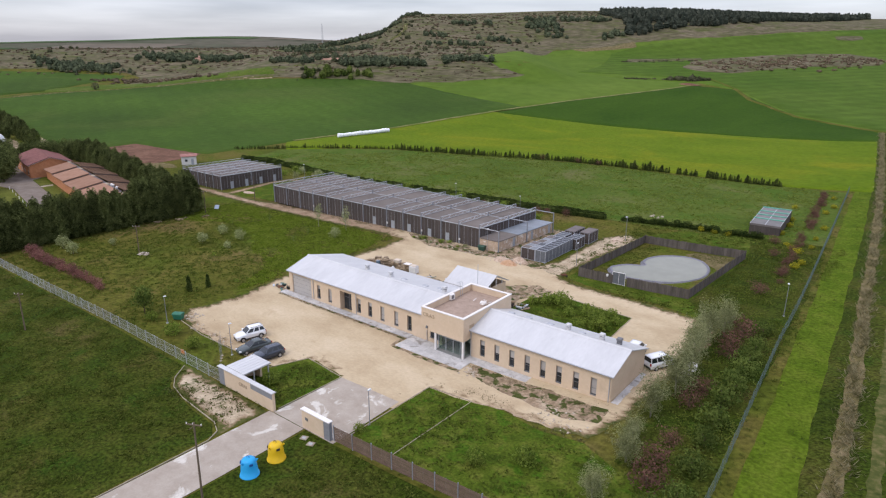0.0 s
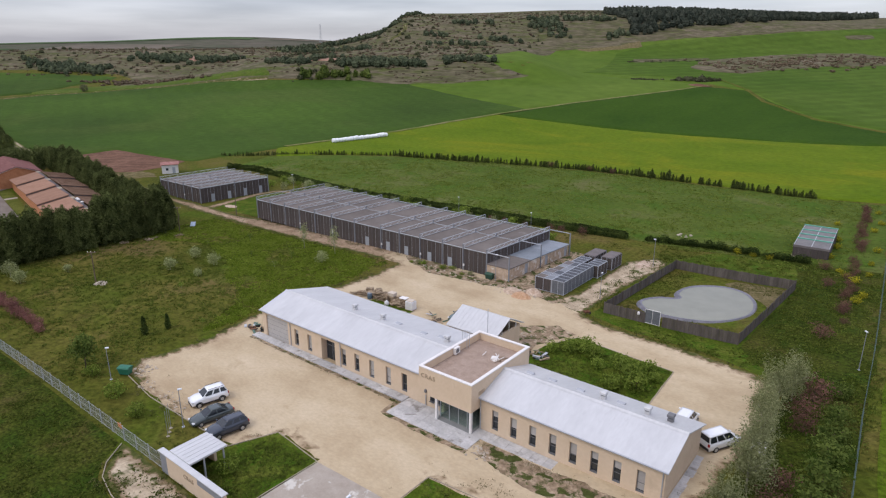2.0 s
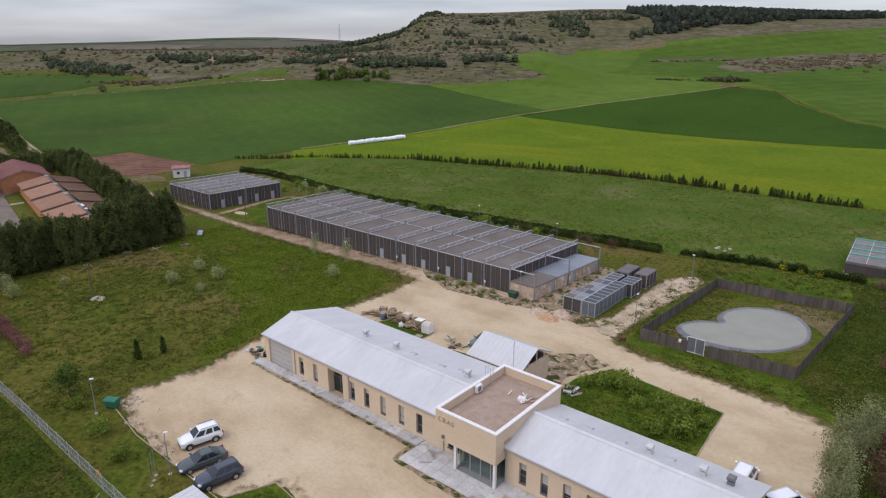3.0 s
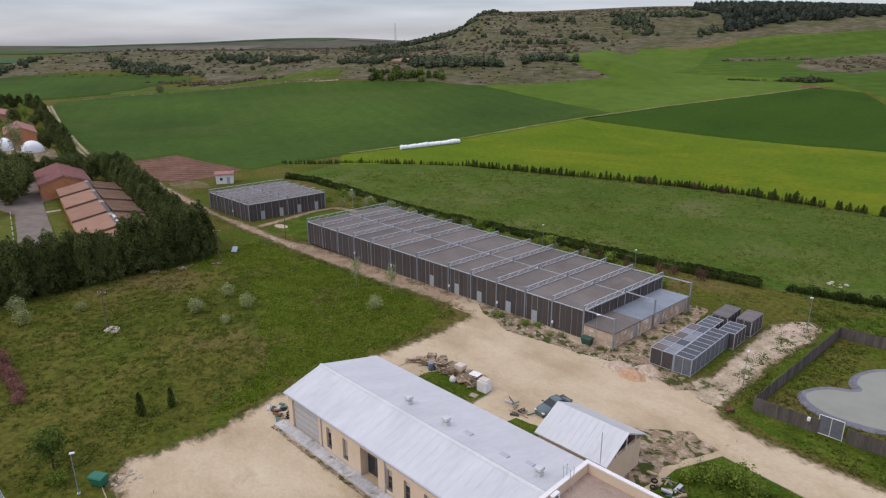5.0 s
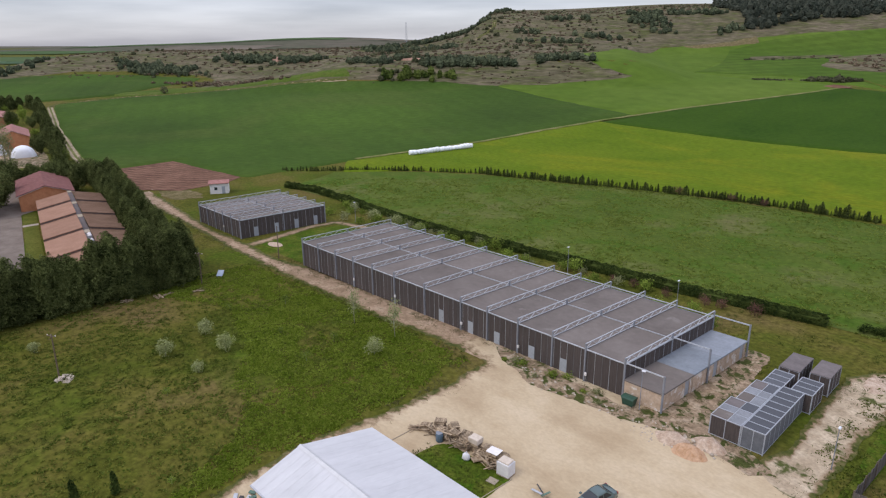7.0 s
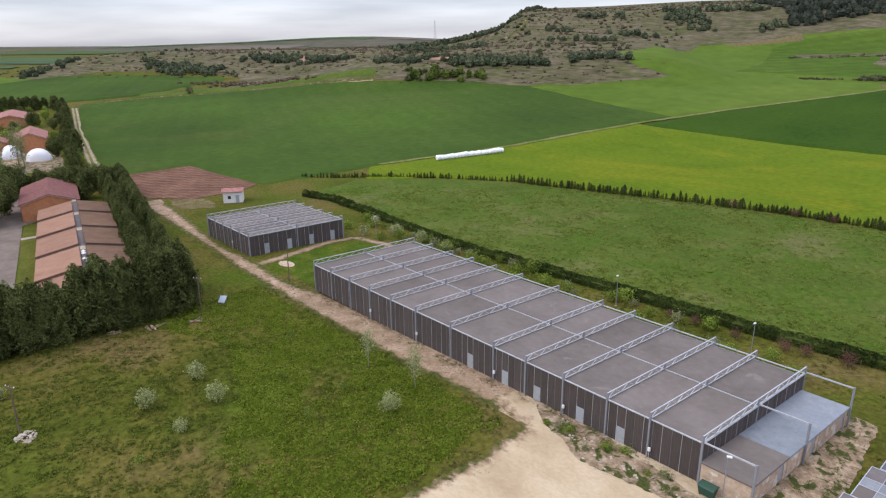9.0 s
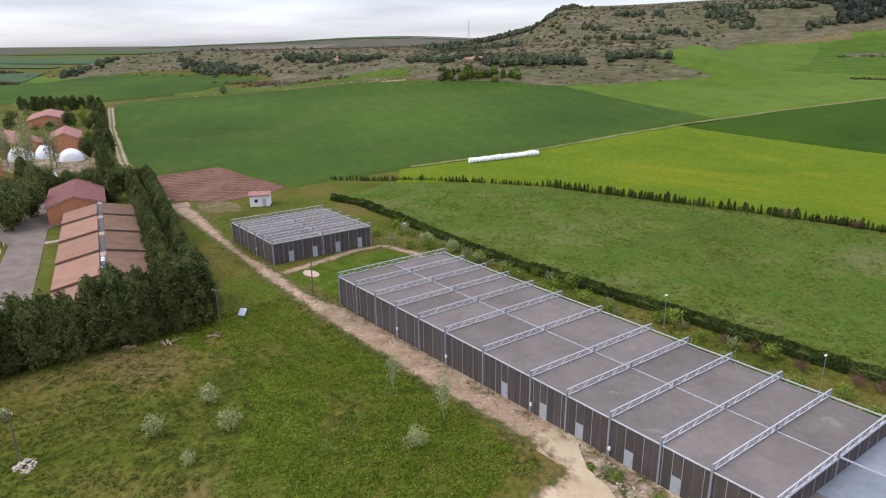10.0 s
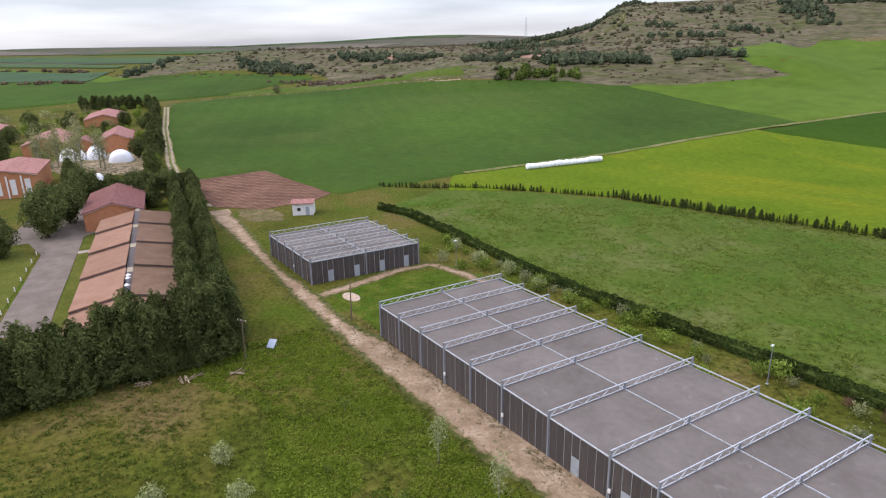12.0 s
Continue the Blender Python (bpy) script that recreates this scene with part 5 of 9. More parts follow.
# low block huts against the east end of the large aviary, in a steel frame
huts = thing("block_huts", "low bare-block huts under a flat grey netted roof", "hut", (-72.5, 103.7, 0))
for k, (a, b) in enumerate(((0.0, 6.6), (6.75, 13.2), (13.35, 20.0))):
    cell = part("hut", Shape().box(0.0, 4.6, a, a + 0.2, 0, 2.2).box(0.0, 4.6, b - 0.2, b, 0, 2.2).box(4.4, 4.6, a + 0.2, b - 1.6, 0, 2.2).box(4.4, 4.6, b - 0.55, b - 0.2, 0, 2.2).box(0.0, 0.2, a + 0.2, b - 0.2, 0, 2.2).box(4.4, 4.6, b - 1.6, b - 0.55, 2.0, 2.2).lean(0.06), BLOCK, huts)
    part("door", Shape().bevel_box(4.42, 4.52, b - 1.58, b - 0.57, 0.02, 1.98, 0.01).lean(0.06), DOOR_GREY, cell, "grey steel door")
    part("roof", Shape().bevel_box(-0.1, 4.75, a - 0.06, b + 0.06, 2.2, 2.38, 0.05).lean(0.06), (NET, surface("bluish_roof_sheet", [(0.3, (0.165, 0.185, 0.205)), (0.7, (0.215, 0.24, 0.265))], 1.0, 0.6, fine=(0.1, 3.0)), surface("grey_roof_sheet", [(0.3, (0.195, 0.215, 0.24)), (0.7, (0.25, 0.275, 0.305))], 1.0, 0.6, fine=(0.1, 3.0)))[k], cell)
for y in (-0.2, 9.85, 20.1):
    part("steel_post", Shape().box(4.66, 4.84, y, y + 0.18, 0, 4.6).lean(0.06), POST_STEEL, huts, "dull steel post")
    part("steel_beam", Shape().beam((0.1, y + 0.09, 4.5), (4.655, y + 0.09, 4.5), 0.1, 0.14).lean(0.06), GALV, huts, "galvanised steel beam")

# group of small cages
CAGE_STEEL = plain("cage_steel", (0.40, 0.42, 0.45), 0.5, 0.2)
ROOF_MESH = plain("dark_roof_mesh", (0.085, 0.09, 0.10), 0.8, vary=0.15)

PALE_MESH = surface("pale_roof_mesh", [(0.3, (0.17, 0.18, 0.19)), (0.7, (0.23, 0.24, 0.255))], 1.5, 0.8, fine=(0.12, 6.0), vary=0.12)


def cage(label, x0, x1, y0, y1, h, roof, sides):
    th = thing("cage", label, "cage", (x0, y0, level((x0 + x1) / 2, (y0 + y1) / 2)), group="small cages")
    w, d = x1 - x0, y1 - y0
    bars = Shape()
    for x in (0, w):
        for y in (0, d):
            bars.box(x - 0.05, x + 0.05, y - 0.05, y + 0.05, 0, h)
    for z in (0.1, h):
        bars.beam((0, 0, z), (w, 0, z), 0.08, 0.08).beam((0, d, z), (w, d, z), 0.08, 0.08).beam((0, 0, z), (0, d, z), 0.08, 0.08).beam((w, 0, z), (w, d, z), 0.08, 0.08)
    part("frame", bars, CAGE_STEEL, th)
    for k, (a, b) in enumerate((((0, 0), (w, 0)), ((w, 0), (w, d)), ((w, d), (0, d)), ((0, d), (0, 0)))):
        a, b = Vector(a), Vector(b)
        n = max(1, round((b - a).length / 1.35))
        for i in range(n):
            p, q = a.lerp(b, i / n), a.lerp(b, (i + 1) / n)
            ob = part("side_panel", Shape().box(0.05, (q - p).length - 0.05, -0.02, 0.02, 0.1, h - 0.05), sides[k], th)
            ob.matrix_basis = pose(p.x, p.y, 0, 0, 0, math.degrees(math.atan2(b.y - a.y, b.x - a.x)))
            if i:
                part("upright", Shape().box(p.x - 0.035, p.x + 0.035, p.y - 0.035, p.y + 0.035, 0, h), CAGE_STEEL, th)
    if roof == "bars":
        n = round(d / 1.35)
        for i in range(n + 1):
            part("roof_bar", Shape().beam((0, d * i / n, h + 0.03), (w, d * i / n, h + 0.03), 0.07, 0.07), CAGE_STEEL, th)
        part("roof_mesh", Shape().box(0.04, w - 0.04, 0.04, d - 0.04, h - 0.05, h - 0.02), ROOF_MESH, th)
    elif roof == "mixed":
        # patches of brown netting, dull board and pale mesh side by side
        cuts = [0, 0.36 * d, 0.62 * d, d]
        for i, (a, b) in enumerate(zip(cuts, cuts[1:])):
            for c, e, mat in ((0.0, 0.55 * w, (NET, PALE_MESH, BOX_ROOF)[i]), (0.55 * w, w, (PALE_MESH, PALE_MESH, ROOF_MESH)[i])):
                part("roof_panel", Shape().bevel_box(c + 0.03, e - 0.03, a + 0.03, b - 0.03, h, h + 0.05, 0.015), mat, th)
            part("roof_bar", Shape().beam((0, b, h + 0.05), (w, b, h + 0.05), 0.06, 0.06), CAGE_STEEL, th)
        part("roof_bar", Shape().beam((0.55 * w, 0, h + 0.04), (0.55 * w, d, h + 0.04), 0.05, 0.05), CAGE_STEEL, th)
    else:
        part("roof_panel", Shape().bevel_box(-0.05, w + 0.05, -0.05, d + 0.05, h, h + 0.1, 0.03), roof, th)
    return th


MESH_SIDE = surface("fine_mesh_panel", [(0.3, (0.105, 0.11, 0.12)), (0.7, (0.15, 0.158, 0.17))], 2.0, 0.7, fine=(0.12, 12.0), vary=0.08)
BOX_ROOF = surface("dull_box_roof", [(0.3, (0.125, 0.108, 0.104)), (0.7, (0.175, 0.153, 0.147))], 0.8, 0.9, fine=(0.1, 4.0), vary=0.08)
ALL_BROWN = (HEATHER, HEATHER, HEATHER, HEATHER)
cage("brown screened cage with patched netting on top", -62.4, -59.35, 103.7, 108.6, 2.3, "mixed", ALL_BROWN)
cage("brown screened cage with a dull board and mesh roof", -61.9, -59.35, 108.7, 114.3, 2.3, "mixed", ALL_BROWN)
cage("brown screened cage with a barred mesh roof", -61.3, -59.2, 114.5, 118.5, 2.3, "bars", ALL_BROWN)
cage("steel-framed cage with grey mesh sides and barred roof", -59.2, -57.0, 103.7, 114.8, 2.35, "bars", (MESH_SIDE, MESH_SIDE, MESH_SIDE, HEATHER))
cage("brown-sided cage with a barred mesh roof", -58.4, -56.2, 114.95, 118.7, 2.3, "bars", ALL_BROWN)
cage("boxy cage with brown sides and flat roof", -61.2, -59.0, 119.5, 124.3, 2.35, BOX_ROOF, ALL_BROWN)
cage("boxy cage with brown sides and flat roof", -58.1, -56.0, 120.4, 124.6, 2.35, BOX_ROOF, ALL_BROWN)

# ---- fenced pond ----
pen = thing("board_fence", "weathered grey-brown vertical board fence round the pond", "fence", (-48.7, 101.4, 0))
board = Shape().box(-0.24, 0.24, -0.02, 0.02, 0.0, 1.75).mesh("board")
board.materials.append(GREY_BOARD)
corner = [(-48.65, 101.3), (-28.95, 101.7), (-27.1, 129.5), (-47.05, 128.9)]
pen_rng = random.Random(11)
for (ax, ay), (bx, by) in zip(corner, corner[1:] + corner[:1]):
    length = math.dist((ax, ay), (bx, by))
    n = round(length / 0.5)
    turn = math.degrees(math.atan2(by - ay, bx - ax))
    for i in range(n):
        f = (i + 0.5) / n
        x, y = ax + (bx - ax) * f, ay + (by - ay) * f
        if ay < 105 and by < 105 and bx > ax and 6.4 < f * length < 8.9:
            continue
        ob = part("board", board, None, pen)
        ob.matrix_basis = pose(x + 48.7, y - 101.4, level(x, y) + pen_rng.uniform(-0.06, 0.03), pen_rng.uniform(-2, 2), 0, turn)
    m = max(1, round(length / 3))
    for i in range(m):
        x, y = ax + (bx - ax) * i / m, ay + (by - ay) * i / m
        part("post", Shape().box(x + 48.7 - 0.06, x + 48.7 + 0.06, y - 101.4 + 0.05, y - 101.4 + 0.17, level(x, y) - 0.1, level(x, y) + 1.85), WOOD_POLE, pen)
gate = part("gate", Shape().tube((6.5, 0.1, 0.05), (6.5, 0.1, 2.3), 0.045).tube((8.8, 0.15, 0.05), (8.8, 0.15, 2.3), 0.045).tube((6.5, 0.1, 2.3), (8.8, 0.15, 2.3), 0.045).tube((6.5, 0.1, 0.15), (8.8, 0.15, 0.15), 0.045).tube((7.65, 0.12, 0.15), (7.65, 0.12, 2.3), 0.035), COPING, pen, "pale tubular steel gate")
part("gate_mesh", Shape().box(6.53, 8.77, 0.11, 0.13, 0.18, 2.27), MESH_SIDE, gate)
part("light_box", Shape().bevel_box(5.5, 5.8, -0.35, -0.05, 1.3, 1.7, 0.05), COPING, pen, "small white box on the fence")


def pond_edge(k):
    """A kidney-shaped outline through a few plan points, grown by k."""
    plan = [(-45.7, 108.6), (-45.2, 110.4), (-43.8, 112.2), (-41.9, 113.2), (-41.2, 114.3), (-42.1, 115.6), (-42.2, 118.2), (-41.0, 120.9), (-38.7, 122.9), (-36.0, 123.8), (-33.3, 122.9), (-31.3, 120.2), (-30.3, 116.8), (-30.4, 113.4), (-32.0, 110.0), (-34.2, 107.6),
            (-37.0, 106.2), (-40.0, 105.6), (-42.6, 105.7), (-44.6, 106.8)]
    mid = Vector((-38.6, 113.8))
    out = []
    n = len(plan)
    for i in range(n):
        p0, p1, p2, p3 = (Vector(plan[(i + j) % n]) for j in (-1, 0, 1, 2))
        for t in (0, 0.25, 0.5, 0.75):
            p = 0.5 * (2 * p1 + (p2 - p0) * t + (2 * p0 - 5 * p1 + 4 * p2 - p3) * t * t + (3 * p1 - p0 - 3 * p2 + p3) * t ** 3)
            d = (p2 - p1).normalized()
            out.append((p.x - d.y * k, p.y + d.x * k))
    return out


def flat_ring(inner, outer, z_in, z_out):
    n = len(inner)
    return Shape().add([(x, y, z_in) for x, y in inner] + [(x, y, z_out) for x, y in outer], [(i, (i + 1) % n, n + (i + 1) % n, n + i) for i in range(n)])


pond = thing("pond", "pale green kidney-shaped pond with a grey liner edge", "pond", (0, 0, 0.0), kind="structure")
part("water", Shape().add([(x, y, 0.33) for x, y in pond_edge(0.02)], [tuple(range(80))]), WATER, pond)
part("liner", flat_ring(pond_edge(-0.30), pond_edge(0.10), 0.335, 0.46), LINER, pond)
part("liner", flat_ring(pond_edge(0.10), pond_edge(0.62), 0.46, 0.02), LINER, pond)

# ---- glazed hut in the paddock corner ----
hut = thing("glazed_hut", "dark board hut with a grey sheeted roof under green bars", "hut", (-31.5, 150.2, level(-29, 154)), 3.0)
HW, HD, HH, HB = 6.1, 15.8, 2.3, 2.75
for a, b in (((0, 0), (HW, 0)), ((HW, 0), (HW, HD)), ((HW, HD), (0, HD)), ((0, HD), (0, 0))):
    n = round(math.dist(a, b) / 1.05)
    for i in range(n):
        p, q = Vector(a).lerp(Vector(b), i / n), Vector(a).lerp(Vector(b), (i + 1) / n)
        top = HH + (HB - HH) * min(p.y, q.y) / HD - 0.05
        ob = part("panel", Shape().box(0.01, (q - p).length - 0.01, -0.03, 0.03, 0, top), HEATHER, hut)
        ob.matrix_basis = pose(p.x, p.y, 0, 0, 0, math.degrees(math.atan2(b[1] - a[1], b[0] - a[0])))
SHEET = surface("grey_corrugated_sheet", [(0.3, (0.150, 0.143, 0.140)), (0.7, (0.215, 0.205, 0.20))], 0.8, 0.75, gloss=0.15, fine=(0.12, 4.0), stains=((0.17, 0.15, 0.14), 0.6, 0.55, 0.75), vary=0.1)
PIPE_GREEN = plain("green_pipe_paint", (0.12, 0.36, 0.27), 0.5)
for j in range(6):
    for i in range(2):
        a, b = HD * j / 6 + 0.03, HD * (j + 1) / 6 - 0.03
        za, zb = HH + (HB - HH) * a / HD, HH + (HB - HH) * b / HD
        x0, x1 = HW * i / 2 + 0.02, HW * (i + 1) / 2 - 0.02
        part("roof_sheet", Shape().add([(x0, a, za), (x1, a, za), (x1, b, zb), (x0, b, zb), (x0, a, za + 0.05), (x1, a, za + 0.05), (x1, b, zb + 0.05), (x0, b, zb + 0.05)],
                                       [(3, 2, 1, 0), (4, 5, 6, 7), (0, 1, 5, 4), (1, 2, 6, 5), (2, 3, 7, 6), (3, 0, 4, 7)]), SHEET, hut)
for t in (0.30, 0.52, 0.74, 0.98):
    part("roof_pipe", Shape().beam((-0.1, HD * t, HH + (HB - HH) * t + 0.16), (HW + 0.1, HD * t, HH + (HB - HH) * t + 0.16), 0.3, 0.18), PIPE_GREEN, hut, "green roof bar")
for x in (0.02, HW / 2, HW - 0.02):
    part("purlin", Shape().beam((x, 0, HH + 0.09), (x, HD, HB + 0.09), 0.10, 0.08), GALV, hut)
part("eave_board", Shape().box(-0.08, HW + 0.08, -0.09, -0.035, HH - 0.35, HH + 0.06), BOX_ROOF, hut, "dull eave board")
part("plinth", Shape().bevel_box(-0.2, HW + 0.2, -0.4, HD + 0.1, -0.4, 0.05, 0.03), KERB, hut)

# ---- gate walls and shelter ----
GREY_POST = surface("grey_post_paint", [(0.3, (0.20, 0.205, 0.22)), (0.7, (0.25, 0.255, 0.27))], 2.0, 0.6)
gatehouse = thing("gate_shelter", "cream-rendered gate wall with a slab-roofed shelter behind it", "gate wall", (-64.4, 38.0, 0))
part("wall", Shape().box(0, 9.5, 0, 0.35, 0, 2.36), RENDER, gatehouse)
part("wall", Shape().box(0, 0.3, 0.352, 4.3, 0, 2.36).box(0.302, 1.6, 4.0, 4.3, 0, 2.36), RENDER, gatehouse)
part("end_panel", Shape().box(-1.15, -0.003, 0.0, 0.35, 0, 2.36).box(-0.12, -0.003, 0.352, 0.9, 0, 2.34), GREY_POST, gatehouse, "dark grey end panel")
part("slab_roof", Shape().bevel_box(-0.15, 3.4, 0.5, 4.5, 2.37, 2.56, 0.03), ZINC, gatehouse, "pale flat slab roof")
for k in range(1, 6):
    part("seam", Shape().box(-0.15 + 0.59 * k, -0.12 + 0.59 * k, 0.55, 4.45, 2.56, 2.585), ZINC, gatehouse)
part("coping", Shape().bevel_box(-1.25, 9.6, -0.14, 0.49, 2.37, 2.48, 0.03), ZINC, gatehouse)
part("name_strip", Shape().box(5.4, 9.45, -0.03, -0.003, 1.6, 2.32), GREY_POST, gatehouse, "grey metal strip")
part("column", Shape().box(3.1, 3.24, 4.1, 4.24, 0, 2.37), GALV, gatehouse)
part("column", Shape().box(3.1, 3.24, 2.0, 2.14, 0, 2.37), GALV, gatehouse)
sign_text("lettering", "CRAS", 0.62, (3.0, -0.02, 1.25), gatehouse, SIGN)
pier = thing("gate_pier", "short cream-rendered gate wall with a white coping", "gate wall", (-49.9, 38.1, 0))
part("wall", Shape().box(0, 3.5, 0, 0.4, 0, 2.3), RENDER, pier)
part("end_post", Shape().box(3.52, 4.4, 0.02, 0.42, 0, 2.3), GREY_POST, pier, "dark grey end post")
part("coping", Shape().bevel_box(-0.1, 4.5, -0.1, 0.5, 2.31, 2.42, 0.03), COPING, pier)
part("letter_box", Shape().bevel_box(0.6, 1.0, -0.06, -0.003, 1.2, 1.55, 0.02), FRAME, pier)


def fence_run(name, label, points, panel_mesh, post_mesh, step, group="", wires=False):
    th = thing(name, label, "fence", (points[0][0], points[0][1], 0), group=group)
    for a, b in zip(points, points[1:]):
        n = max(1, round(math.dist(a, b) / step))
        for i in range(n):
            p, q = Vector(a).lerp(Vector(b), i / n), Vector(a).lerp(Vector(b), (i + 1) / n)
            zp, zq = level(*p), level(*q)
            ob = part("panel", panel_mesh, None, th)
            if wires:
                tagged(ob, kind="stuff")
            ob.matrix_basis = pose(p.x - points[0][0], p.y - points[0][1], zp, 0, -math.degrees(math.atan2(zq - zp, (q - p).length)), math.degrees(math.atan2(q.y - p.y, q.x - p.x)))
            ob.scale = ((q - p).length / step, 1, 1)
            po = part("post", post_mesh, None, th)
            po.location = (p.x - points[0][0], p.y - points[0][1], zp)
    return th


s_ = Shape()
for k in range(25):
    s_.box(0.03 + 0.1 * k - 0.005, 0.03 + 0.1 * k + 0.005, -0.004, 0.004, 0.08, 1.75)
for z in (0.12, 0.9, 1.72):
    s_.box(0, 2.5, -0.012, 0.012, z - 0.008, z + 0.008)
mesh_panel = s_.mesh("panel")
mesh_panel.materials.append(GALV)
steel_post = Shape().box(-0.035, 0.035, -0.035, 0.035, -0.2, 1.85).mesh("post")
steel_post.materials.append(GALV)
s_ = Shape()
for k in range(13):
    s_.box(0.03 + 0.2 * k - 0.005, 0.03 + 0.2 * k + 0.005, -0.004, 0.004, 0.08, 1.75)
for z in (0.12, 0.65, 1.2, 1.72):
    s_.box(0, 2.5, -0.008, 0.008, z - 0.006, z + 0.006)
green_panel, green_post = s_.mesh("panel"), steel_post.copy()
for me in (green_panel, green_post):
    me.materials.clear()
    me.materials.append(GREEN_STEEL)
fence_run("mesh_fence", "grey welded-mesh fence along the meadow", [(-65.7, 38.2), (-94.2, 38.1), (-113.6, 37.9), (-140.3, 38.0), (-152, 38.2)], mesh_panel, steel_post, 2.5, wires=True)
fence_run("lane_fence", "grey-green wire-mesh fence beside the lane", [(-10.4, 39.0), (-10.9, 54), (-12.0, 72), (-13.1, 90), (-13.7, 106), (-14.5, 121), (-16.4, 154), (-19.9, 212)], green_panel, green_post, 2.5, wires=True)
slat_mesh = Shape().box(0.03, 2.57, -0.012, 0.012, 0.0, 0.092).mesh("slat")
slat_mesh.materials.append(BROWN_FENCE)
slat_post = Shape().box(-0.05, 0.05, -0.05, 0.05, -0.2, 2.0).mesh("post")
slat_post.materials.append(POST_STEEL)
rail_mesh = Shape().box(1.28, 1.32, 0.0125, 0.035, 0.1, 1.86).mesh("panel")
rail_mesh.materials.append(POST_STEEL)
slat_fence = fence_run("slat_fence", "brown horizontal-slat steel fence", [(-45.2, 38.5), (-29.1, 39.0), (-10.6, 39.2)], rail_mesh, slat_post, 2.6)
for ob in [o for o in slat_fence.children if o.name.startswith("panel")]:
    for k in range(14):
        part("slat", slat_mesh, None, ob).location.z = 0.12 + 0.125 * k


def kerb_run(points, name="kerb"):
    th = tagged(new(name), "low pale concrete edging kerb", "kerb", kind="structure")
    for a, b in zip(points, points[1:]):
        n = max(1, round(math.dist(a, b)))
        for i in range(n):
            p, q = Vector(a).lerp(Vector(b), i / n), Vector(a).lerp(Vector(b), (i + 1) / n - 0.02 / math.dist(a, b))
            ob = part("kerb_stone", Shape().beam((p.x, p.y, level(*p) + 0.04), (q.x, q.y, level(*q) + 0.04), 0.08, 0.15), KERB, th)
    return th


kerb_run([(-55.0, 38.8), (-54.8, 48.4), (-62.0, 49.2), (-64.0, 44.4), (-80, 44.3), (-87, 45.2)])
kerb_run([(-73.2, 37.7), (-71.2, 35.2), (-69.2, 33.9), (-66, 33.2), (-62.5, 32.9), (-58.4, 32.6), (-56.6, 31.8), (-55.8, 30.2), (-55.9, 10)])
kerb_run([(-50.0, 85.2), (-47.6, 90.5), (-33.2, 88.7), (-32.6, 76.5)])
kerb_run([(-44.7, 39.2), (-44.6, 48.7), (-44.5, 53.5), (-38.4, 53.95)])
kerb_run([(-38.7, 39.6), (-38.4, 54.0)])
kerb_run([(-72.3, 76.5), (-72.28, 79.7), (-72.05, 83.2)])


# ---- vegetation ----
def leaf_mass(shape, rng, n, envelope, size, droop=0.0, slim=1.0):
    """n small bent leaf sprays scattered through an envelope: rng -> (point, outward)."""
    for _ in range(n):
        p, out = envelope(rng)
        s = size * rng.uniform(0.6, 1.4)
        d = Vector((rng.gauss(0, 1), rng.gauss(0, 1), rng.gauss(0, 0.7) - droop)) * 0.7 + out
        d.normalize()
        a = d.orthogonal().normalized()
        a = Matrix.Rotation(rng.uniform(0, 6.28), 3, d) @ a
        b = d.cross(a)
        k = rng.uniform(0.35, 0.7) * slim
        shape.add([p - a * s, p - b * s * k + d * s * 0.25, p + a * s, p + b * s * k + d * s * 0.2], [(0, 1, 2), (0, 2, 3)])


def column_env(h, r, base=0.0, power=0.55, lumps=0.25, seed=0.0):
    """A conical to columnar crown, widest low down."""
    def at(rng):
        t = rng.random() ** 1.15
        ang = rng.uniform(0, 2 * math.pi)
        rad = r * (1 - t) ** power * min(1.0, 0.55 + 2.5 * t)
        rad *= 1 + lumps * noise.noise(Vector((math.cos(ang) * 1.7 + seed, math.sin(ang) * 1.7, t * 7 + seed)))
        rad *= rng.uniform(0.60, 1.04)
        return Vector((rad * math.cos(ang), rad * math.sin(ang), base + t * (h - base))), Vector((math.cos(ang), math.sin(ang), 0.45))
    return at


def round_env(h, r, base, lumps=0.45, seed=0.0, fill=0.45):
    """A rounded uneven crown with gaps."""
    def at(rng):
        d = Vector((rng.gauss(0, 1), rng.gauss(0, 1), rng.gauss(0, 1))).normalized()
        k = 1 + lumps * noise.noise(d * 1.9 + Vector((seed, seed, 0)))
        rad = k * (fill + (1 - fill) * rng.random() ** 0.5)
        return Vector((d.x * r * rad, d.y * r * rad, base + (h - base) * (0.5 + 0.5 * d.z * rad))), d
    return at


def core(shape, h, r, base, power=0.55, seed=0.0, fat=0.62):
    """A dark inner body, so that dense crowns are not seen through."""
    rings = []
    for j in range(7):
        t = j / 6
        rad = max(0.05, fat * r * (1 - t) ** power * min(1.0, 0.55 + 2.5 * t))
        rings.append([(rad * (1 + 0.2 * noise.noise(Vector((math.cos(a) + seed, math.sin(a), t * 5)))) * math.cos(a), rad * math.sin(a), base + t * (h * 0.95 - base)) for a in [2 * math.pi * i / 9 for i in range(9)]])
    shape.rings(rings)


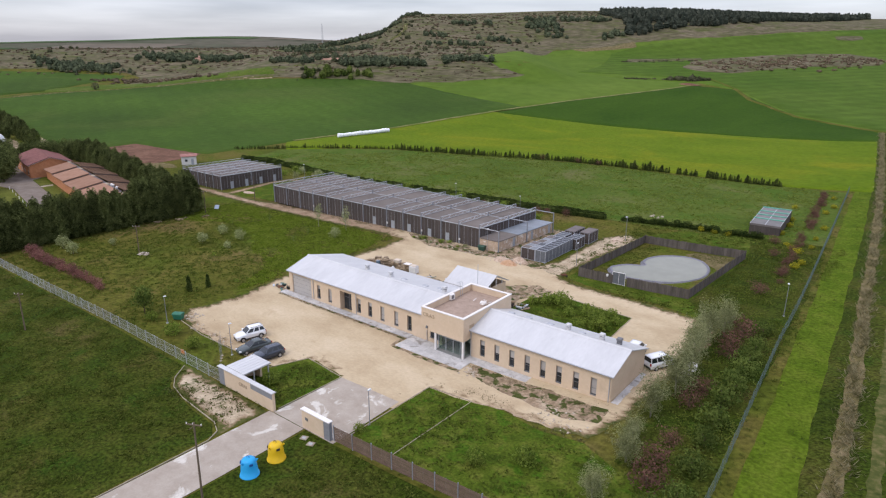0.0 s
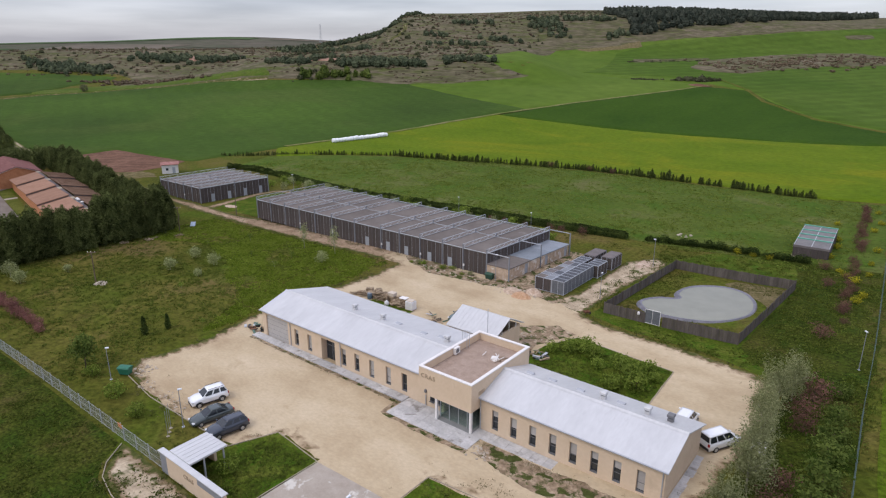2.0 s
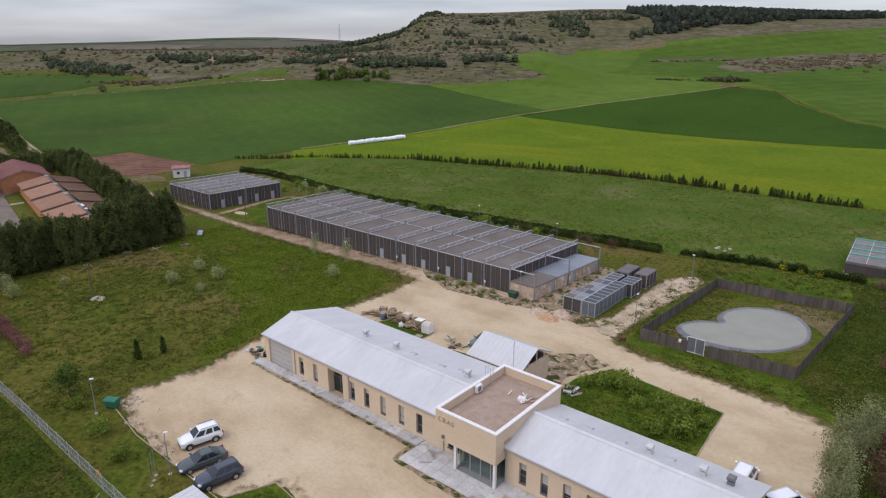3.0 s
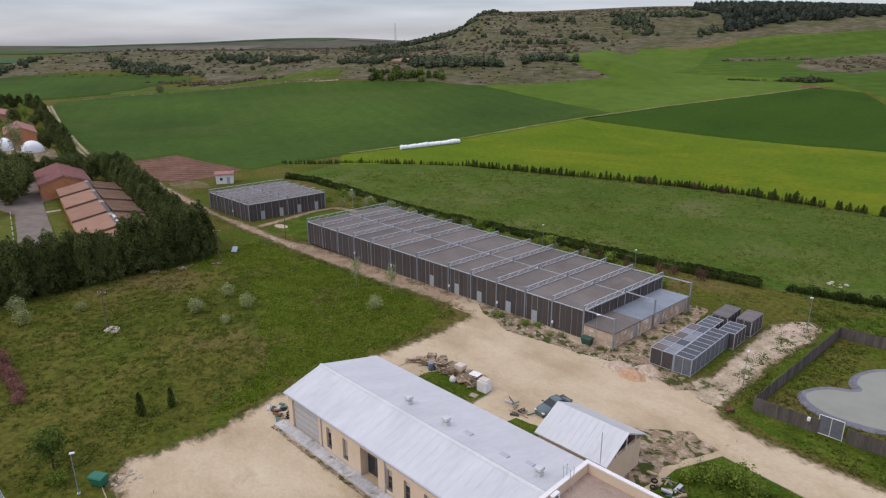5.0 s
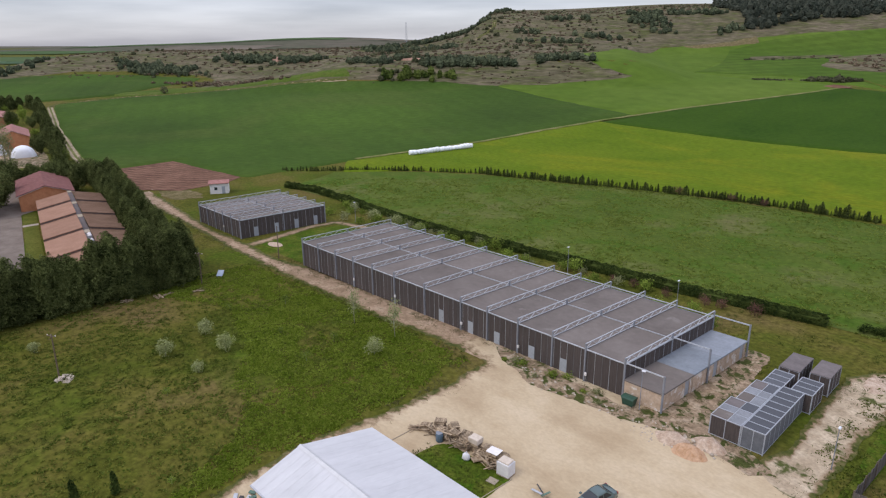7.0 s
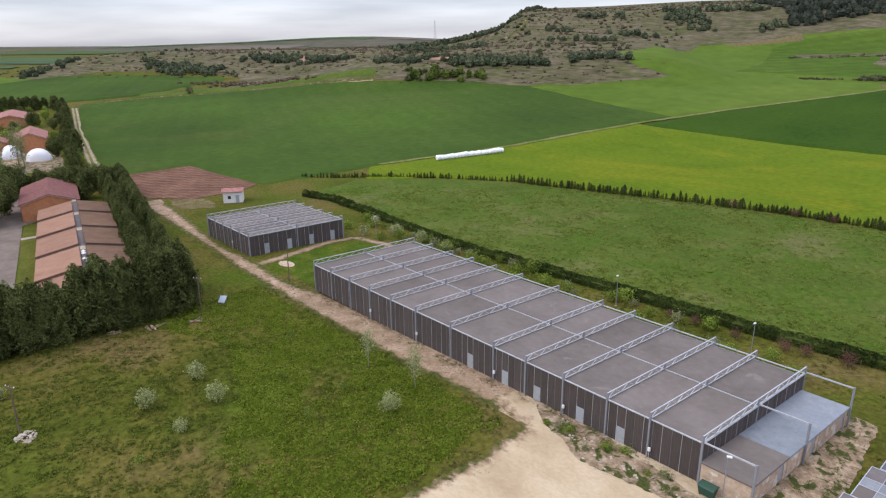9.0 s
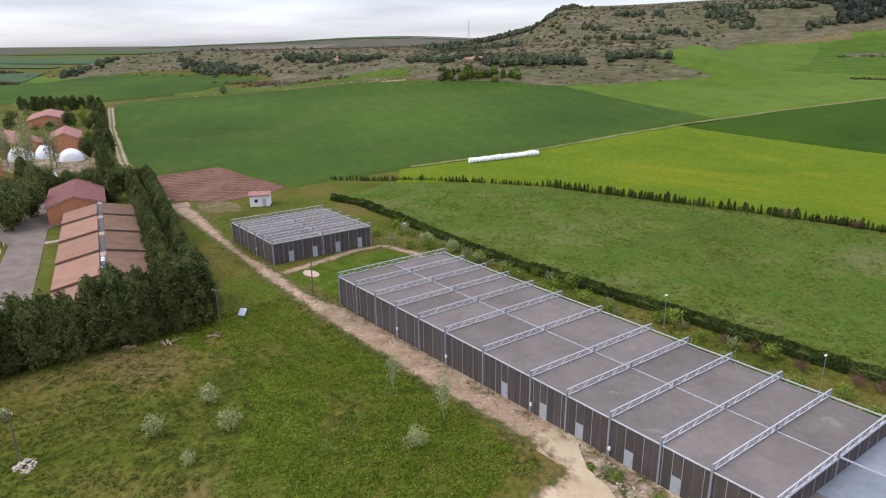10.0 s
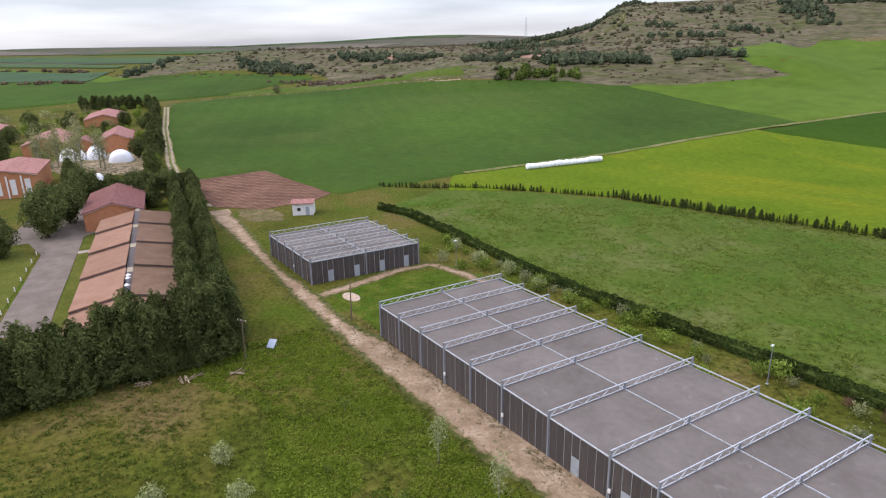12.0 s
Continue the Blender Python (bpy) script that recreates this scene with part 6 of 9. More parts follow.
def trunk_mesh(h, r, limbs, spread, seed, bark):
    rng = random.Random(seed)
    s = Shape().tube((0, 0, -0.15), (rng.uniform(-0.05, 0.05) * h, rng.uniform(-0.05, 0.05) * h, h * 0.62), r, 7, r * 0.45)
    for i in range(limbs):
        a, z = rng.uniform(0, 6.28), h * rng.uniform(0.25, 0.6)
        s.tube((0, 0, z), (spread * math.cos(a), spread * math.sin(a), z + h * rng.uniform(0.2, 0.36)), r * 0.42, 5, r * 0.12)
    me = s.mesh("trunk", True)
    me.materials.append(bark)
    return me


def leaf_mesh(name, material, fill):
    s = Shape()
    fill(s)
    me = bpy.data.meshes.new(name)
    me.from_pydata(s.v, [], s.f)
    me.materials.append(material)
    return me


def plant(name, label, category, trunk, crown, x, y, scale, turn, group="", wide=1.0):
    th = thing(name, label, category, (x, y, level(x, y)), turn, group)
    th.scale = (scale * wide, scale * wide, scale)
    if trunk:
        part("trunk", trunk, None, th)
    part("crown", crown, None, th)
    return th


def cypress_crown(seed, h=10.0, r=2.35, plumes=56, each=84, size=0.19):
    """A dense crown of many upright feathery plumes round a dark core, longest low down, with pointed tips."""
    def fill(s):
        rng = random.Random(seed)
        core(s, h, r, 0.2, 0.36, seed, 0.36)
        leaf_mass(s, rng, plumes * each // 4, column_env(h * 0.94, r * 0.72, 0.1, 0.36, 0.5, seed), size * 1.25, -0.4, 0.7)
        for k in range(plumes):
            t = (k + rng.random()) / plumes
            a = 2.4 * k + rng.uniform(-0.5, 0.5)
            rad = r * (1 - t) ** 0.42 * min(1.0, 0.6 + 2.5 * t) * rng.uniform(0.62, 0.92)
            c, q = math.cos(a), math.sin(a)
            foot = Vector((rad * c, rad * q, 0.1 + t * (h - 1.5)))
            axis = Vector((0.45 * (1 - t) * c, 0.45 * (1 - t) * q, 1)).normalized()
            length, wide = rng.uniform(1.2, 2.0), rng.uniform(0.5, 0.85)
            side = axis.orthogonal().normalized()
            other = axis.cross(side)

            def spray(g):
                w, b = g.random(), g.uniform(0, 2 * math.pi)
                out = side * math.cos(b) + other * math.sin(b)
                return foot + axis * (length * w) + out * (wide * (1 - w) ** 0.6 * min(1, 0.4 + 2.4 * w) * g.uniform(0.7, 1.05)), out + axis * 0.5

            leaf_mass(s, rng, each, spray, size, -0.5, 0.55)
    return leaf_mesh("crown", CYPRESS, fill)


veg = random.Random(21)
cyp = [cypress_crown(k) for k in range(5)]
far_cyp = [cypress_crown(10 + k, plumes=36, each=34, size=0.36) for k in range(3)]
cyp_trunk = trunk_mesh(10, 0.2, 2, 0.8, 1, BARK)
row = [(-149.0 - 0.4 * math.sin(k), 36 + 2.45 * k) for k in range(21)]
row += [(-152.0 - 2.7 * k, 85.6 + 0.52 * k) for k in range(40)]
row += [(-156.0 - 3.3 * k, 82.6 + 0.62 * k) for k in range(30)]
row += [(-152.6 - 0.4 * math.sin(2 * k), 35 + 3.0 * k) for k in range(16)]
for x, y in row:
    s = veg.uniform(0.84, 1.14) * (0.97 if x > -155 else 0.78)
    plant("cypress", "dense dark green cypress in a tall screening row", "tree", cyp_trunk, veg.choice(cyp), x + veg.uniform(-0.5, 0.5), y + veg.uniform(-0.4, 0.4), s, veg.uniform(0, 360), "cypress screen", veg.uniform(1.05, 1.35))

# second, looser line of dark trees behind the west buildings
for k in range(16):
    x, y = -246 - 3.6 * k + veg.uniform(-1, 1), 91.5 - 1.9 * min(k, 7) + veg.uniform(-2, 2)
    plant("cypress", "dense dark green cypress behind the low buildings", "tree", cyp_trunk, veg.choice(far_cyp), x, y, veg.uniform(0.6, 0.85), veg.uniform(0, 360), "cypress screen", 1.3)


def round_tree(seed, material, h, r, base, n, size, fill=0.45, lumps=0.45, dense=False):
    def fill_it(s):
        rng = random.Random(seed)
        if dense:
            core(s, h * 0.97, r * 0.85, base + 0.3, 0.45, seed)
        leaf_mass(s, rng, n, round_env(h, r, base, lumps, seed, fill), size)
    return leaf_mesh("crown", material, fill_it)


conif = [round_tree(40 + k, CYPRESS, 11, 4.2, 0.8, 4500, 0.27, dense=True) for k in range(2)]
big_trunk = trunk_mesh(10, 0.3, 5, 2.4, 3, BARK)
for x, y, s in ((-230, 68.5, 1.05), (-235.5, 69.2, 1.0), (-241, 73.5, 0.95), (-218, 59.5, 0.8), (-222, 56, 0.85), (-262, 79, 0.9), (-296, 80, 0.6), (-298, 50, 1.0), (-326, 57, 1.1), (-326, 52, 1.1), (-345, 60, 1.1), (-208, 46, 0.8)):
    plant("conifer", "broad dark conifer beside a car park", "tree", big_trunk, veg.choice(conif), x, y, s, veg.uniform(0, 360), "car park conifers")

silver = [round_tree(60 + k, SILVER, 6.6, 1.9, 0.6, 4600, 0.105, 0.15, 0.9) for k in range(3)]
pale_trunk = trunk_mesh(6, 0.11, 6, 1.5, 7, PALE_BARK)
for x, y, s, w in ((-19.8, 69.4, 0.95, 1.1), (-20.3, 62.9, 0.82, 1.0), (-19.2, 53.4, 0.6, 1.25), (-20.2, 57.6, 0.45, 1.2), (-21.2, 80.5, 0.92, 1.08), (-21.3, 85.6, 0.95, 1.02), (-19.9, 89.4, 0.9, 0.95), (-20.4, 75.2, 0.82, 1.05), (-19.2, 46.0, 0.6, 1.1)):
    plant("white_poplar", "feathery silver-leaved young tree on grass", "tree", pale_trunk, veg.choice(silver), x, y, s, veg.uniform(0, 360), "silver-leaved trees", w)

sapling = [round_tree(70 + k, PALE_SAGE, 2.2, 0.85, 0.2, 620, 0.10, 0.2, 0.6) for k in range(3)]
sap_trunk = trunk_mesh(2.2, 0.035, 4, 0.5, 9, PALE_BARK)
for x, y, s in ((-121.4, 70.2, 1.05), (-124.5, 77.1, 1.0), (-117.3, 76.7, 1.05), (-101.6, 90.0, 1.0), (-113.8, 71.3, 0.7), (-142.3, 50.5, 1.2), (-136.4, 50.1, 1.1), (-135.9, 57.9, 0.7), (-157, 133.5, 1.3), (-150, 134.8, 1.2), (-168, 136, 1.0), (-141, 133.6, 1.1)):
    plant("sapling", "small silvery sapling in rough grass", "sapling", sap_trunk, veg.choice(sapling), x, y, s * 1.15, veg.uniform(0, 360), "meadow saplings", 1.15)
young = [round_tree(80 + k, SPRING, 2.0, 0.8, 0.3, 200, 0.13, 0.2, 0.7) for k in range(3)]
for x, y, s in ((-106.3, 82.5, 0.9), (-108.9, 88.6, 0.8), (-126.2, 91.2, 0.9), (-110.8, 66.2, 0.6), (-131, 84, 0.6), (-117, 85, 0.5), (-94, 60, 0.5)):
    plant("sapling", "thin light green sapling in the meadow", "sapling", sap_trunk, veg.choice(young), x, y, s, veg.uniform(0, 360), "meadow saplings")
for x, y, s in ((-112.1, 94.5, 1.0), (-103.6, 95.3, 1.05)):
    plant("young_poplar", "slender pale-stemmed young tree beside the path", "tree", trunk_mesh(5.6, 0.05, 5, 0.7, int(-x), PALE_BARK), round_tree(int(-x), PALE_SAGE, 5.6, 0.95, 1.5, 380, 0.13, 0.15, 0.8), x, y, s, veg.uniform(0, 360), "path saplings")

red_crown = [round_tree(90 + k, RED_LEAF, 2.6, 1.5, 0.15, 520, 0.12, 0.2, 0.7) for k in range(3)]
hedge_red = [round_tree(94 + k, RED_HEDGE, 2.6, 1.5, 0.05, 760, 0.13, 0.2, 0.6) for k in range(3)]
shrub_trunk = trunk_mesh(2.2, 0.06, 5, 0.8, 11, BARK)
for k in range(15):
    plant("red_shrub", "purple-red shrub in a loose hedge by the fence", "shrub", shrub_trunk, veg.choice(hedge_red), -142.5 + 2.3 * k, 44.5 - 0.04 * k + veg.uniform(-0.4, 0.4), veg.uniform(0.75, 1.0) * (1 - 0.022 * k), veg.uniform(0, 360), "red hedge")
for x, y, s in ((-17.9, 90.5, 1.3), (-18.2, 86.5, 1.0), (-17.6, 83, 0.9), (-17.4, 71.5, 0.9), (-17.6, 67.5, 0.9), (-16.0, 50.6, 1.1), (-16.6, 54.5, 1.0), (-16.8, 59, 0.7), (-20.3, 110.5, 0.9), (-23, 134, 0.7), (-25, 144, 0.7), (-22.6, 166, 0.5),
                (-22.4, 175, 0.6), (-23.4, 190, 0.6)):
    plant("red_shrub", "purple-red leaved shrub near the lane fence", "shrub", shrub_trunk, veg.choice(red_crown), x, y, s, veg.uniform(0, 360), "red shrubs by the lane", 1.15)
for x, y, s in ((-94, 136.3, 0.5), (-90, 136.2, 0.6), (-84, 135.9, 0.6), (-78, 136.8, 0.7), (-75.5, 137.2, 0.7), (-71, 138.4, 0.8), (-118, 208.6, 0.9), (-104, 209.4, 0.8), (-96, 209.6, 0.7)):
    plant("red_shrub", "purple-red shrub at the foot of the hedge", "shrub", shrub_trunk, veg.choice(red_crown), x, y, s, veg.uniform(0, 360), "red shrubs by the hedge")

for k in range(46):
    t = k / 45
    x, y = (-24.2 + 2.9 * t / 0.55, 202 - 44 * t / 0.55) if t < 0.55 else (-21.2 + 2.4 * (t - 0.55) / 0.45, 152 - 38 * (t - 0.55) / 0.45)
    if veg.random() < (0.1 if t < 0.55 else 0.4):
        continue
    plant("red_shrub", "low reddish shrub in a row beside the lane fence", "shrub", None, veg.choice(red_crown), x + veg.uniform(-0.8, 0.8), y + veg.uniform(-0.5, 0.5), veg.uniform(0.35, 0.65), veg.uniform(0, 360), "red shrubs by the lane", 1.2)
bush_crown = [round_tree(100 + k, SPRING, 2.4, 1.4, 0.1, 520, 0.17, 0.3, 0.6) for k in range(3)]
lane_crown = [round_tree(100 + k, LEAFY, 2.4, 1.4, 0.1, 620, 0.15, 0.25, 0.7) for k in range(3)]
for x, y, s in ((-14.6, 78, 1.3), (-14.8, 82, 1.2), (-14.4, 73.5, 1.3), (-14.7, 69.5, 1.2), (-14.2, 65, 1.1), (-15.2, 87, 1.0), (-13.8, 60.5, 1.0), (-13.4, 55, 1.1), (-13.0, 50, 1.0), (-15.6, 93, 0.9), (-14.3, 47, 0.9),
                (-44.6, 87.2, 0.75), (-43.0, 86.2, 0.65), (-39.0, 85.4, 0.7), (-36.6, 83.2, 0.9), (-35.2, 81.4, 0.8), (-46.4, 86.0, 0.65), (-41.4, 84.0, 0.5), (-35.8, 87.2, 0.5), (-48.4, 84.5, 0.5), (-34.2, 84.6, 0.5), (-37.8, 80.0, 0.65),
                (-83.2, 41.8, 0.8), (-77.0, 41.2, 0.7), (-90.6, 42.4, 0.6), (-44.4, 41.4, 0.45), (-60.2, 42.0, 0.7), (-27.0, 47.5, 0.8), (-31.0, 44.5, 0.7)):
    plant("bush", "leafy green bush in rough grass", "bush", shrub_trunk, veg.choice(lane_crown if x > -16 else bush_crown), x, y, s * (1.25 if -50 < x < -33 and y > 79 else 0.95 if x > -16 else 1.0), veg.uniform(0, 360), "green bushes", 1.1)
low_crown = [round_tree(105 + k, SPRING, 1.5, 1.0, 0.0, 300, 0.13, 0.25, 0.7) for k in range(3)] + [round_tree(108, SILVER, 1.6, 0.9, 0.0, 260, 0.12, 0.2, 0.7)]
for k in range(46):
    plant("bush", "pale green leafy bush among weeds behind the aviary", "bush", None, veg.choice(low_crown), -176 + 2.25 * k + veg.uniform(-1.2, 1.2), veg.choice((130.5, 134.5, 136)) + veg.uniform(-1.5, 1.0), veg.uniform(0.8, 1.7), veg.uniform(0, 360), "weedy bushes")
plant("young_tree", "bushy green young tree by the mesh fence", "tree", trunk_mesh(4.8, 0.1, 6, 1.2, 13, BARK), round_tree(115, LEAFY, 4.8, 1.6, 1.3, 900, 0.19, 0.3, 0.6), -93.2, 42.8, 1.0, 0)
for x, y, s in ((-97.0, 52.6, 1.0), (-96.4, 55.8, 0.85)):
    plant("small_cypress", "small columnar dark cypress in the meadow", "tree", None, leaf_mesh("crown", HEDGE, lambda sh: (core(sh, 2.9, 0.5, 0.05, 0.4), leaf_mass(sh, random.Random(4), 420, column_env(2.9, 0.55, 0.0, 0.4, 0.2), 0.14))), x, y, s, 0, "small cypresses")
for k in range(20):
    plant("broom_bush", "yellow-flowering broom bush by the paddock edge", "bush", None, round_tree(120 + k % 2, YELLOW_BUSH, 1.5, 0.9, 0.0, 260, 0.14, 0.3, 0.6), *((-40.5, 145.6), (-37.5, 145.2), (-34.5, 145.0), (-22.5, 143.5), (-21.2, 141), (-19.6, 138.6), (-17.6, 131), (-18.2, 128), (-28, 181), (-26, 166), (-25.2, 160), (-20, 186), (-18.4, 161), (-18.0, 143.7), (-18.4, 151), (-20.6, 178), (-21.7, 197.7), (-25.3, 152), (-31.5, 146.4), (-43, 146.6))[k], veg.uniform(0.55, 0.95), veg.uniform(0, 360), "broom bushes", 1.2)


# hedges
def hedge_mesh(seed, length, wide, high, material, n):
    def fill(s):
        rng = random.Random(seed)
        rings = []
        for i in range(9):
            x = length * i / 8
            k = 1 + 0.15 * noise.noise(Vector((x * 0.7, seed, 0)))
            rings.append([(x, wide * 0.38 * k, 0), (x, wide * 0.40 * k, high * 0.6 * k), (x, 0, high * 0.86 * k), (x, -wide * 0.40 * k, high * 0.6 * k), (x, -wide * 0.38 * k, 0)])
        s.rings(rings)
        for _ in range(n):
            x, a = rng.uniform(0, length), rng.uniform(0, math.pi)
            k = 1 + 0.3 * noise.noise(Vector((x * 0.8, a * 1.5, seed)))
            p = Vector((x, wide * 0.5 * k * math.cos(a), high * k * (0.08 + 0.87 * math.sin(a))))
            o = Vector((0, math.cos(a), math.sin(a)))
            leaf_mass(s, rng, 1, lambda r_: (p, o), 0.17)
    return leaf_mesh("section", material, fill)


sections = [hedge_mesh(130 + k, 5.0, 1.7, 1.55, HEDGE, 900) for k in range(4)]


def hedge(label, points, scale=1.0, gap=0.0):
    th = thing("hedge", label, "hedge", (points[0][0], points[0][1], 0))
    for a, b in zip(points, points[1:]):
        n = max(1, round(math.dist(a, b) / 5))
        for i in range(n):
            if veg.random() < gap:
                continue
            p, q = Vector(a).lerp(Vector(b), i / n), Vector(a).lerp(Vector(b), (i + 1) / n)
            ob = part("section", veg.choice(sections), None, th)
            ob.matrix_basis = pose(p.x - points[0][0], p.y - points[0][1], level(*p) - 0.05, 0, 0, math.degrees(math.atan2(q.y - p.y, q.x - p.x)))
            ob.scale = ((q - p).length / 4.8, scale * veg.uniform(0.9, 1.1), scale * veg.uniform(0.9, 1.12) * (veg.uniform(0.5, 1.1) if gap else 1.0))
    return th


hedge("clipped dark green hedge behind the aviaries", [(-207, 139.6), (-196, 142.0), (-186, 141.6), (-154, 139.0), (-132, 138.2), (-116, 138.6), (-100, 139), (-86, 139.4), (-69, 141.2), (-62.5, 142.0)], 1.12)
low_hedge = [round_tree(125 + k, HEDGE, 1.3, 0.85, 0.0, 300, 0.13, 0.25, 0.7, dense=False) for k in range(3)]
low_line = [(-58.5, 142.6), (-52, 144.4), (-45, 145.8), (-38, 146.4), (-27, 146.0)]
for a, b in zip(low_line, low_line[1:]):
    for i in range(round(math.dist(a, b) / 0.6)):
        if veg.random() < 0.1:
            continue
        t = (i + veg.uniform(-0.4, 0.4)) * 0.6 / math.dist(a, b)
        plant("shrub", "low dark shrub in a patchy paddock hedge", "shrub", None, veg.choice(low_hedge), a[0] + (b[0] - a[0]) * t, a[1] + (b[1] - a[1]) * t + veg.uniform(-0.3, 0.3), veg.uniform(0.6, 1.3), veg.uniform(0, 360), "patchy hedge shrubs")

hedge_tree = [leaf_mesh("crown", ROW_CONIFER, lambda sh, k=k: (core(sh, 2.9, 0.5, 0.0, 0.55, k), leaf_mass(sh, random.Random(140 + k), 520, column_env(3.3, 0.78, 0.0, 0.6, 0.8, k), 0.15, -0.4, 0.6))) for k in range(4)]
far_line = [(-231, 152), (-222, 160), (-214.5, 168.5), (-198, 183), (-179, 194.6), (-163, 198.6), (-135.5, 206.2), (-105, 210.6), (-77, 211.0), (-53, 210.4), (-33, 210.0)]
for a, b in zip(far_line, far_line[1:]):
    n = round(math.dist(a, b) / 0.6)
    for i in range(n):
        if veg.random() < 0.05 or (a[0] > -80 and noise.noise(Vector((a[0] + (b[0] - a[0]) * i / n, 0, 3.0)) * 0.21) < -0.30):
            continue
        x, y = a[0] + (b[0] - a[0]) * i / n + veg.uniform(-0.3, 0.3), a[1] + (b[1] - a[1]) * i / n + veg.uniform(-0.4, 0.4)
        s = veg.uniform(0.45, 0.95) * (0.72 if x < -180 else 1.0) * (1.35 if veg.random() < 0.05 else 1.0)
        plant("hedge_conifer", "small dark conifer in the field-edge row", "tree", None, veg.choice(hedge_tree), x, y, s * 0.78, veg.uniform(0, 360), "field-edge conifers", veg.uniform(0.9, 1.6))


# distant woods and scrub on the hill
def blob_trees(name, spots, material, label, category, tall, sprays=14, lift=0.0):
    """Many far trees in one mesh: uneven clumps of leaf sprays round a dark core."""
    rng = random.Random(len(spots))
    s = Shape()
    for x, y, h, r in spots:
        z = level(x, y) - 0.2 + lift
        seed = rng.uniform(0, 90)
        ring = [[(x + r * k * math.cos(a) * (1 + 0.35 * noise.noise(Vector((math.cos(a), math.sin(a), seed)))), y + r * k * math.sin(a), z + h * t) for a in [2 * math.pi * i / 7 + t for i in range(7)]]
                for t, k in ((0.0, 0.45), (0.25, 0.85), (0.6, 0.72 if tall else 0.85), (0.85, 0.36), (1.0, 0.08))]
        s.rings(ring, caps=False)
        for _ in range(sprays):
            a, t = rng.uniform(0, 6.28), rng.uniform(0.1, 0.95)
            k = r * (1.05 - 0.7 * t if tall else 1.0 - 0.6 * t * t)
            p = Vector((x + k * math.cos(a), y + k * math.sin(a), z + h * t))
            leaf_mass(s, rng, 1, lambda r_: (p, Vector((math.cos(a), math.sin(a), 0.6))), r * 0.42)
    me = bpy.data.meshes.new(name)
    me.from_pydata(s.v, [], s.f)
    me.materials.append(material)
    return tagged(new(name, me), label, category, kind="stuff")


def uv_xy(u, v):
    return 0.774 * u - 0.633 * v, 0.633 * u + 0.774 * v


wood = random.Random(31)
spots = []
for _ in range(7000):
    x, y = wood.uniform(-400, 60), wood.uniform(730, 1300)
    u, v = 0.774 * x + 0.633 * y, -0.633 * x + 0.774 * y
    front = 762 + 0.34 * (u - 210) + 0.5 * max(0, u - 400) + 14 * noise.noise(Vector((u * 0.02, 0, 0)))
    if 224 < u < 850 and front < v < front + 150 + 40 * ramp(u, 200, 400):
        spots.append((x, y, wood.uniform(5.5, 11), wood.uniform(2.6, 4.6)))
blob_trees("pine_wood", spots, WOOD_PINE, "dark pine wood along the hilltop", "forest", False)

spots = []
for _ in range(4600):
    u, v = wood.uniform(-520, 420), wood.uniform(500, 1010)
    x, y = uv_xy(u, v)
    d = noise.noise(Vector((u * 0.012, v * 0.012, 2.0))) + 0.5 * noise.noise(Vector((u * 0.05, v * 0.05, 5.0)))
    on_hill = v > 560 + (0 if u < 60 else 1.1 * (u - 60) + 120)
    if u < -140:
        on_hill = v > 625 and u > -500
    if 70 < u < 130 and v < 700 or (-130 < u < 105 and 505 < v < 600):
        on_hill = (-110 < u < 88 and 510 < v) and d > 0.0
    if on_hill and d > (-0.25 if u > -140 else 0.05) + 0.7 * wood.random():
        s = wood.uniform(0.25, 0.62) if wood.random() < 0.75 else wood.uniform(0.6, 1.0)
        spots.append((x, y, 4.2 * s, 2.6 * s))
in_crop = inside(np.array([p[0] for p in spots]), np.array([p[1] for p in spots]), BARLEY_EDGE)
spots = [p for p, hit in zip(spots, in_crop) if not hit]
blob_trees("scrub_oaks", spots, SCRUB_OAK, "scattered dark scrub oaks on the dry slope", "shrubs", False)

spots = []
while len(spots) < 1700:
    u, v = wood.uniform(-560, 420), wood.uniform(540, 1010)
    if v < 590 + (0 if u < 60 else 1.1 * (u - 60) + 100) or (u < -140 and v < 625):
        continue
    if noise.noise(Vector((u * 0.015, v * 0.03, 9.0))) < wood.uniform(-0.4, 0.3):
        continue
    s = wood.uniform(0.5, 1.3)
    spots.append((*uv_xy(u, v), 1.3 * s, 1.5 * s))
for _ in range(800):
    u, v = wood.uniform(-130, 100), wood.uniform(505, 600)
    if noise.noise(Vector((u * 0.03, v * 0.06, 3.0))) > wood.uniform(-0.4, 0.3) and not inside(np.array([uv_xy(u, v)[0]]), np.array([uv_xy(u, v)[1]]), BARLEY_EDGE)[0] and (v > 520 or u > -30):
        spots.append((*uv_xy(u, v), wood.uniform(0.4, 1.0), wood.uniform(0.7, 1.7)))
# ledges: low scrub strung along the contours of the slope
for k in range(22):
    v0 = 560 + 20 * k + wood.uniform(-5, 5)
    for _ in range(110):
        u = wood.uniform(-420, 420)
        v = v0 + 0.10 * u + 10 * noise.noise(Vector((u * 0.012, k * 3.1, 0))) + wood.gauss(0, 1.6)
        if v < 590 + (0 if u < 60 else 1.1 * (u - 60) + 100) or (u < -140 and v < 640) or noise.noise(Vector((u * 0.02, k * 1.7, 4.0))) < -0.1:
            continue
        spots.append((*uv_xy(u, v), wood.uniform(0.7, 1.5), wood.uniform(1.2, 2.6)))
for _ in range(110):
    t = wood.random()
    spots.append((-600 + 110 * t + wood.gauss(0, 7), 270 + 30 * t + wood.gauss(0, 9), wood.uniform(1.0, 2.4), wood.uniform(1.2, 2.4)))
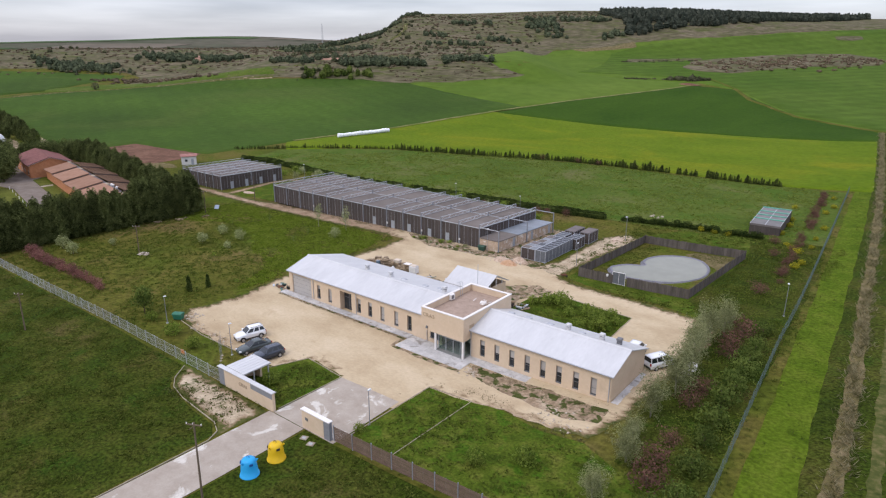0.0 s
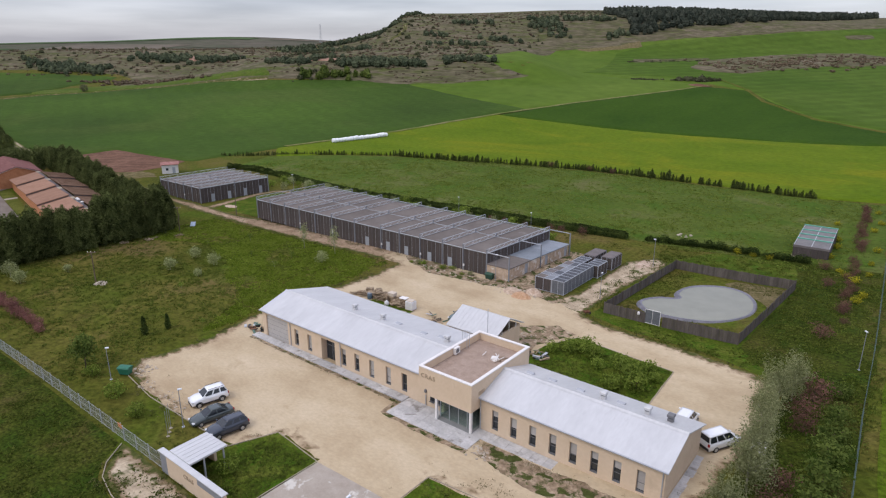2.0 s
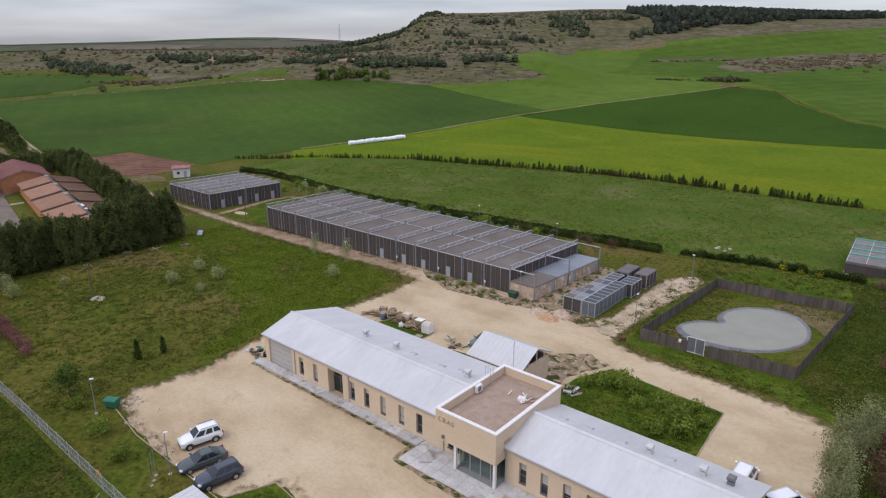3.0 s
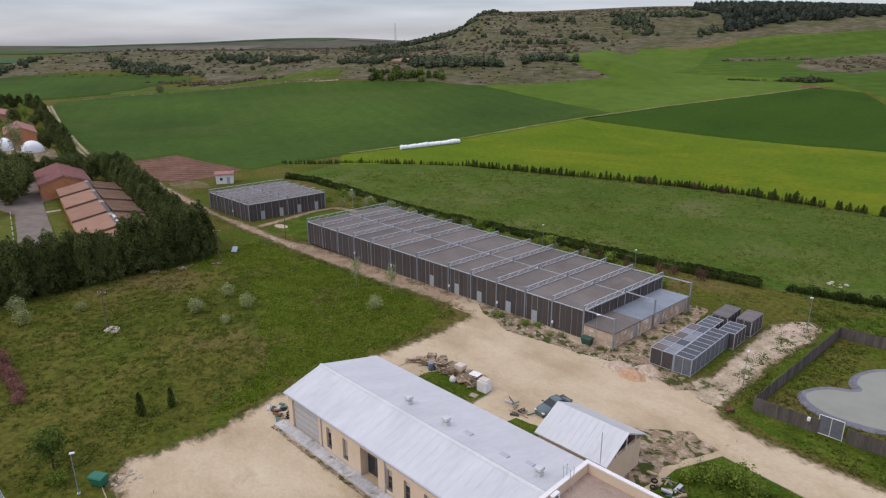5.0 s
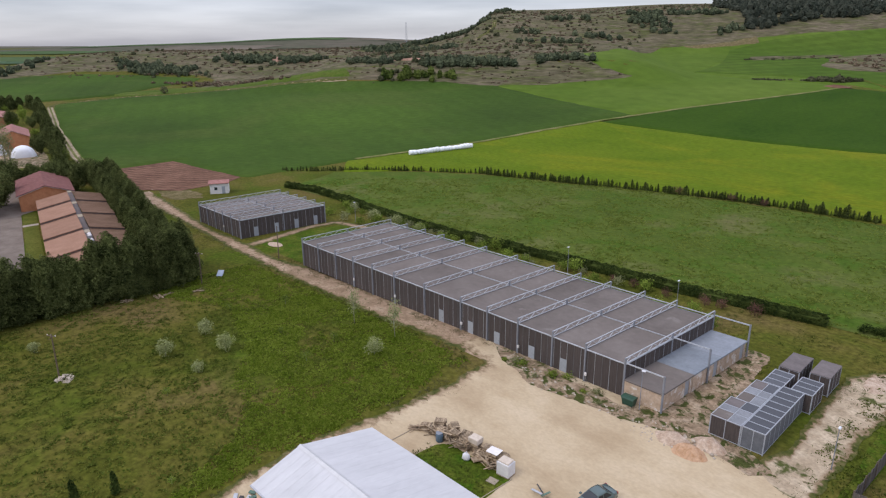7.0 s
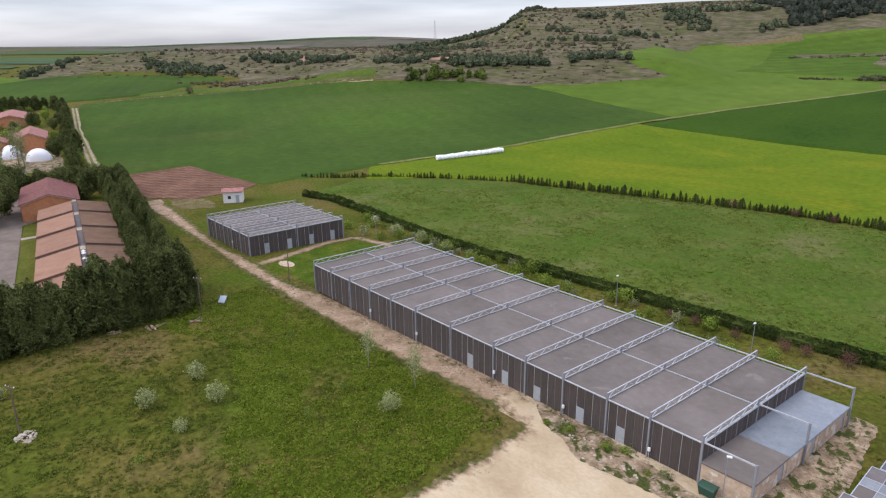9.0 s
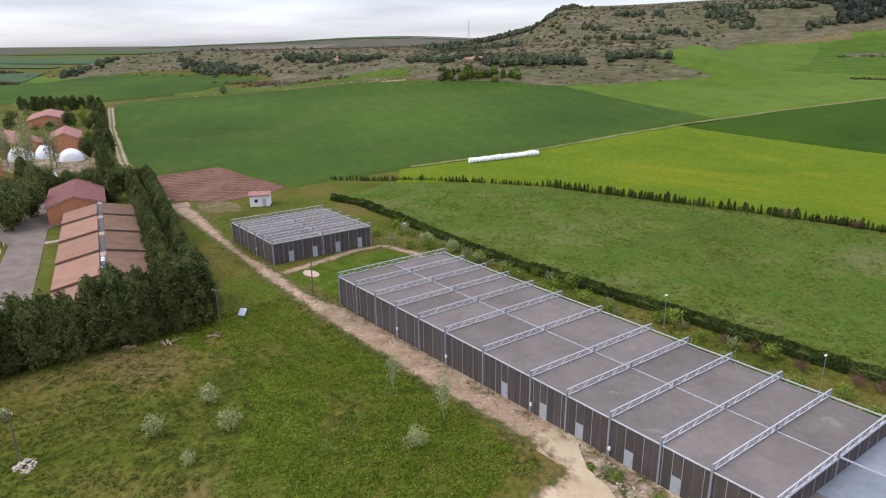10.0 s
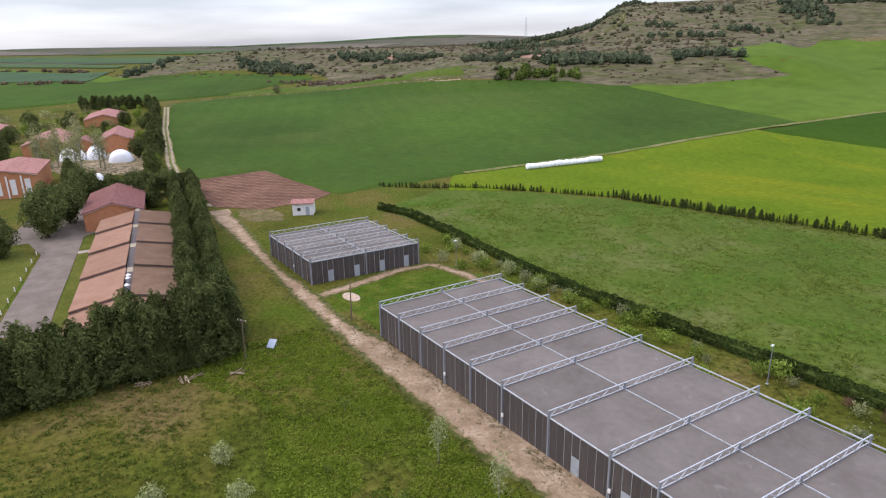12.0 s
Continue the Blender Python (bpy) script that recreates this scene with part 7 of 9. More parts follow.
for (ua, va), (ub, vb), n in (((-640, 560), (-500, 574), 26), ((-820, 735), (-600, 700), 16)):
    for _ in range(n):
        t = wood.random()
        k = 1.0 + va / 900
        spots.append((*uv_xy(ua + (ub - ua) * t + wood.gauss(0, 4), va + (vb - va) * t + wood.gauss(0, 3)), wood.uniform(1.2, 2.6) * k, wood.uniform(1.6, 3.0) * k))
blob_trees("dry_scrub", spots, DRY_SCRUB, "low brown thorn scrub scattered over the hill", "shrubs", False, 6, 0.4)

spots = []
for ax, ay, bx, by, n, depth in ((-398, 369, -344, 407, 84, 8), (-690, 357, -590, 405, 120, 16), (-706, 272, -656, 306, 46, 12), (-483, 364, -429, 361, 24, 7), (-672, 730, -700, 820, 30, 10), (-463, 378, -430, 398, 14, 14), (-780, 168, -862, 232, 40, 14),
                                 (-756, 275, -640, 312, 46, 16), (-336, 428, -316, 446, 34, 8), (-604, 484, -514, 517, 70, 9), (-645, 505, -600, 562, 54, 6), (-600, 562, -568, 628, 74, 7), (-500, 596, -468, 606, 12, 7), (-446, 616, -400, 630, 14, 8),
                                 (-424, 722, -374, 684, 62, 18), (-440, 716, -396, 744, 26, 9), (-392, 748, -352, 770, 26, 9), (-334, 702, -324, 734, 14, 8), (-420, 690, -402, 700, 14, 6), (-500, 652, -455, 684, 16, 8), (-470, 560, -420, 590, 16, 14)):
    for _ in range(n):
        t = wood.random()
        s = wood.uniform(0.7, 1.15)
        spots.append((ax + (bx - ax) * t + wood.gauss(0, depth * 0.4), ay + (by - ay) * t + wood.gauss(0, depth * 0.4), 5.6 * s, 2.9 * s))
blob_trees("hill_pines", spots, PINE, "dark pines in belts across the dry hill", "trees", False)
spots = [(-406 + 44 * t + wood.gauss(0, 4), 340 + 30 * t + wood.gauss(0, 3), wood.uniform(4, 6.5), wood.uniform(2, 3.2)) for t in [wood.random() for _ in range(30)]]
blob_trees("field_edge_bushes", spots, LEAFY, "leafy green bushes at the field's upper edge", "bushes", False)
spots = [(-217 + 30 * t + wood.gauss(0, 1), 506 + 16 * t + wood.gauss(0, 1), wood.uniform(0.8, 1.6), wood.uniform(1.2, 1.8)) for t in [wood.random() for _ in range(26)]]
spots += [(-187 + 28 * t + wood.gauss(0, 2), 522 + 17 * t + wood.gauss(0, 2.5), wood.uniform(2.0, 4.0), wood.uniform(1.8, 3.0)) for t in [wood.random() for _ in range(40)]]
spots += [(-266 + 52 * t + wood.gauss(0, 2), 617 + 55 * t + wood.gauss(0, 2), wood.uniform(0.8, 2.0), wood.uniform(1.4, 2.2)) for t in [wood.random() for _ in range(36)]]
bank_spots = []
while len(bank_spots) < 330:
    t, k = wood.random(), wood.gauss(0, 0.4)
    bank_spots.append((-186 + 106 * t + 38 * k, 618 + 182 * t - 36 * k, wood.uniform(0.9, 2.0), wood.uniform(1.1, 2.2)))
blob_trees("bank_scrub", bank_spots, DRY_SCRUB, "brown thorny scrub covering the bank", "shrubs", False, 10, 1.2)
blob_trees("field_hedge", spots, SCRUB_OAK, "dark hedge between upland fields", "hedge", False)
plant("lone_tree", "single small dark tree by the hill track", "tree", None, round_tree(150, SCRUB_OAK, 5, 2.4, 0.3, 300, 0.4, 0.4), -524, 229, 1.2, 0)

# rough tufts over the meadow
def blades(shape, rng, x, y, z, reach, n):
    """A tuft: splayed thin blades from one root."""
    for _ in range(n):
        a = rng.uniform(0, 6.28)
        c, k, w = math.cos(a), math.sin(a), rng.uniform(0.02, 0.05)
        r0, r1 = reach * rng.uniform(0, 0.6), reach * rng.uniform(0.7, 1.5)
        px, py = x + c * r0, y + k * r0
        shape.add([(px - k * w, py + c * w, z - 0.02), (px + k * w, py - c * w, z - 0.02), (x + c * r1, y + k * r1, z + reach * rng.uniform(0.25, 0.8))], [(0, 1, 2)])


tuft_rng = random.Random(77)
s = Shape()
count = 0
while count < 24000:
    x, y = tuft_rng.uniform(-150, -5), tuft_rng.uniform(10, 212)
    near_v = -0.633 * x + 0.774 * y
    if (-92 < x < -21 and 43 < y < 104 and not (x > -44 and y < 53)) or (-141.5 < x < -66 and 98 < y < 125) or (-58 < x < -43 and y < 50) or (-62.5 < x < -54 and 100 < y < 123) or (-49 < x < -27 and 101 < y < 130):
        continue
    d = noise.noise(Vector((x * 0.13, y * 0.13, 4.0))) + 0.6 * noise.noise(Vector((x * 0.5, y * 0.5, 1.0)))
    if d < tuft_rng.uniform(-0.3, 0.7):
        continue
    count += 1
    z = level(x, y)
    big = tuft_rng.random() < 0.12
    blades(s, tuft_rng, x, y, z, tuft_rng.uniform(0.35, 0.6) if big else tuft_rng.uniform(0.10, 0.34), 16 if big else 7)
for x0, x1, y0, y1, n in ((-62, -55.2, 39.2, 48.2, 900), (-49, -33.5, 77, 88.5, 1800), (-48, -29.5, 102.3, 106, 500), (-47.5, -43, 106, 128, 600), (-36, -28, 123.5, 128.5, 300), (-82, -72.8, 76.5, 81.6, 300)):
    for _ in range(n):
        x, y = tuft_rng.uniform(x0, x1), tuft_rng.uniform(y0, y1)
        blades(s, tuft_rng, x, y, level(x, y) + 0.08, tuft_rng.uniform(0.10, 0.30), 7)
tuft_mesh = bpy.data.meshes.new("grass_tufts")
tuft_mesh.from_pydata(s.v, [], s.f)
tuft_mesh.materials.append(TUFT)
tagged(new("grass_tufts", tuft_mesh), "uneven darker grass tufts over the meadow", "grass", kind="stuff")

# leafy weed clumps darkening the grass
def clumps(name, label, x0, x1, y0, y1, count, seed, keep, low, high, leaf=0.13, material=None):
    rng_ = random.Random(seed)
    sh = Shape()
    done = 0
    while done < count:
        x, y = rng_.uniform(x0, x1), rng_.uniform(y0, y1)
        if not keep(x, y) or noise.noise(Vector((x * 0.11, y * 0.11, seed))) + 0.9 * noise.noise(Vector((x * 0.4, y * 0.4, 2.0))) < rng_.uniform(-0.7, 0.6):
            continue
        done += 1
        r = rng_.uniform(low, high)
        z = level(x, y) + 0.03
        long_, turn_ = rng_.uniform(1.0, 2.2), rng_.uniform(0, 3.14)
        for _ in range(int(6 + 16 * r)):
            a, d = rng_.uniform(0, 6.28), math.sqrt(rng_.random())
            px, py = d * r * math.cos(a) * long_, d * r * math.sin(a)
            at = Vector((x + px * math.cos(turn_) - py * math.sin(turn_), y + px * math.sin(turn_) + py * math.cos(turn_), z + 0.36 * r * (1 - d * d) * rng_.uniform(0.4, 1.1)))
            leaf_mass(sh, rng_, 1, lambda g: (at, Vector((0.6 * math.cos(a), 0.6 * math.sin(a), 1.0))), leaf)
    me = bpy.data.meshes.new(name)
    me.from_pydata(sh.v, [], sh.f)
    me.materials.append(material or WEED_GREEN)
    tagged(new(name, me), label, "weeds", kind="stuff")


clumps("meadow_weeds", "low dark green weed clumps scattered over the meadow", -150, -89, 40, 99, 4200, 5, lambda x, y: x < -92 or 45 > y, 0.15, 0.6)
clumps("paddock_weeds", "low green weed clumps scattered over the paddock", -205, -22, 141, 208, 9500, 8, lambda x, y: y < 150 + 0.9 * (x + 216) or x > -165, 0.2, 0.6, 0.2, PADDOCK_LEAF)
clumps("garden_weeds", "low green weed clumps in the rough lawns and verge", -48, -10, 20, 53, 1100, 11, lambda x, y: x > -44 and (y < 37.5 or y > 40), 0.25, 0.7)
clumps("outer_weeds", "low green weed clumps in the meadow outside the fence", -150, -58, 5, 37, 2600, 13, lambda x, y: True, 0.25, 0.8)
clumps("side_weeds", "rank green weed clumps in the grass beside the lane", -27, -12, 55, 146, 1100, 17, lambda x, y: x > -20.5 or y > 97, 0.3, 0.9)

clumps("green_weeds", "fresh green weed clumps in the meadow beside the path", -150, -91, 50, 97.5, 6500, 23, lambda x, y: 97.5 - y < 17 + 13 * noise.noise(Vector((x * 0.05, y * 0.05, 6.0))) + 16 * ramp(x, -118, -95), 0.2, 0.6, 0.15, FRESH_LEAF)
clumps("pen_weeds", "rank green weeds outside the pen fence", -53, -19, 96, 147, 900, 29, lambda x, y: not (-49.2 < x < -27.0 and 101 < y < 129.5) and not (x < -44 and y < 101), 0.25, 0.7)
clumps("wall_weeds", "dark green weeds along the foot of the gate wall", -66, -56, 36.5, 43, 130, 19, lambda x, y: abs(y - 39.6) < 1.6, 0.25, 0.6)

# dry reeds leaning along the verge
s = Shape()
for _ in range(13000):
    y = 34 + 330 * tuft_rng.random() ** 2.0
    x = -4.4 - 0.066 * (y - 99) - 0.00006 * max(0.0, y - 99) ** 2 + 0.5 * noise.noise(Vector((y * 0.12, 0, 0))) + tuft_rng.gauss(0, 0.62)
    if noise.noise(Vector((y * 0.25, x * 0.5, 2.0))) < tuft_rng.uniform(-0.5, 0.3):
        continue
    z = level(x, y) + 0.4
    h, lean = tuft_rng.uniform(0.3, 1.0), tuft_rng.uniform(0.3, 1.0)
    w, out = tuft_rng.uniform(0.03, 0.08), tuft_rng.choice((-0.7, 0.7))
    s.add([(x - w, y, z), (x + w, y, z), (x + out * lean, y - 0.8 * lean, z + h)], [(0, 1, 2)])
reed_mesh = bpy.data.meshes.new("dry_reeds")
reed_mesh.from_pydata(s.v, [], s.f)
reed_mesh.materials.append(DRY_REED)
tagged(new("dry_reeds", reed_mesh), "dry straw-coloured reeds leaning along the verge", "reeds", kind="stuff")

# weeds creeping over the edges of the gravel and paths
s = Shape()
borders = [[(-90.5, 66), (-88.5, 56), (-90, 48.5), (-87, 45.5), (-80, 44.6), (-64, 44.6)], [(-44.6, 48.8), (-44.3, 53), (-41, 55.6), (-34.3, 55.7), (-29, 54.4), (-24, 55), (-22, 61)], [(-20.5, 86), (-26, 94.2), (-33, 95.7), (-45.7, 96.7), (-56, 101.6), (-63.5, 103), (-72, 102.4), (-90, 103)],
           [(-84, 61.75), (-56, 61.75)], [(-44, 61.0), (-25, 61.0)], [(-54, 84), (-47, 92)], [(-93, 98.6), (-127, 98.4), (-178, 100.2), (-215, 103)], [(-76, 103.3), (-93, 103.4), (-140, 103.4)], [(-93, 103.2), (-140, 103.2)], [(-72, 102.6), (-62, 101)], [(-66, 104), (-65.4, 124)], [(-72.4, 33.8), (-57, 33.6)], [(-66, 37.2), (-57, 36.8)], [(-55.5, 118), (-53, 128)],
           [(-90.5, 70), (-90.2, 92)], [(-22, 62), (-21, 84)], [(-64, 44), (-61, 49)], [(-84, 102.6), (-72, 101.4), (-62, 102.4), (-55, 100.8)], [(-70, 103), (-64, 101.5)], [(-66, 104), (-65.4, 124)], [(-43, 60.2), (-33, 60.2), (-25, 60.8)], [(-54, 84), (-50, 89)], [(-71, 36), (-58, 35)], [(-92, 97), (-88, 90), (-90, 80)]]
for line in borders:
    for a, b in zip(line, line[1:]):
        for _ in range(int(math.dist(a, b) * 16)):
            t = tuft_rng.random()
            wide = 0.22 if a[1] > 60.9 and b[1] < 62 and a[0] < -20 else 0.9
            x, y = a[0] + (b[0] - a[0]) * t + tuft_rng.gauss(0, wide), a[1] + (b[1] - a[1]) * t + tuft_rng.gauss(0, wide)
            if noise.noise(Vector((x * 0.35, y * 0.35, 8.0))) < -0.05 or (-83.7 < x < -25 and 63 < y < 76):
                continue
            z = level(x, y) + 0.02
            blades(s, tuft_rng, x, y, z, tuft_rng.uniform(0.08, 0.26), 6)
weed_mesh = bpy.data.meshes.new("weeds")
weed_mesh.from_pydata(s.v, [], s.f)
weed_mesh.materials.append(WEED)
tagged(new("weeds", weed_mesh), "low dry-green weeds creeping over the gravel edges", "weeds", kind="stuff")


# ---- cars ----
TYRE = plain("black_tyre", (0.022, 0.022, 0.024), 0.85)
RIM = plain("alloy_rim", (0.45, 0.46, 0.48), 0.35, 0.7)
CAR_GLASS = pane_glass("tinted_car_glass", (0.018, 0.022, 0.026), 0.08)
LAMP_CLEAR = plain("headlight_lens", (0.62, 0.64, 0.66), 0.15)
LAMP_RED = plain("tail_light_lens", (0.30, 0.02, 0.02), 0.2)
TRIM = plain("black_car_trim", (0.03, 0.03, 0.032), 0.6)
PLATE = plain("plate_white", (0.6, 0.6, 0.58), 0.5)


def paint(name, colour):
    m = plain(name, colour, 0.25, 0.1, grain=0.02)
    b = m.node_tree.nodes["Principled BSDF"]
    b.inputs["Coat Weight"].default_value, b.inputs["Coat Roughness"].default_value = 0.6, 0.08
    return m


def car(name, label, category, x, y, heading, material, length, width, height, kind):
    """A car, nose towards +x before it is turned: lofted body, cabin with glass, wheels, lamps, mirrors, bumpers."""
    th = thing(name, label, category, (x, y, level(x, y) + 0.04), heading, "parked cars")
    L, W = length / 2, width / 2
    low = 0.22 if kind != "suv" else 0.30
    belt = {"saloon": 0.92, "suv": 1.14, "van": 1.12}[kind]
    nose = {"saloon": 0.72, "suv": 1.0, "van": 0.90}[kind]
    tail = {"saloon": 0.98, "suv": 1.06, "van": 1.12}[kind]
    # stations along the car: position, half width, top height
    stations = [(-L, W * 0.80, tail * 0.80), (-L + 0.12, W * 0.92, tail * 0.97), (-L + 0.7, W, belt + 0.03), (-0.3, W, belt), (L * 0.36, W, belt), (L * 0.62, W * 0.98, (belt + nose) / 2 + 0.05), (L - 0.35, W * 0.92, nose), (L - 0.05, W * 0.78, nose * 0.84), (L, W * 0.68, nose * 0.7)]
    rings = []
    for px, hw, top in stations:
        rings.append([(px, -hw * 0.9, low), (px, -hw, low + 0.15), (px, -hw, top - 0.28), (px, -hw * 0.95, top - 0.08), (px, -hw * 0.80, top), (px, 0, top + 0.025), (px, hw * 0.80, top), (px, hw * 0.95, top - 0.08), (px, hw, top - 0.28), (px, hw, low + 0.15), (px, hw * 0.9, low)])
    part("body", Shape().rings(rings), material, th, smooth=True)
    if kind == "saloon":
        base, roof = (-L + 0.55, L * 0.42), (-L * 0.42, L * 0.06)
    elif kind == "suv":
        base, roof = (-L + 0.10, L * 0.40), (-L + 0.42, L * 0.08)
    else:
        base, roof = (-L + 0.06, L * 0.60), (-L + 0.16, L * 0.28)
    b0, b1, r0, r1 = base[0], base[1], roof[0], roof[1]
    bw, rw, zb, zr = W * 0.90, W * 0.70, belt - 0.01, height - 0.10
    part("cabin", Shape().add([(b0, -bw, zb), (b1, -bw, zb), (b1, bw, zb), (b0, bw, zb), (r0, -rw, zr), (r1, -rw, zr), (r1, rw, zr), (r0, rw, zr)], [(0, 1, 5, 4), (1, 2, 6, 5), (2, 3, 7, 6), (3, 0, 4, 7), (4, 5, 6, 7)]), material, th)
    part("roof", Shape().rings([[(px, -rw * k, zr - 0.02), (px, -rw * k * 0.98, zr + 0.05), (px, -rw * k * 0.6, zr + h), (px, rw * k * 0.6, zr + h), (px, rw * k * 0.98, zr + 0.05), (px, rw * k, zr - 0.02)] for px, k, h in ((r0 - 0.06, 0.97, 0.05), (r0 + 0.25, 1.03, 0.09), ((r0 + r1) / 2, 1.04, 0.10), (r1 - 0.25, 1.03, 0.09), (r1 + 0.05, 0.97, 0.04))]), material, th, smooth=True)

    def pane(name_, quad, inset=0.12, lift=0.012):
        q = [Vector(p) for p in quad]
        mid = sum(q, Vector()) / 4
        n = (q[1] - q[0]).cross(q[3] - q[0]).normalized()
        if n.dot(mid - Vector((0, 0, zb))) < 0:
            n = -n
        out = [p.lerp(mid, inset) + n * lift for p in q]
        back = [p - n * 0.008 for p in out]
        part(name_, Shape().add(out + back, [(0, 1, 2, 3), (7, 6, 5, 4), (0, 4, 5, 1), (1, 5, 6, 2), (2, 6, 7, 3), (3, 7, 4, 0)]), CAR_GLASS, th)

    pane("windscreen", [(b1, -bw, zb), (b1, bw, zb), (r1, rw, zr), (r1, -rw, zr)], 0.10)
    pane("rear_window", [(b0, -bw, zb), (b0, bw, zb), (r0, rw, zr), (r0, -rw, zr)], 0.16)
    splits = (0.0, 0.30, 0.62, 1.0) if kind != "saloon" else (0.08, 0.5, 0.96)
    for side in (-1, 1):
        for a, b in zip(splits, splits[1:]):
            lo_a, lo_b, hi_a, hi_b = b0 + (b1 - b0) * a, b0 + (b1 - b0) * b, r0 + (r1 - r0) * a, r0 + (r1 - r0) * b
            pane("side_window", [(lo_a, side * bw, zb), (lo_b, side * bw, zb), (hi_b, side * rw, zr), (hi_a, side * rw, zr)], 0.19 if kind == "suv" else 0.14)
        part("headlight", Shape().bevel_box(L - 0.28, L - 0.02, side * W * 0.68 - 0.16, side * W * 0.68 + 0.16, nose * 0.72, nose * 0.90, 0.04), LAMP_CLEAR, th)
        part("tail_light", Shape().bevel_box(-L - 0.015, -L + 0.14, side * W * 0.76 - 0.10, side * W * 0.76 + 0.10, tail * 0.66, tail * 0.94, 0.03), LAMP_RED, th)
        part("mirror", Shape().bevel_box(b1 - 0.30, b1 - 0.10, side * (W + 0.10) - 0.09, side * (W + 0.10) + 0.09, belt + 0.02, belt + 0.18, 0.04), material, th)
        part("sill_trim", Shape().box(-L * 0.5, L * 0.5, side * (W + 0.004) - 0.015, side * (W + 0.004) + 0.015, low + 0.02, low + 0.16), TRIM, th)
        if kind == "suv":
            part("roof_rail", Shape().tube((r0 + 0.1, side * rw * 0.92, zr + 0.12), (r1 - 0.1, side * rw * 0.92, zr + 0.12), 0.022), TRIM, th)
        for px in (-L * 0.60, L * 0.62):
            wr = 0.31 if kind == "saloon" else 0.35
            wheel = thing("wheel", "", "", (px, side * (W - 0.10), wr - 0.04))
            wheel.parent = th
            ring = [[((wr * k) * math.cos(a), side * o, (wr * k) * math.sin(a)) for a in [2 * math.pi * i / 16 for i in range(16)]] for o, k in ((-0.10, 0.9), (-0.07, 1.0), (0.08, 1.0), (0.115, 0.93), (0.118, 0.68))]
            part("tyre", Shape().rings(ring), TYRE, wheel, smooth=True)
            if kind == "suv":
                arch = Shape()
                for q in range(8):
                    a0, a1 = math.pi * q / 8, math.pi * (q + 1) / 8
                    arch.beam((px + (wr + 0.06) * math.cos(a0), side * (W + 0.005), wr - 0.04 + (wr + 0.06) * math.sin(a0)), (px + (wr + 0.06) * math.cos(a1), side * (W + 0.005), wr - 0.04 + (wr + 0.06) * math.sin(a1)), 0.05, 0.09)
                part("wheel_arch", arch, TRIM, th)
            part("rim", Shape().tube((0, side * 0.10, 0), (0, side * 0.123, 0), wr * 0.66, 14, wr * 0.58), RIM, wheel)
    part("front_bumper", Shape().bevel_box(L - 0.10, L + 0.02, -W * 0.70, W * 0.70, low + 0.02, nose * 0.58, 0.04), TRIM if kind != "saloon" else material, th)
    part("rear_bumper", Shape().bevel_box(-L - 0.03, -L + 0.10, -W * 0.82, W * 0.82, low + 0.04, tail * 0.50, 0.04), TRIM if kind != "saloon" else material, th)
    part("number_plate", Shape().box(-L - 0.036, -L - 0.031, -0.24, 0.24, tail * 0.55, tail * 0.66), PLATE, th)
    return th


car("white_suv", "white compact off-road car parked on the gravel", "car", -73.5, 48.1, 256, paint("white_car_paint", (0.78, 0.79, 0.80)), 4.3, 1.84, 1.80, "suv")
car("grey_saloon", "dark grey-green saloon car parked on the gravel", "car", -69.9, 46.2, 258, paint("grey_green_car_paint", (0.060, 0.075, 0.075)), 4.7, 1.78, 1.46, "saloon")
car("dark_hatchback", "dark blue-grey estate car parked on the gravel", "car", -66.4, 45.9, 261, paint("blue_grey_car_paint", (0.045, 0.055, 0.075)), 4.35, 1.8, 1.64, "suv")
car("green_saloon", "faded grey-green saloon car parked behind the building", "car", -64.7, 85.7, 260, paint("faded_green_car_paint", (0.085, 0.125, 0.120)), 4.5, 1.74, 1.45, "saloon")
car("white_van", "white small van parked beside the building's end", "van", -24.0, 75.6, 62, paint("white_van_paint", (0.76, 0.77, 0.78)), 4.4, 1.85, 1.85, "van")
car("white_van", "white small van parked behind the building's end", "van", -28.0, 77.2, 90, paint("white_van_paint_two", (0.76, 0.77, 0.78)), 4.4, 1.85, 1.85, "van")


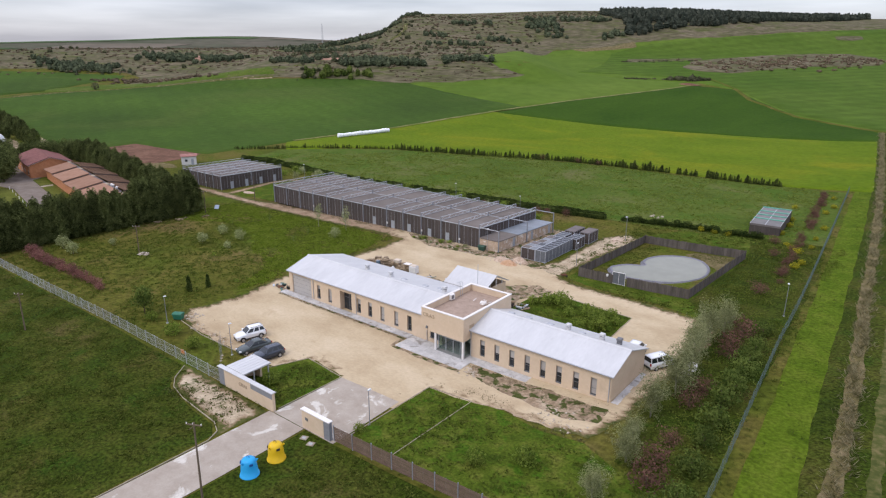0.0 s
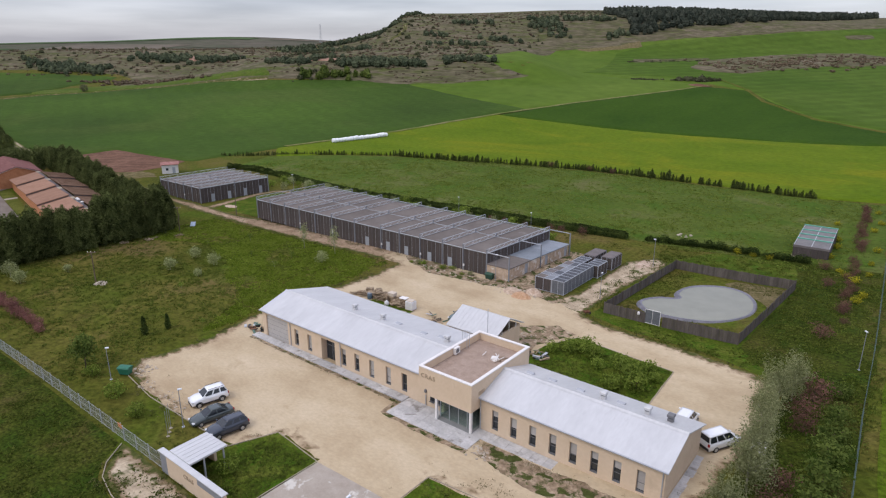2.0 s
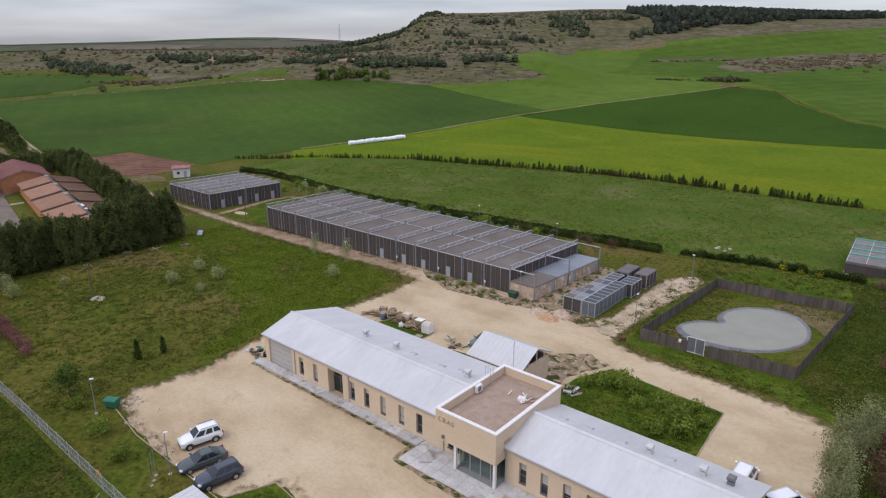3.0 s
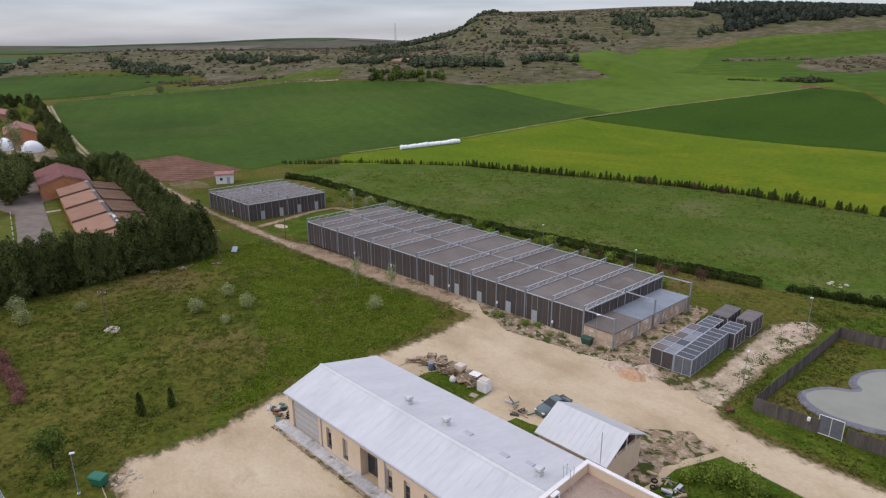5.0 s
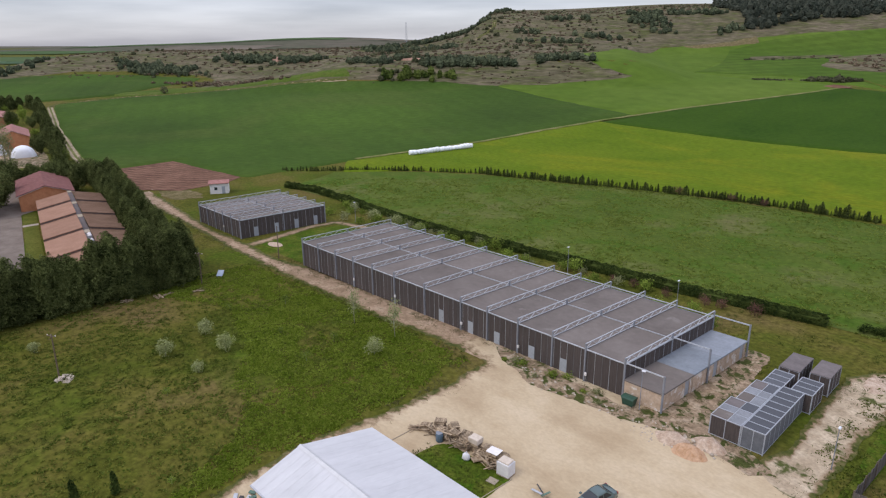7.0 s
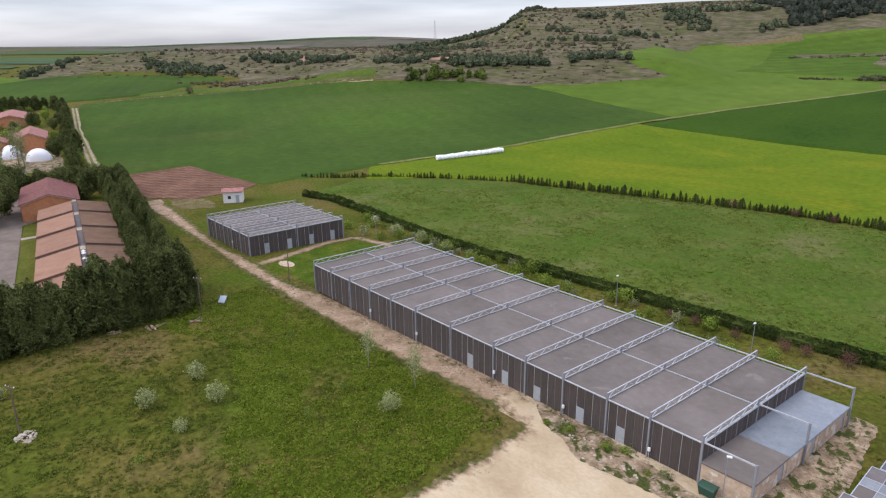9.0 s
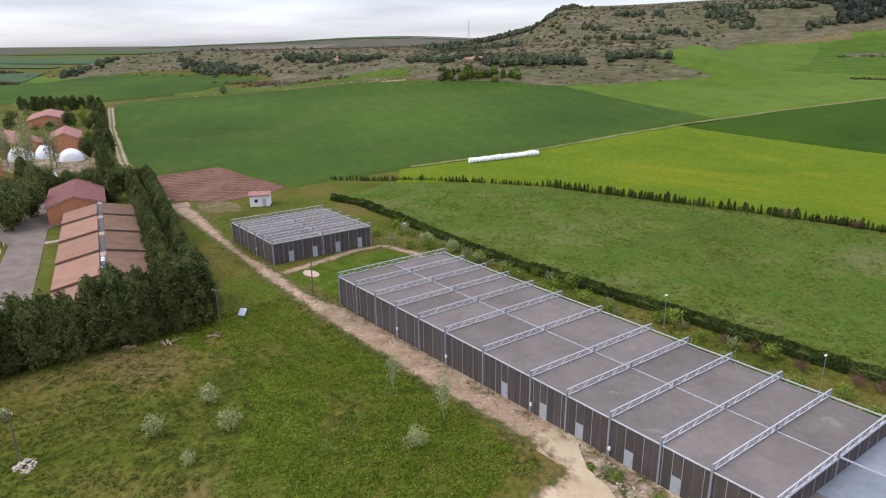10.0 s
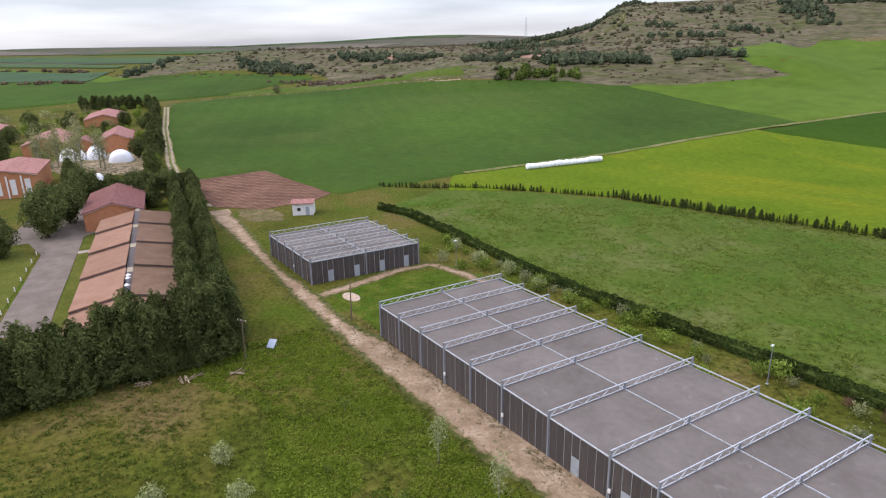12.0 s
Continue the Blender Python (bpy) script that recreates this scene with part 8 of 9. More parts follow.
# ---- recycling containers and bins ----
def igloo(label, x, y, material, dark):
    th = thing("recycling_container", label, "container", (x, y, level(x, y)), 200, "recycling containers")
    prof = ((0.86, 0.06), (0.90, 0.12), (0.90, 0.22), (0.84, 0.26), (0.78, 1.1), (0.70, 1.62), (0.60, 1.80), (0.34, 1.92), (0.08, 1.95))
    part("shell", Shape().rings([[(r * math.cos(a), r * math.sin(a), z) for a in [2 * math.pi * i / 28 for i in range(28)]] for r, z in prof]), material, th, smooth=True)
    part("base_rim", Shape().rings([[(r * math.cos(a), r * math.sin(a), z) for a in [2 * math.pi * i / 28 for i in range(28)]] for r, z in ((0.92, 0.0), (0.97, 0.05), (0.95, 0.16), (0.90, 0.18))]), material, th, smooth=True)
    for a in (0.4, 2.5, 4.6):
        c, s_ = math.cos(a), math.sin(a)
        part("slot", Shape().add([(c * 0.715 - s_ * k * 0.17, s_ * 0.715 + c * k * 0.17, z) for k in (-1, 1) for z in (1.38, 1.60)] + [(c * 0.80 - s_ * k * 0.17, s_ * 0.80 + c * k * 0.17, z) for k in (-1, 1) for z in (1.38, 1.60)],
                                 [(0, 1, 3, 2), (4, 6, 7, 5), (0, 4, 5, 1), (2, 3, 7, 6), (0, 2, 6, 4), (1, 5, 7, 3)]), dark, th, "dark rectangular opening")
    part("lifting_eye", Shape().tube((-0.12, 0, 1.94), (-0.12, 0, 2.16), 0.03).tube((0.12, 0, 1.94), (0.12, 0, 2.16), 0.03).tube((-0.12, 0, 2.16), (0.12, 0, 2.16), 0.03), dark, th)
    for a in (1.3, 3.6):
        part("handle", Shape().beam((0.72 * math.cos(a), 0.72 * math.sin(a), 1.56), (0.86 * math.cos(a), 0.86 * math.sin(a), 1.76), 0.1, 0.16), material, th)


igloo("yellow plastic recycling container on the grass verge", -47.6, 32.8, plain("yellow_plastic", (0.66, 0.42, 0.012), 0.45, grain=0.05), TRIM)
igloo("blue plastic recycling container on the grass verge", -47.6, 29.6, plain("blue_plastic", (0.025, 0.34, 0.66), 0.45, grain=0.05), plain("dark_blue_plastic", (0.015, 0.08, 0.25), 0.5))


def wheelie(label, x, y, turn, material):
    th = thing("waste_bin", label, "bin", (x, y, level(x, y) + 0.03), turn)
    th.scale = (0.78, 0.78, 0.78)
    part("tub", Shape().add([(-0.8, -0.5, 0.16), (0.8, -0.5, 0.16), (0.8, 0.5, 0.16), (-0.8, 0.5, 0.16), (-0.95, -0.65, 1.2), (0.95, -0.65, 1.2), (0.95, 0.65, 1.2), (-0.95, 0.65, 1.2)], [(3, 2, 1, 0), (0, 1, 5, 4), (1, 2, 6, 5), (2, 3, 7, 6), (3, 0, 4, 7), (4, 5, 6, 7)]), material, th)
    part("lid", Shape().prism([(-0.72, 1.21), (-0.6, 1.38), (0.0, 1.46), (0.6, 1.38), (0.72, 1.21)], "x", -1.0, 1.0), material, th, "domed lid")
    for px in (-0.7, 0.7):
        for py in (-0.42, 0.42):
            part("wheel", Shape().tube((px - 0.04, py, 0.1), (px + 0.04, py, 0.1), 0.1, 10), TYRE, th)


wheelie("green plastic waste bin at the edge of the gravel", -87.6, 45.2, 30, plain("green_bin_plastic", (0.025, 0.14, 0.085), 0.5))
wheelie("green plastic waste bin beside the block huts", -71.2, 102.7, 0, plain("dark_green_bin_plastic", (0.03, 0.075, 0.05), 0.5))


# ---- lamp posts and poles ----
LAMP_HEAD = plain("lamp_head_white", (0.70, 0.72, 0.74), 0.4)


def lamp_post(x, y, h, turn):
    th = thing("street_lamp", "slim galvanised lamp post with a small white head", "lamp post", (x, y, level(x, y)), turn, "lamp posts")
    part("pole", Shape().tube((0, 0, 0), (0, 0, h), 0.055, 8, 0.035), POST_STEEL, th)
    part("head", Shape().bevel_box(-0.10, 0.34, -0.11, 0.11, h - 0.02, h + 0.12, 0.05), LAMP_HEAD, th)
    part("base_plate", Shape().box(-0.15, 0.15, -0.15, 0.15, 0, 0.05), GALV, th)


for x, y, h, turn in ((-44.4, 43.0, 4.4, 90), (-87.7, 43.4, 4.3, 60), (-71.0, 43.4, 4.6, 60), (-14.8, 102.3, 5.2, 120), (-69.8, 102.5, 4.9, 30), (-50.8, 127.4, 5.4, 200), (-51.5, 106.0, 4.6, 90), (-101.9, 134.1, 5.0, 270), (-80.1, 131.6, 5.0, 270), (-160.0, 130.3, 4.8, 270)):
    lamp_post(x, y, h, turn)


def wood_pole(x, y, h, arms, label):
    th = thing("utility_pole", label, "pole", (x, y, level(x, y)), 20, "wooden poles")
    part("pole", Shape().tube((0, 0, -0.2), (0.12, 0.05, h), 0.11, 8, 0.07), WOOD_POLE, th)
    if arms:
        part("crossarm", Shape().beam((-0.75, 0.05, h - 0.35), (0.95, 0.05, h - 0.2), 0.1, 0.1), WOOD_POLE, th)
        part("crossarm", Shape().beam((-0.5, 0.05, h - 0.9), (0.1, 0.05, h - 0.35), 0.08, 0.08), WOOD_POLE, th)
        for px in (-0.7, 0.0, 0.9):
            part("insulator", Shape().tube((px, 0.05, h - 0.3 + px * 0.09), (px, 0.05, h - 0.1 + px * 0.09), 0.05, 6), COPING, th)
    return th


wood_pole(-48.0, 24.7, 8.2, True, "tall weathered wooden pole beside the access road")
wood_pole(-101.8, 29.0, 6.0, True, "short weathered wooden pole in the meadow")
wood_pole(-125.7, 58.4, 6.0, True, "wooden pole standing in a heap of stones")
wood_pole(-146.1, 86.2, 5.8, True, "wooden pole beside the cypress corner")
wood_pole(-148.9, 103.2, 6.6, False, "slim pole beside the aviary path")
for k, (x, y) in enumerate(((-70.6, 41.4), (-71.2, 41.9), (-71.8, 42.4))):
    f = thing("flagpole", "thin bare steel flagpole near the gate shelter", "flagpole", (x, y, 0), 0, "flagpoles")
    part("pole", Shape().tube((0, 0, 0), (0, 0, 3.1), 0.025, 6), POST_STEEL, f)
    part("base", Shape().box(-0.15, 0.15, -0.15, 0.15, 0, 0.08), KERB, f)
warning = thing("fence_sign", "small orange sign on the mesh fence", "sign", (-74.2, 38.24, 1.25))
part("board", Shape().bevel_box(-0.4, 0.4, -0.05, -0.01, 0, 0.55, 0.01), plain("orange_sign_paint", (0.62, 0.22, 0.05), 0.6), warning)
part("bracket", Shape().box(-0.02, 0.02, -0.01, 0.09, -0.1, 0.6), GALV, warning)


# ---- stones, rubble and stores ----
def stone_mesh(seed):
    rng = random.Random(seed)
    s = Shape().rings([[(r * math.cos(a) * rng.uniform(0.75, 1.15), r * 0.8 * math.sin(a) * rng.uniform(0.75, 1.15), z) for a in [2 * math.pi * i / 7 for i in range(7)]] for r, z in ((0.8, -0.1), (1.0, 0.25), (0.75, 0.6), (0.25, 0.75))])
    me = s.mesh("stone")
    me.materials.append(STONE)
    return me


stones = [stone_mesh(k) for k in range(5)]
srng = random.Random(9)


def stone_heap(label, x, y, n, spread, size, tall):
    th = thing("stone_heap", label, "stones", (x, y, level(x, y)))
    for _ in range(n):
        a, d = srng.uniform(0, 6.28), spread * math.sqrt(srng.random())
        ob = part("stone", srng.choice(stones), None, th)
        px, py = d * math.cos(a), d * math.sin(a) * 0.75
        ob.matrix_basis = pose(px, py, max(-0.02, tall * (1 - d / spread) * srng.random()) + level(x + px, y + py) - level(x, y), srng.uniform(-20, 20), srng.uniform(-20, 20), srng.uniform(0, 360))
        k = size * srng.uniform(0.5, 1.3)
        ob.scale = (k, k, k)
    return th


stone_heap("heap of pale stones round a pole in the meadow", -124.6, 58.8, 80, 1.4, 0.2, 0.4)
for sx, sy, sn, sr in ((-87.5, 102.4, 14, 1.6), (-83.5, 100.6, 16, 2.0), (-80.2, 99.8, 18, 2.2), (-76.5, 100.6, 16, 2.2), (-72.4, 100.4, 12, 1.6)):
    stone_heap("loose rubble among weeds beside the aviary", sx, sy, sn, sr, 0.17, 0.08)
for sx in range(9):
    plant("weed_clump", "low green weed clump on worn earth", "weeds", None, veg.choice(low_crown), -89 + 2.0 * sx + veg.uniform(-0.8, 0.8), 101.6 + veg.uniform(-2.0, 1.2), veg.uniform(0.3, 0.6), veg.uniform(0, 360), "weeds by the aviary", 1.5)
stone_heap("pale boulders in the paddock grass", -53.0, 151.6, 9, 1.6, 0.4, 0.2)
stone_heap("loose pale rubble at the end of the gravel", -28.0, 56.8, 50, 3.2, 0.14, 0.05)
stone_heap("loose pale rubble beside the sand heap", -66.5, 100.2, 80, 3.2, 0.12, 0.08)
stone_heap("loose broken stones behind the annex", -54.0, 86.0, 34, 3.0, 0.16, 0.05)
stone_heap("loose stones at the yard's edge", -86.6, 47.2, 26, 1.8, 0.2, 0.05)
for sx in (-82.6, -78.8, -75.2):
    stone_heap("loose broken stones along the kerb", sx, 45.5, 16, 1.5, 0.14, 0.04)
stone_heap("broken kerb stones beside the tower paving", -43.0, 59.6, 30, 1.6, 0.16, 0.05)


def mound(label, x, y, r, h, material, ratio=0.7):
    th = thing("sand_heap", label, "heap", (x, y, level(x, y)))
    rings = []
    for k, t in ((1.15, -0.06), (1.0, 0.06), (0.78, 0.4), (0.5, 0.78), (0.2, 1.0)):
        rings.append([(r * k * math.cos(a) * (1 + 0.25 * noise.noise(Vector((math.cos(a) * 2, math.sin(a) * 2, x)))), r * ratio * k * math.sin(a) * (1 + 0.2 * noise.noise(Vector((math.sin(a) * 3, k, y)))), h * t * (1 + 0.3 * noise.noise(Vector((k * 4, a, x))))) for a in [2 * math.pi * i / 18 for i in range(18)]])
    part("sand", Shape().rings(rings), material, th, smooth=True)


mound("low heap of orange sand beside the gravel", -62.4, 99.0, 1.9, 0.75, ORANGE_SAND)
mound("low heap of pale rubble beside the gravel", -64.4, 99.9, 1.9, 0.8, RUBBLE)
mound("low heap of pale rubble beside the gravel", -61.4, 101.4, 1.8, 0.9, RUBBLE)
stone_heap("broken orange and pale rubble round the sand heaps", -62.6, 100.2, 60, 2.6, 0.22, 0.5)
mound("long heap of red-brown soil beside the upland hedge", -164, 505, 9.0, 1.5, RED_EARTH, 0.5)
mound("long low bank of pale sand by the cages", -52.6, 127.5, 1.6, 0.2, RUBBLE, 2.0)


def pallet_stack(label, x, y, turn, n, load=None):
    """Pallets thrown on top of one another, each a little askew."""
    th = thing("pallet_stack", label, "pallets", (x, y, level(x, y) + 0.03), turn, "stacked pallets")
    prng = random.Random(int(x * 10))
    askew = 0.4 if load else 1.0
    for k in range(n):
        pal = part("pallet", Shape().box(-0.6, 0.6, -0.4, -0.3, 0, 0.11).box(-0.6, 0.6, -0.05, 0.05, 0, 0.11).box(-0.6, 0.6, 0.3, 0.4, 0, 0.11), PALLET, th)
        pal.matrix_basis = pose(askew * prng.uniform(-0.2, 0.2), askew * prng.uniform(-0.2, 0.2), 0.15 * k, askew * prng.uniform(-3, 3), askew * prng.uniform(-3, 3), askew * prng.uniform(-14, 14))
        for i in range(6):
            if load or prng.random() < 0.88:
                part("board", Shape().box(-0.6 + 0.21 * i, -0.46 + 0.21 * i, -0.4, 0.4, 0.112, 0.135), PALLET, pal)
    if load:
        part("load", Shape().bevel_box(-0.6, 0.6, -0.5, 0.5, 0.15 * n, 0.15 * n + 0.55, 0.05), load, th)


def timber_pile(label, x, y, turn, n, high):
    th = thing("timber_pile", label, "timber", (x, y, level(x, y) + 0.03), turn, "loose timber")
    trng = random.Random(int(-x * 7))
    for k in range(n):
        a, z = trng.uniform(-0.7, 0.7), high * trng.random()
        c, q, ln = trng.uniform(-0.5, 0.5), trng.uniform(-0.35, 0.35), trng.uniform(0.5, 1.1)
        part("plank", Shape().beam((c - ln * math.cos(a), q - ln * math.sin(a), max(0.05, z + trng.uniform(-0.3, 0.3))), (c + ln * math.cos(a), q + ln * math.sin(a), max(0.05, z + trng.uniform(-0.3, 0.3))), trng.uniform(0.08, 0.2), 0.05), PALLET, th)


BLOCKS = surface("pale_stacked_blocks", [(0.3, (0.50, 0.42, 0.33)), (0.7, (0.62, 0.54, 0.45))], 3.0, 0.9, 0.02, 6.0)
WHITE_BAG = plain("white_woven_bag", (0.66, 0.66, 0.66), 0.8)
for x, y, t, n, load in ((-84.0, 83.2, 40, 4, None), (-83.0, 84.2, 25, 7, None), (-82.0, 83.5, 10, 6, None), (-81.2, 84.6, -20, 8, None), (-80.2, 83.8, 15, 8, None), (-79.5, 84.7, 30, 6, None), (-78.6, 83.8, -8, 8, None), (-77.6, 84.1, 4, 7, BLOCKS),
                         (-76.6, 83.7, 20, 5, None), (-75.9, 84.3, 6, 8, None), (-75.0, 83.9, -5, 8, None), (-74.4, 84.6, 12, 7, None), (-76.3, 83.0, 65, 3, None)):
    pallet_stack("weathered wooden pallets stacked untidily in the yard", x, y, t, n, load)
for x, y, t, n, high in ((-84.6, 82.5, 80, 9, 0.5), (-82.6, 83.0, 20, 10, 0.8), (-80.6, 83.2, -10, 10, 1.1), (-78.9, 83.1, 30, 9, 0.9), (-75.6, 83.2, -25, 12, 1.0), (-74.0, 83.4, 50, 8, 0.7), (-66.9, 82.6, 30, 9, 0.25)):
    timber_pile("tangle of loose weathered planks beside the pallets", x, y, t, n, high)
part("sheet", Shape().bevel_box(-0.65, 0.65, -0.55, 0.55, 0, 0.04, 0.01), COPING, thing("cover_sheet", "pale sheet laid over stacked pallets", "sheet", (-75.0, 84.0, 1.32), 8))
for x, y, t in ((-146.4, 73.6, 60), (-144.6, 78.0, 20), (-144.9, 79.4, 110), (-142.6, 83.9, 80)):
    timber_pile("scattered pale broken boards in the grass under the cypresses", x, y, t, 5, 0.1)
kerb_run([(-84.95, 76.2), (-84.9, 79.8), (-84.85, 83.1)])
step_slab = thing("stepping_slab", "square pale concrete slab in the small lawn", "slab", (-73.2, 81.7, 0.09), 8)
part("slab", Shape().bevel_box(-0.5, 0.5, -0.4, 0.4, 0, 0.05, 0.01), KERB, step_slab)
bag = thing("wrapped_pallet", "pallet of blocks wrapped in white plastic", "pallet load", (-73.0, 83.4, 0.04), 5)
part("pallet", Shape().box(-0.7, 0.7, -0.6, 0.6, 0, 0.14), PALLET, bag)
part("load", Shape().bevel_box(-0.68, 0.68, -0.58, 0.58, 0.141, 1.5, 0.08), WHITE_BAG, bag)
part("block_layer", Shape().bevel_box(-0.6, 0.6, -0.5, 0.5, 1.501, 1.62, 0.03), BLOCKS, bag)
sack = thing("white_sack", "slumped white sack on the grass", "sack", (-77.2, 82.3, 0.09), 15)
part("bag", Shape().rings([[(r * math.cos(a), r * 0.8 * math.sin(a), z) for a in [2 * math.pi * i / 10 for i in range(10)]] for r, z in ((0.35, 0), (0.45, 0.2), (0.36, 0.55), (0.15, 0.75))]), WHITE_BAG, sack, smooth=True)
part("tie", Shape().tube((0, 0, 0.74), (0.05, 0.02, 0.86), 0.08, 8), WHITE_BAG, sack)
bin2 = thing("plastic_barrel", "grey-blue plastic barrel beside pallets", "barrel", (-81.3, 82.6, 0.08))
part("drum", Shape().rings([[(r * math.cos(a), r * math.sin(a), z) for a in [2 * math.pi * i / 14 for i in range(14)]] for r, z in ((0.36, 0), (0.4, 0.05), (0.4, 0.9), (0.36, 0.95))]), plain("grey_blue_plastic", (0.10, 0.15, 0.20), 0.5), bin2, smooth=True)
part("lid", Shape().tube((0, 0, 0.951), (0, 0, 1.0), 0.38, 14), plain("grey_lid_plastic", (0.2, 0.22, 0.25), 0.5), bin2)
jr = random.Random(15)
JUNK = [plain("rusty_scrap", (0.17, 0.085, 0.05), 0.9), plain("dark_scrap", (0.06, 0.06, 0.06), 0.8), plain("green_scrap", (0.10, 0.17, 0.13), 0.7), PALLET, GALV]
for jx, jy, label, n in ((-86.2, 63.6, "pile of mixed scrap by the building's corner", 22), (-49.4, 81.8, "pile of dark scrap and tyres behind the tower", 20), (-67.6, 82.6, "tangle of scrap beside the parked car", 10)):
    th = thing("scrap_pile", label, "scrap", (jx, jy, level(jx, jy) + 0.03))
    for k in range(n):
        x, y, a = jr.uniform(-1.7, 1.7), jr.uniform(-1.1, 1.1), jr.uniform(0, 3.1)
        if k % 4 == 3:
            part("tyre", Shape().rings([[(x + (0.3 + o) * math.cos(b), y + (0.3 + o) * math.sin(b), z) for b in [2 * math.pi * i / 12 for i in range(12)]] for o, z in ((-0.1, 0.0), (0.02, 0.02), (0.02, 0.18), (-0.1, 0.2))], caps=False), TYRE, th)
        else:
            part("piece", Shape().beam((x, y, jr.uniform(0.05, 0.5)), (x + jr.uniform(0.4, 1.3) * math.cos(a), y + jr.uniform(0.4, 1.3) * math.sin(a), jr.uniform(0.05, 0.4)), jr.uniform(0.06, 0.4), jr.uniform(0.04, 0.2)), jr.choice(JUNK), th)
tilted = thing("solar_panel", "small tilted blue-grey panel leaning in the grass", "panel", (-147.2, 90.2, level(-147.2, 90.2)), 40)
tilted.scale = (0.8, 1.2, 0.8)
part("panel", Shape().add([(-0.7, -0.4, 0.3), (0.7, -0.4, 0.3), (0.7, 0.5, 1.3), (-0.7, 0.5, 1.3), (-0.7, -0.37, 0.27), (0.7, -0.37, 0.27), (0.7, 0.53, 1.27), (-0.7, 0.53, 1.27)], [(0, 1, 2, 3), (7, 6, 5, 4), (0, 4, 5, 1), (1, 5, 6, 2), (2, 6, 7, 3), (3, 7, 4, 0)]), plain("pale_blue_panel", (0.38, 0.44, 0.5), 0.3), tilted)
part("leg", Shape().tube((-0.5, 0.5, 0), (-0.5, 0.48, 1.26), 0.03).tube((0.5, 0.5, 0), (0.5, 0.48, 1.26), 0.03).tube((0.5, -0.38, 0), (0.5, -0.38, 0.3), 0.03).tube((-0.5, -0.38, 0), (-0.5, -0.38, 0.3), 0.03), GALV, tilted)
barrow = thing("wheelbarrow", "old wheelbarrow standing in the grass", "wheelbarrow", (-50.4, 98.9, 0.02), 60)
part("tray", Shape().add([(-0.35, -0.25, 0.35), (0.35, -0.25, 0.35), (0.35, 0.25, 0.35), (-0.35, 0.25, 0.35), (-0.5, -0.35, 0.62), (0.5, -0.35, 0.62), (0.5, 0.35, 0.62), (-0.5, 0.35, 0.62)], [(3, 2, 1, 0), (0, 1, 5, 4), (1, 2, 6, 5), (2, 3, 7, 6), (3, 0, 4, 7)]), JUNK[0], barrow)
part("wheel", Shape().tube((0.65, -0.05, 0.18), (0.65, 0.05, 0.18), 0.18, 12), TYRE, barrow)
for sgn in (-1, 1):
    part("handle", Shape().tube((0.65, sgn * 0.08, 0.2), (-1.0, sgn * 0.3, 0.5), 0.025), PALLET, barrow)
    part("leg", Shape().tube((-0.3, sgn * 0.22, 0.36), (-0.35, sgn * 0.24, 0.0), 0.02), JUNK[1], barrow)
cover = thing("manhole_slab", "pale concrete cover slab in the grass", "slab", (-20.6, 77.6, level(-20.6, 77.6)), 10)
part("slab", Shape().bevel_box(-0.7, 0.7, -1.3, 1.3, 0, 0.18, 0.03), COPING, cover)
part("lifting_ring", Shape().tube((0.0, 0.5, 0.18), (0.1, 0.5, 0.24), 0.03), GALV, cover)
for x, y in ((-48.2, 36.9), (-46.8, 36.6)):
    c2 = thing("drain_cover", "small pale concrete drain cover in the verge", "slab", (x, y, 0.0), 20, "drain covers")
    part("slab", Shape().bevel_box(-0.4, 0.4, -0.35, 0.35, 0, 0.08, 0.02), KERB, c2)
    part("lid", Shape().bevel_box(-0.22, 0.22, -0.18, 0.18, 0.081, 0.10, 0.01), ZINC_DARK, c2)

# wrapped bales in a long white row
bale_mesh = Shape().rings([[(px, r * math.cos(a), 1.0 + r * math.sin(a)) for a in [2 * math.pi * i / 16 for i in range(16)]] for px, r in ((-0.7, 0.82), (-0.62, 1.0), (0, 1.06), (0.62, 1.0), (0.7, 0.82))]).mesh("wrap", True)
bale_mesh.materials.append(WRAP)
for k in range(20):
    f = k / 19
    x, y = -221.0 + 5.6 * f, 201.6 + 26.6 * f
    b = thing("silage_bale", "round silage bale wrapped in white plastic", "bale", (x, y, level(x, y) + 0.25), 78 + srng.uniform(-6, 6), "row of wrapped bales")
    part("wrap", bale_mesh, None, b).scale = (1.0, srng.uniform(0.86, 1.0), srng.uniform(0.82, 1.0))

# pump house with a pink roof
shed = thing("pump_house", "small whitewashed hut with a shallow pink tiled roof", "hut", (-214.3, 119.4, level(-213, 121)), 60)
part("wall", Shape().box(0, 5.0, 0, 0.25, 0, 2.9).box(0, 5.0, 3.75, 4.0, 0, 2.9).box(0, 0.25, 0.25, 3.75, 0, 2.9).box(4.75, 5.0, 0.25, 3.75, 0, 2.9), WHITEWASH, shed)
part("roof", Shape().prism([(-0.35, 2.9), (2.0, 3.55), (4.35, 2.9), (4.35, 3.05), (2.0, 3.7), (-0.35, 3.05)], "x", -0.35, 5.35), TILE_PINK, shed, "pink tiled roof")
part("door", Shape().bevel_box(3.2, 4.1, -0.05, -0.003, 0.02, 2.1, 0.01), DOOR_GREY, shed)
part("window", Shape().box(1.2, 2.0, -0.03, -0.003, 1.1, 1.9), DARK_GLASS, shed)


# ---- farm school to the west ----
def west(a, b):
    """A place from metres along and across the western compound."""
    return -168.0 - 0.982 * a + 0.187 * b, 67.0 + 0.187 * a + 0.982 * b


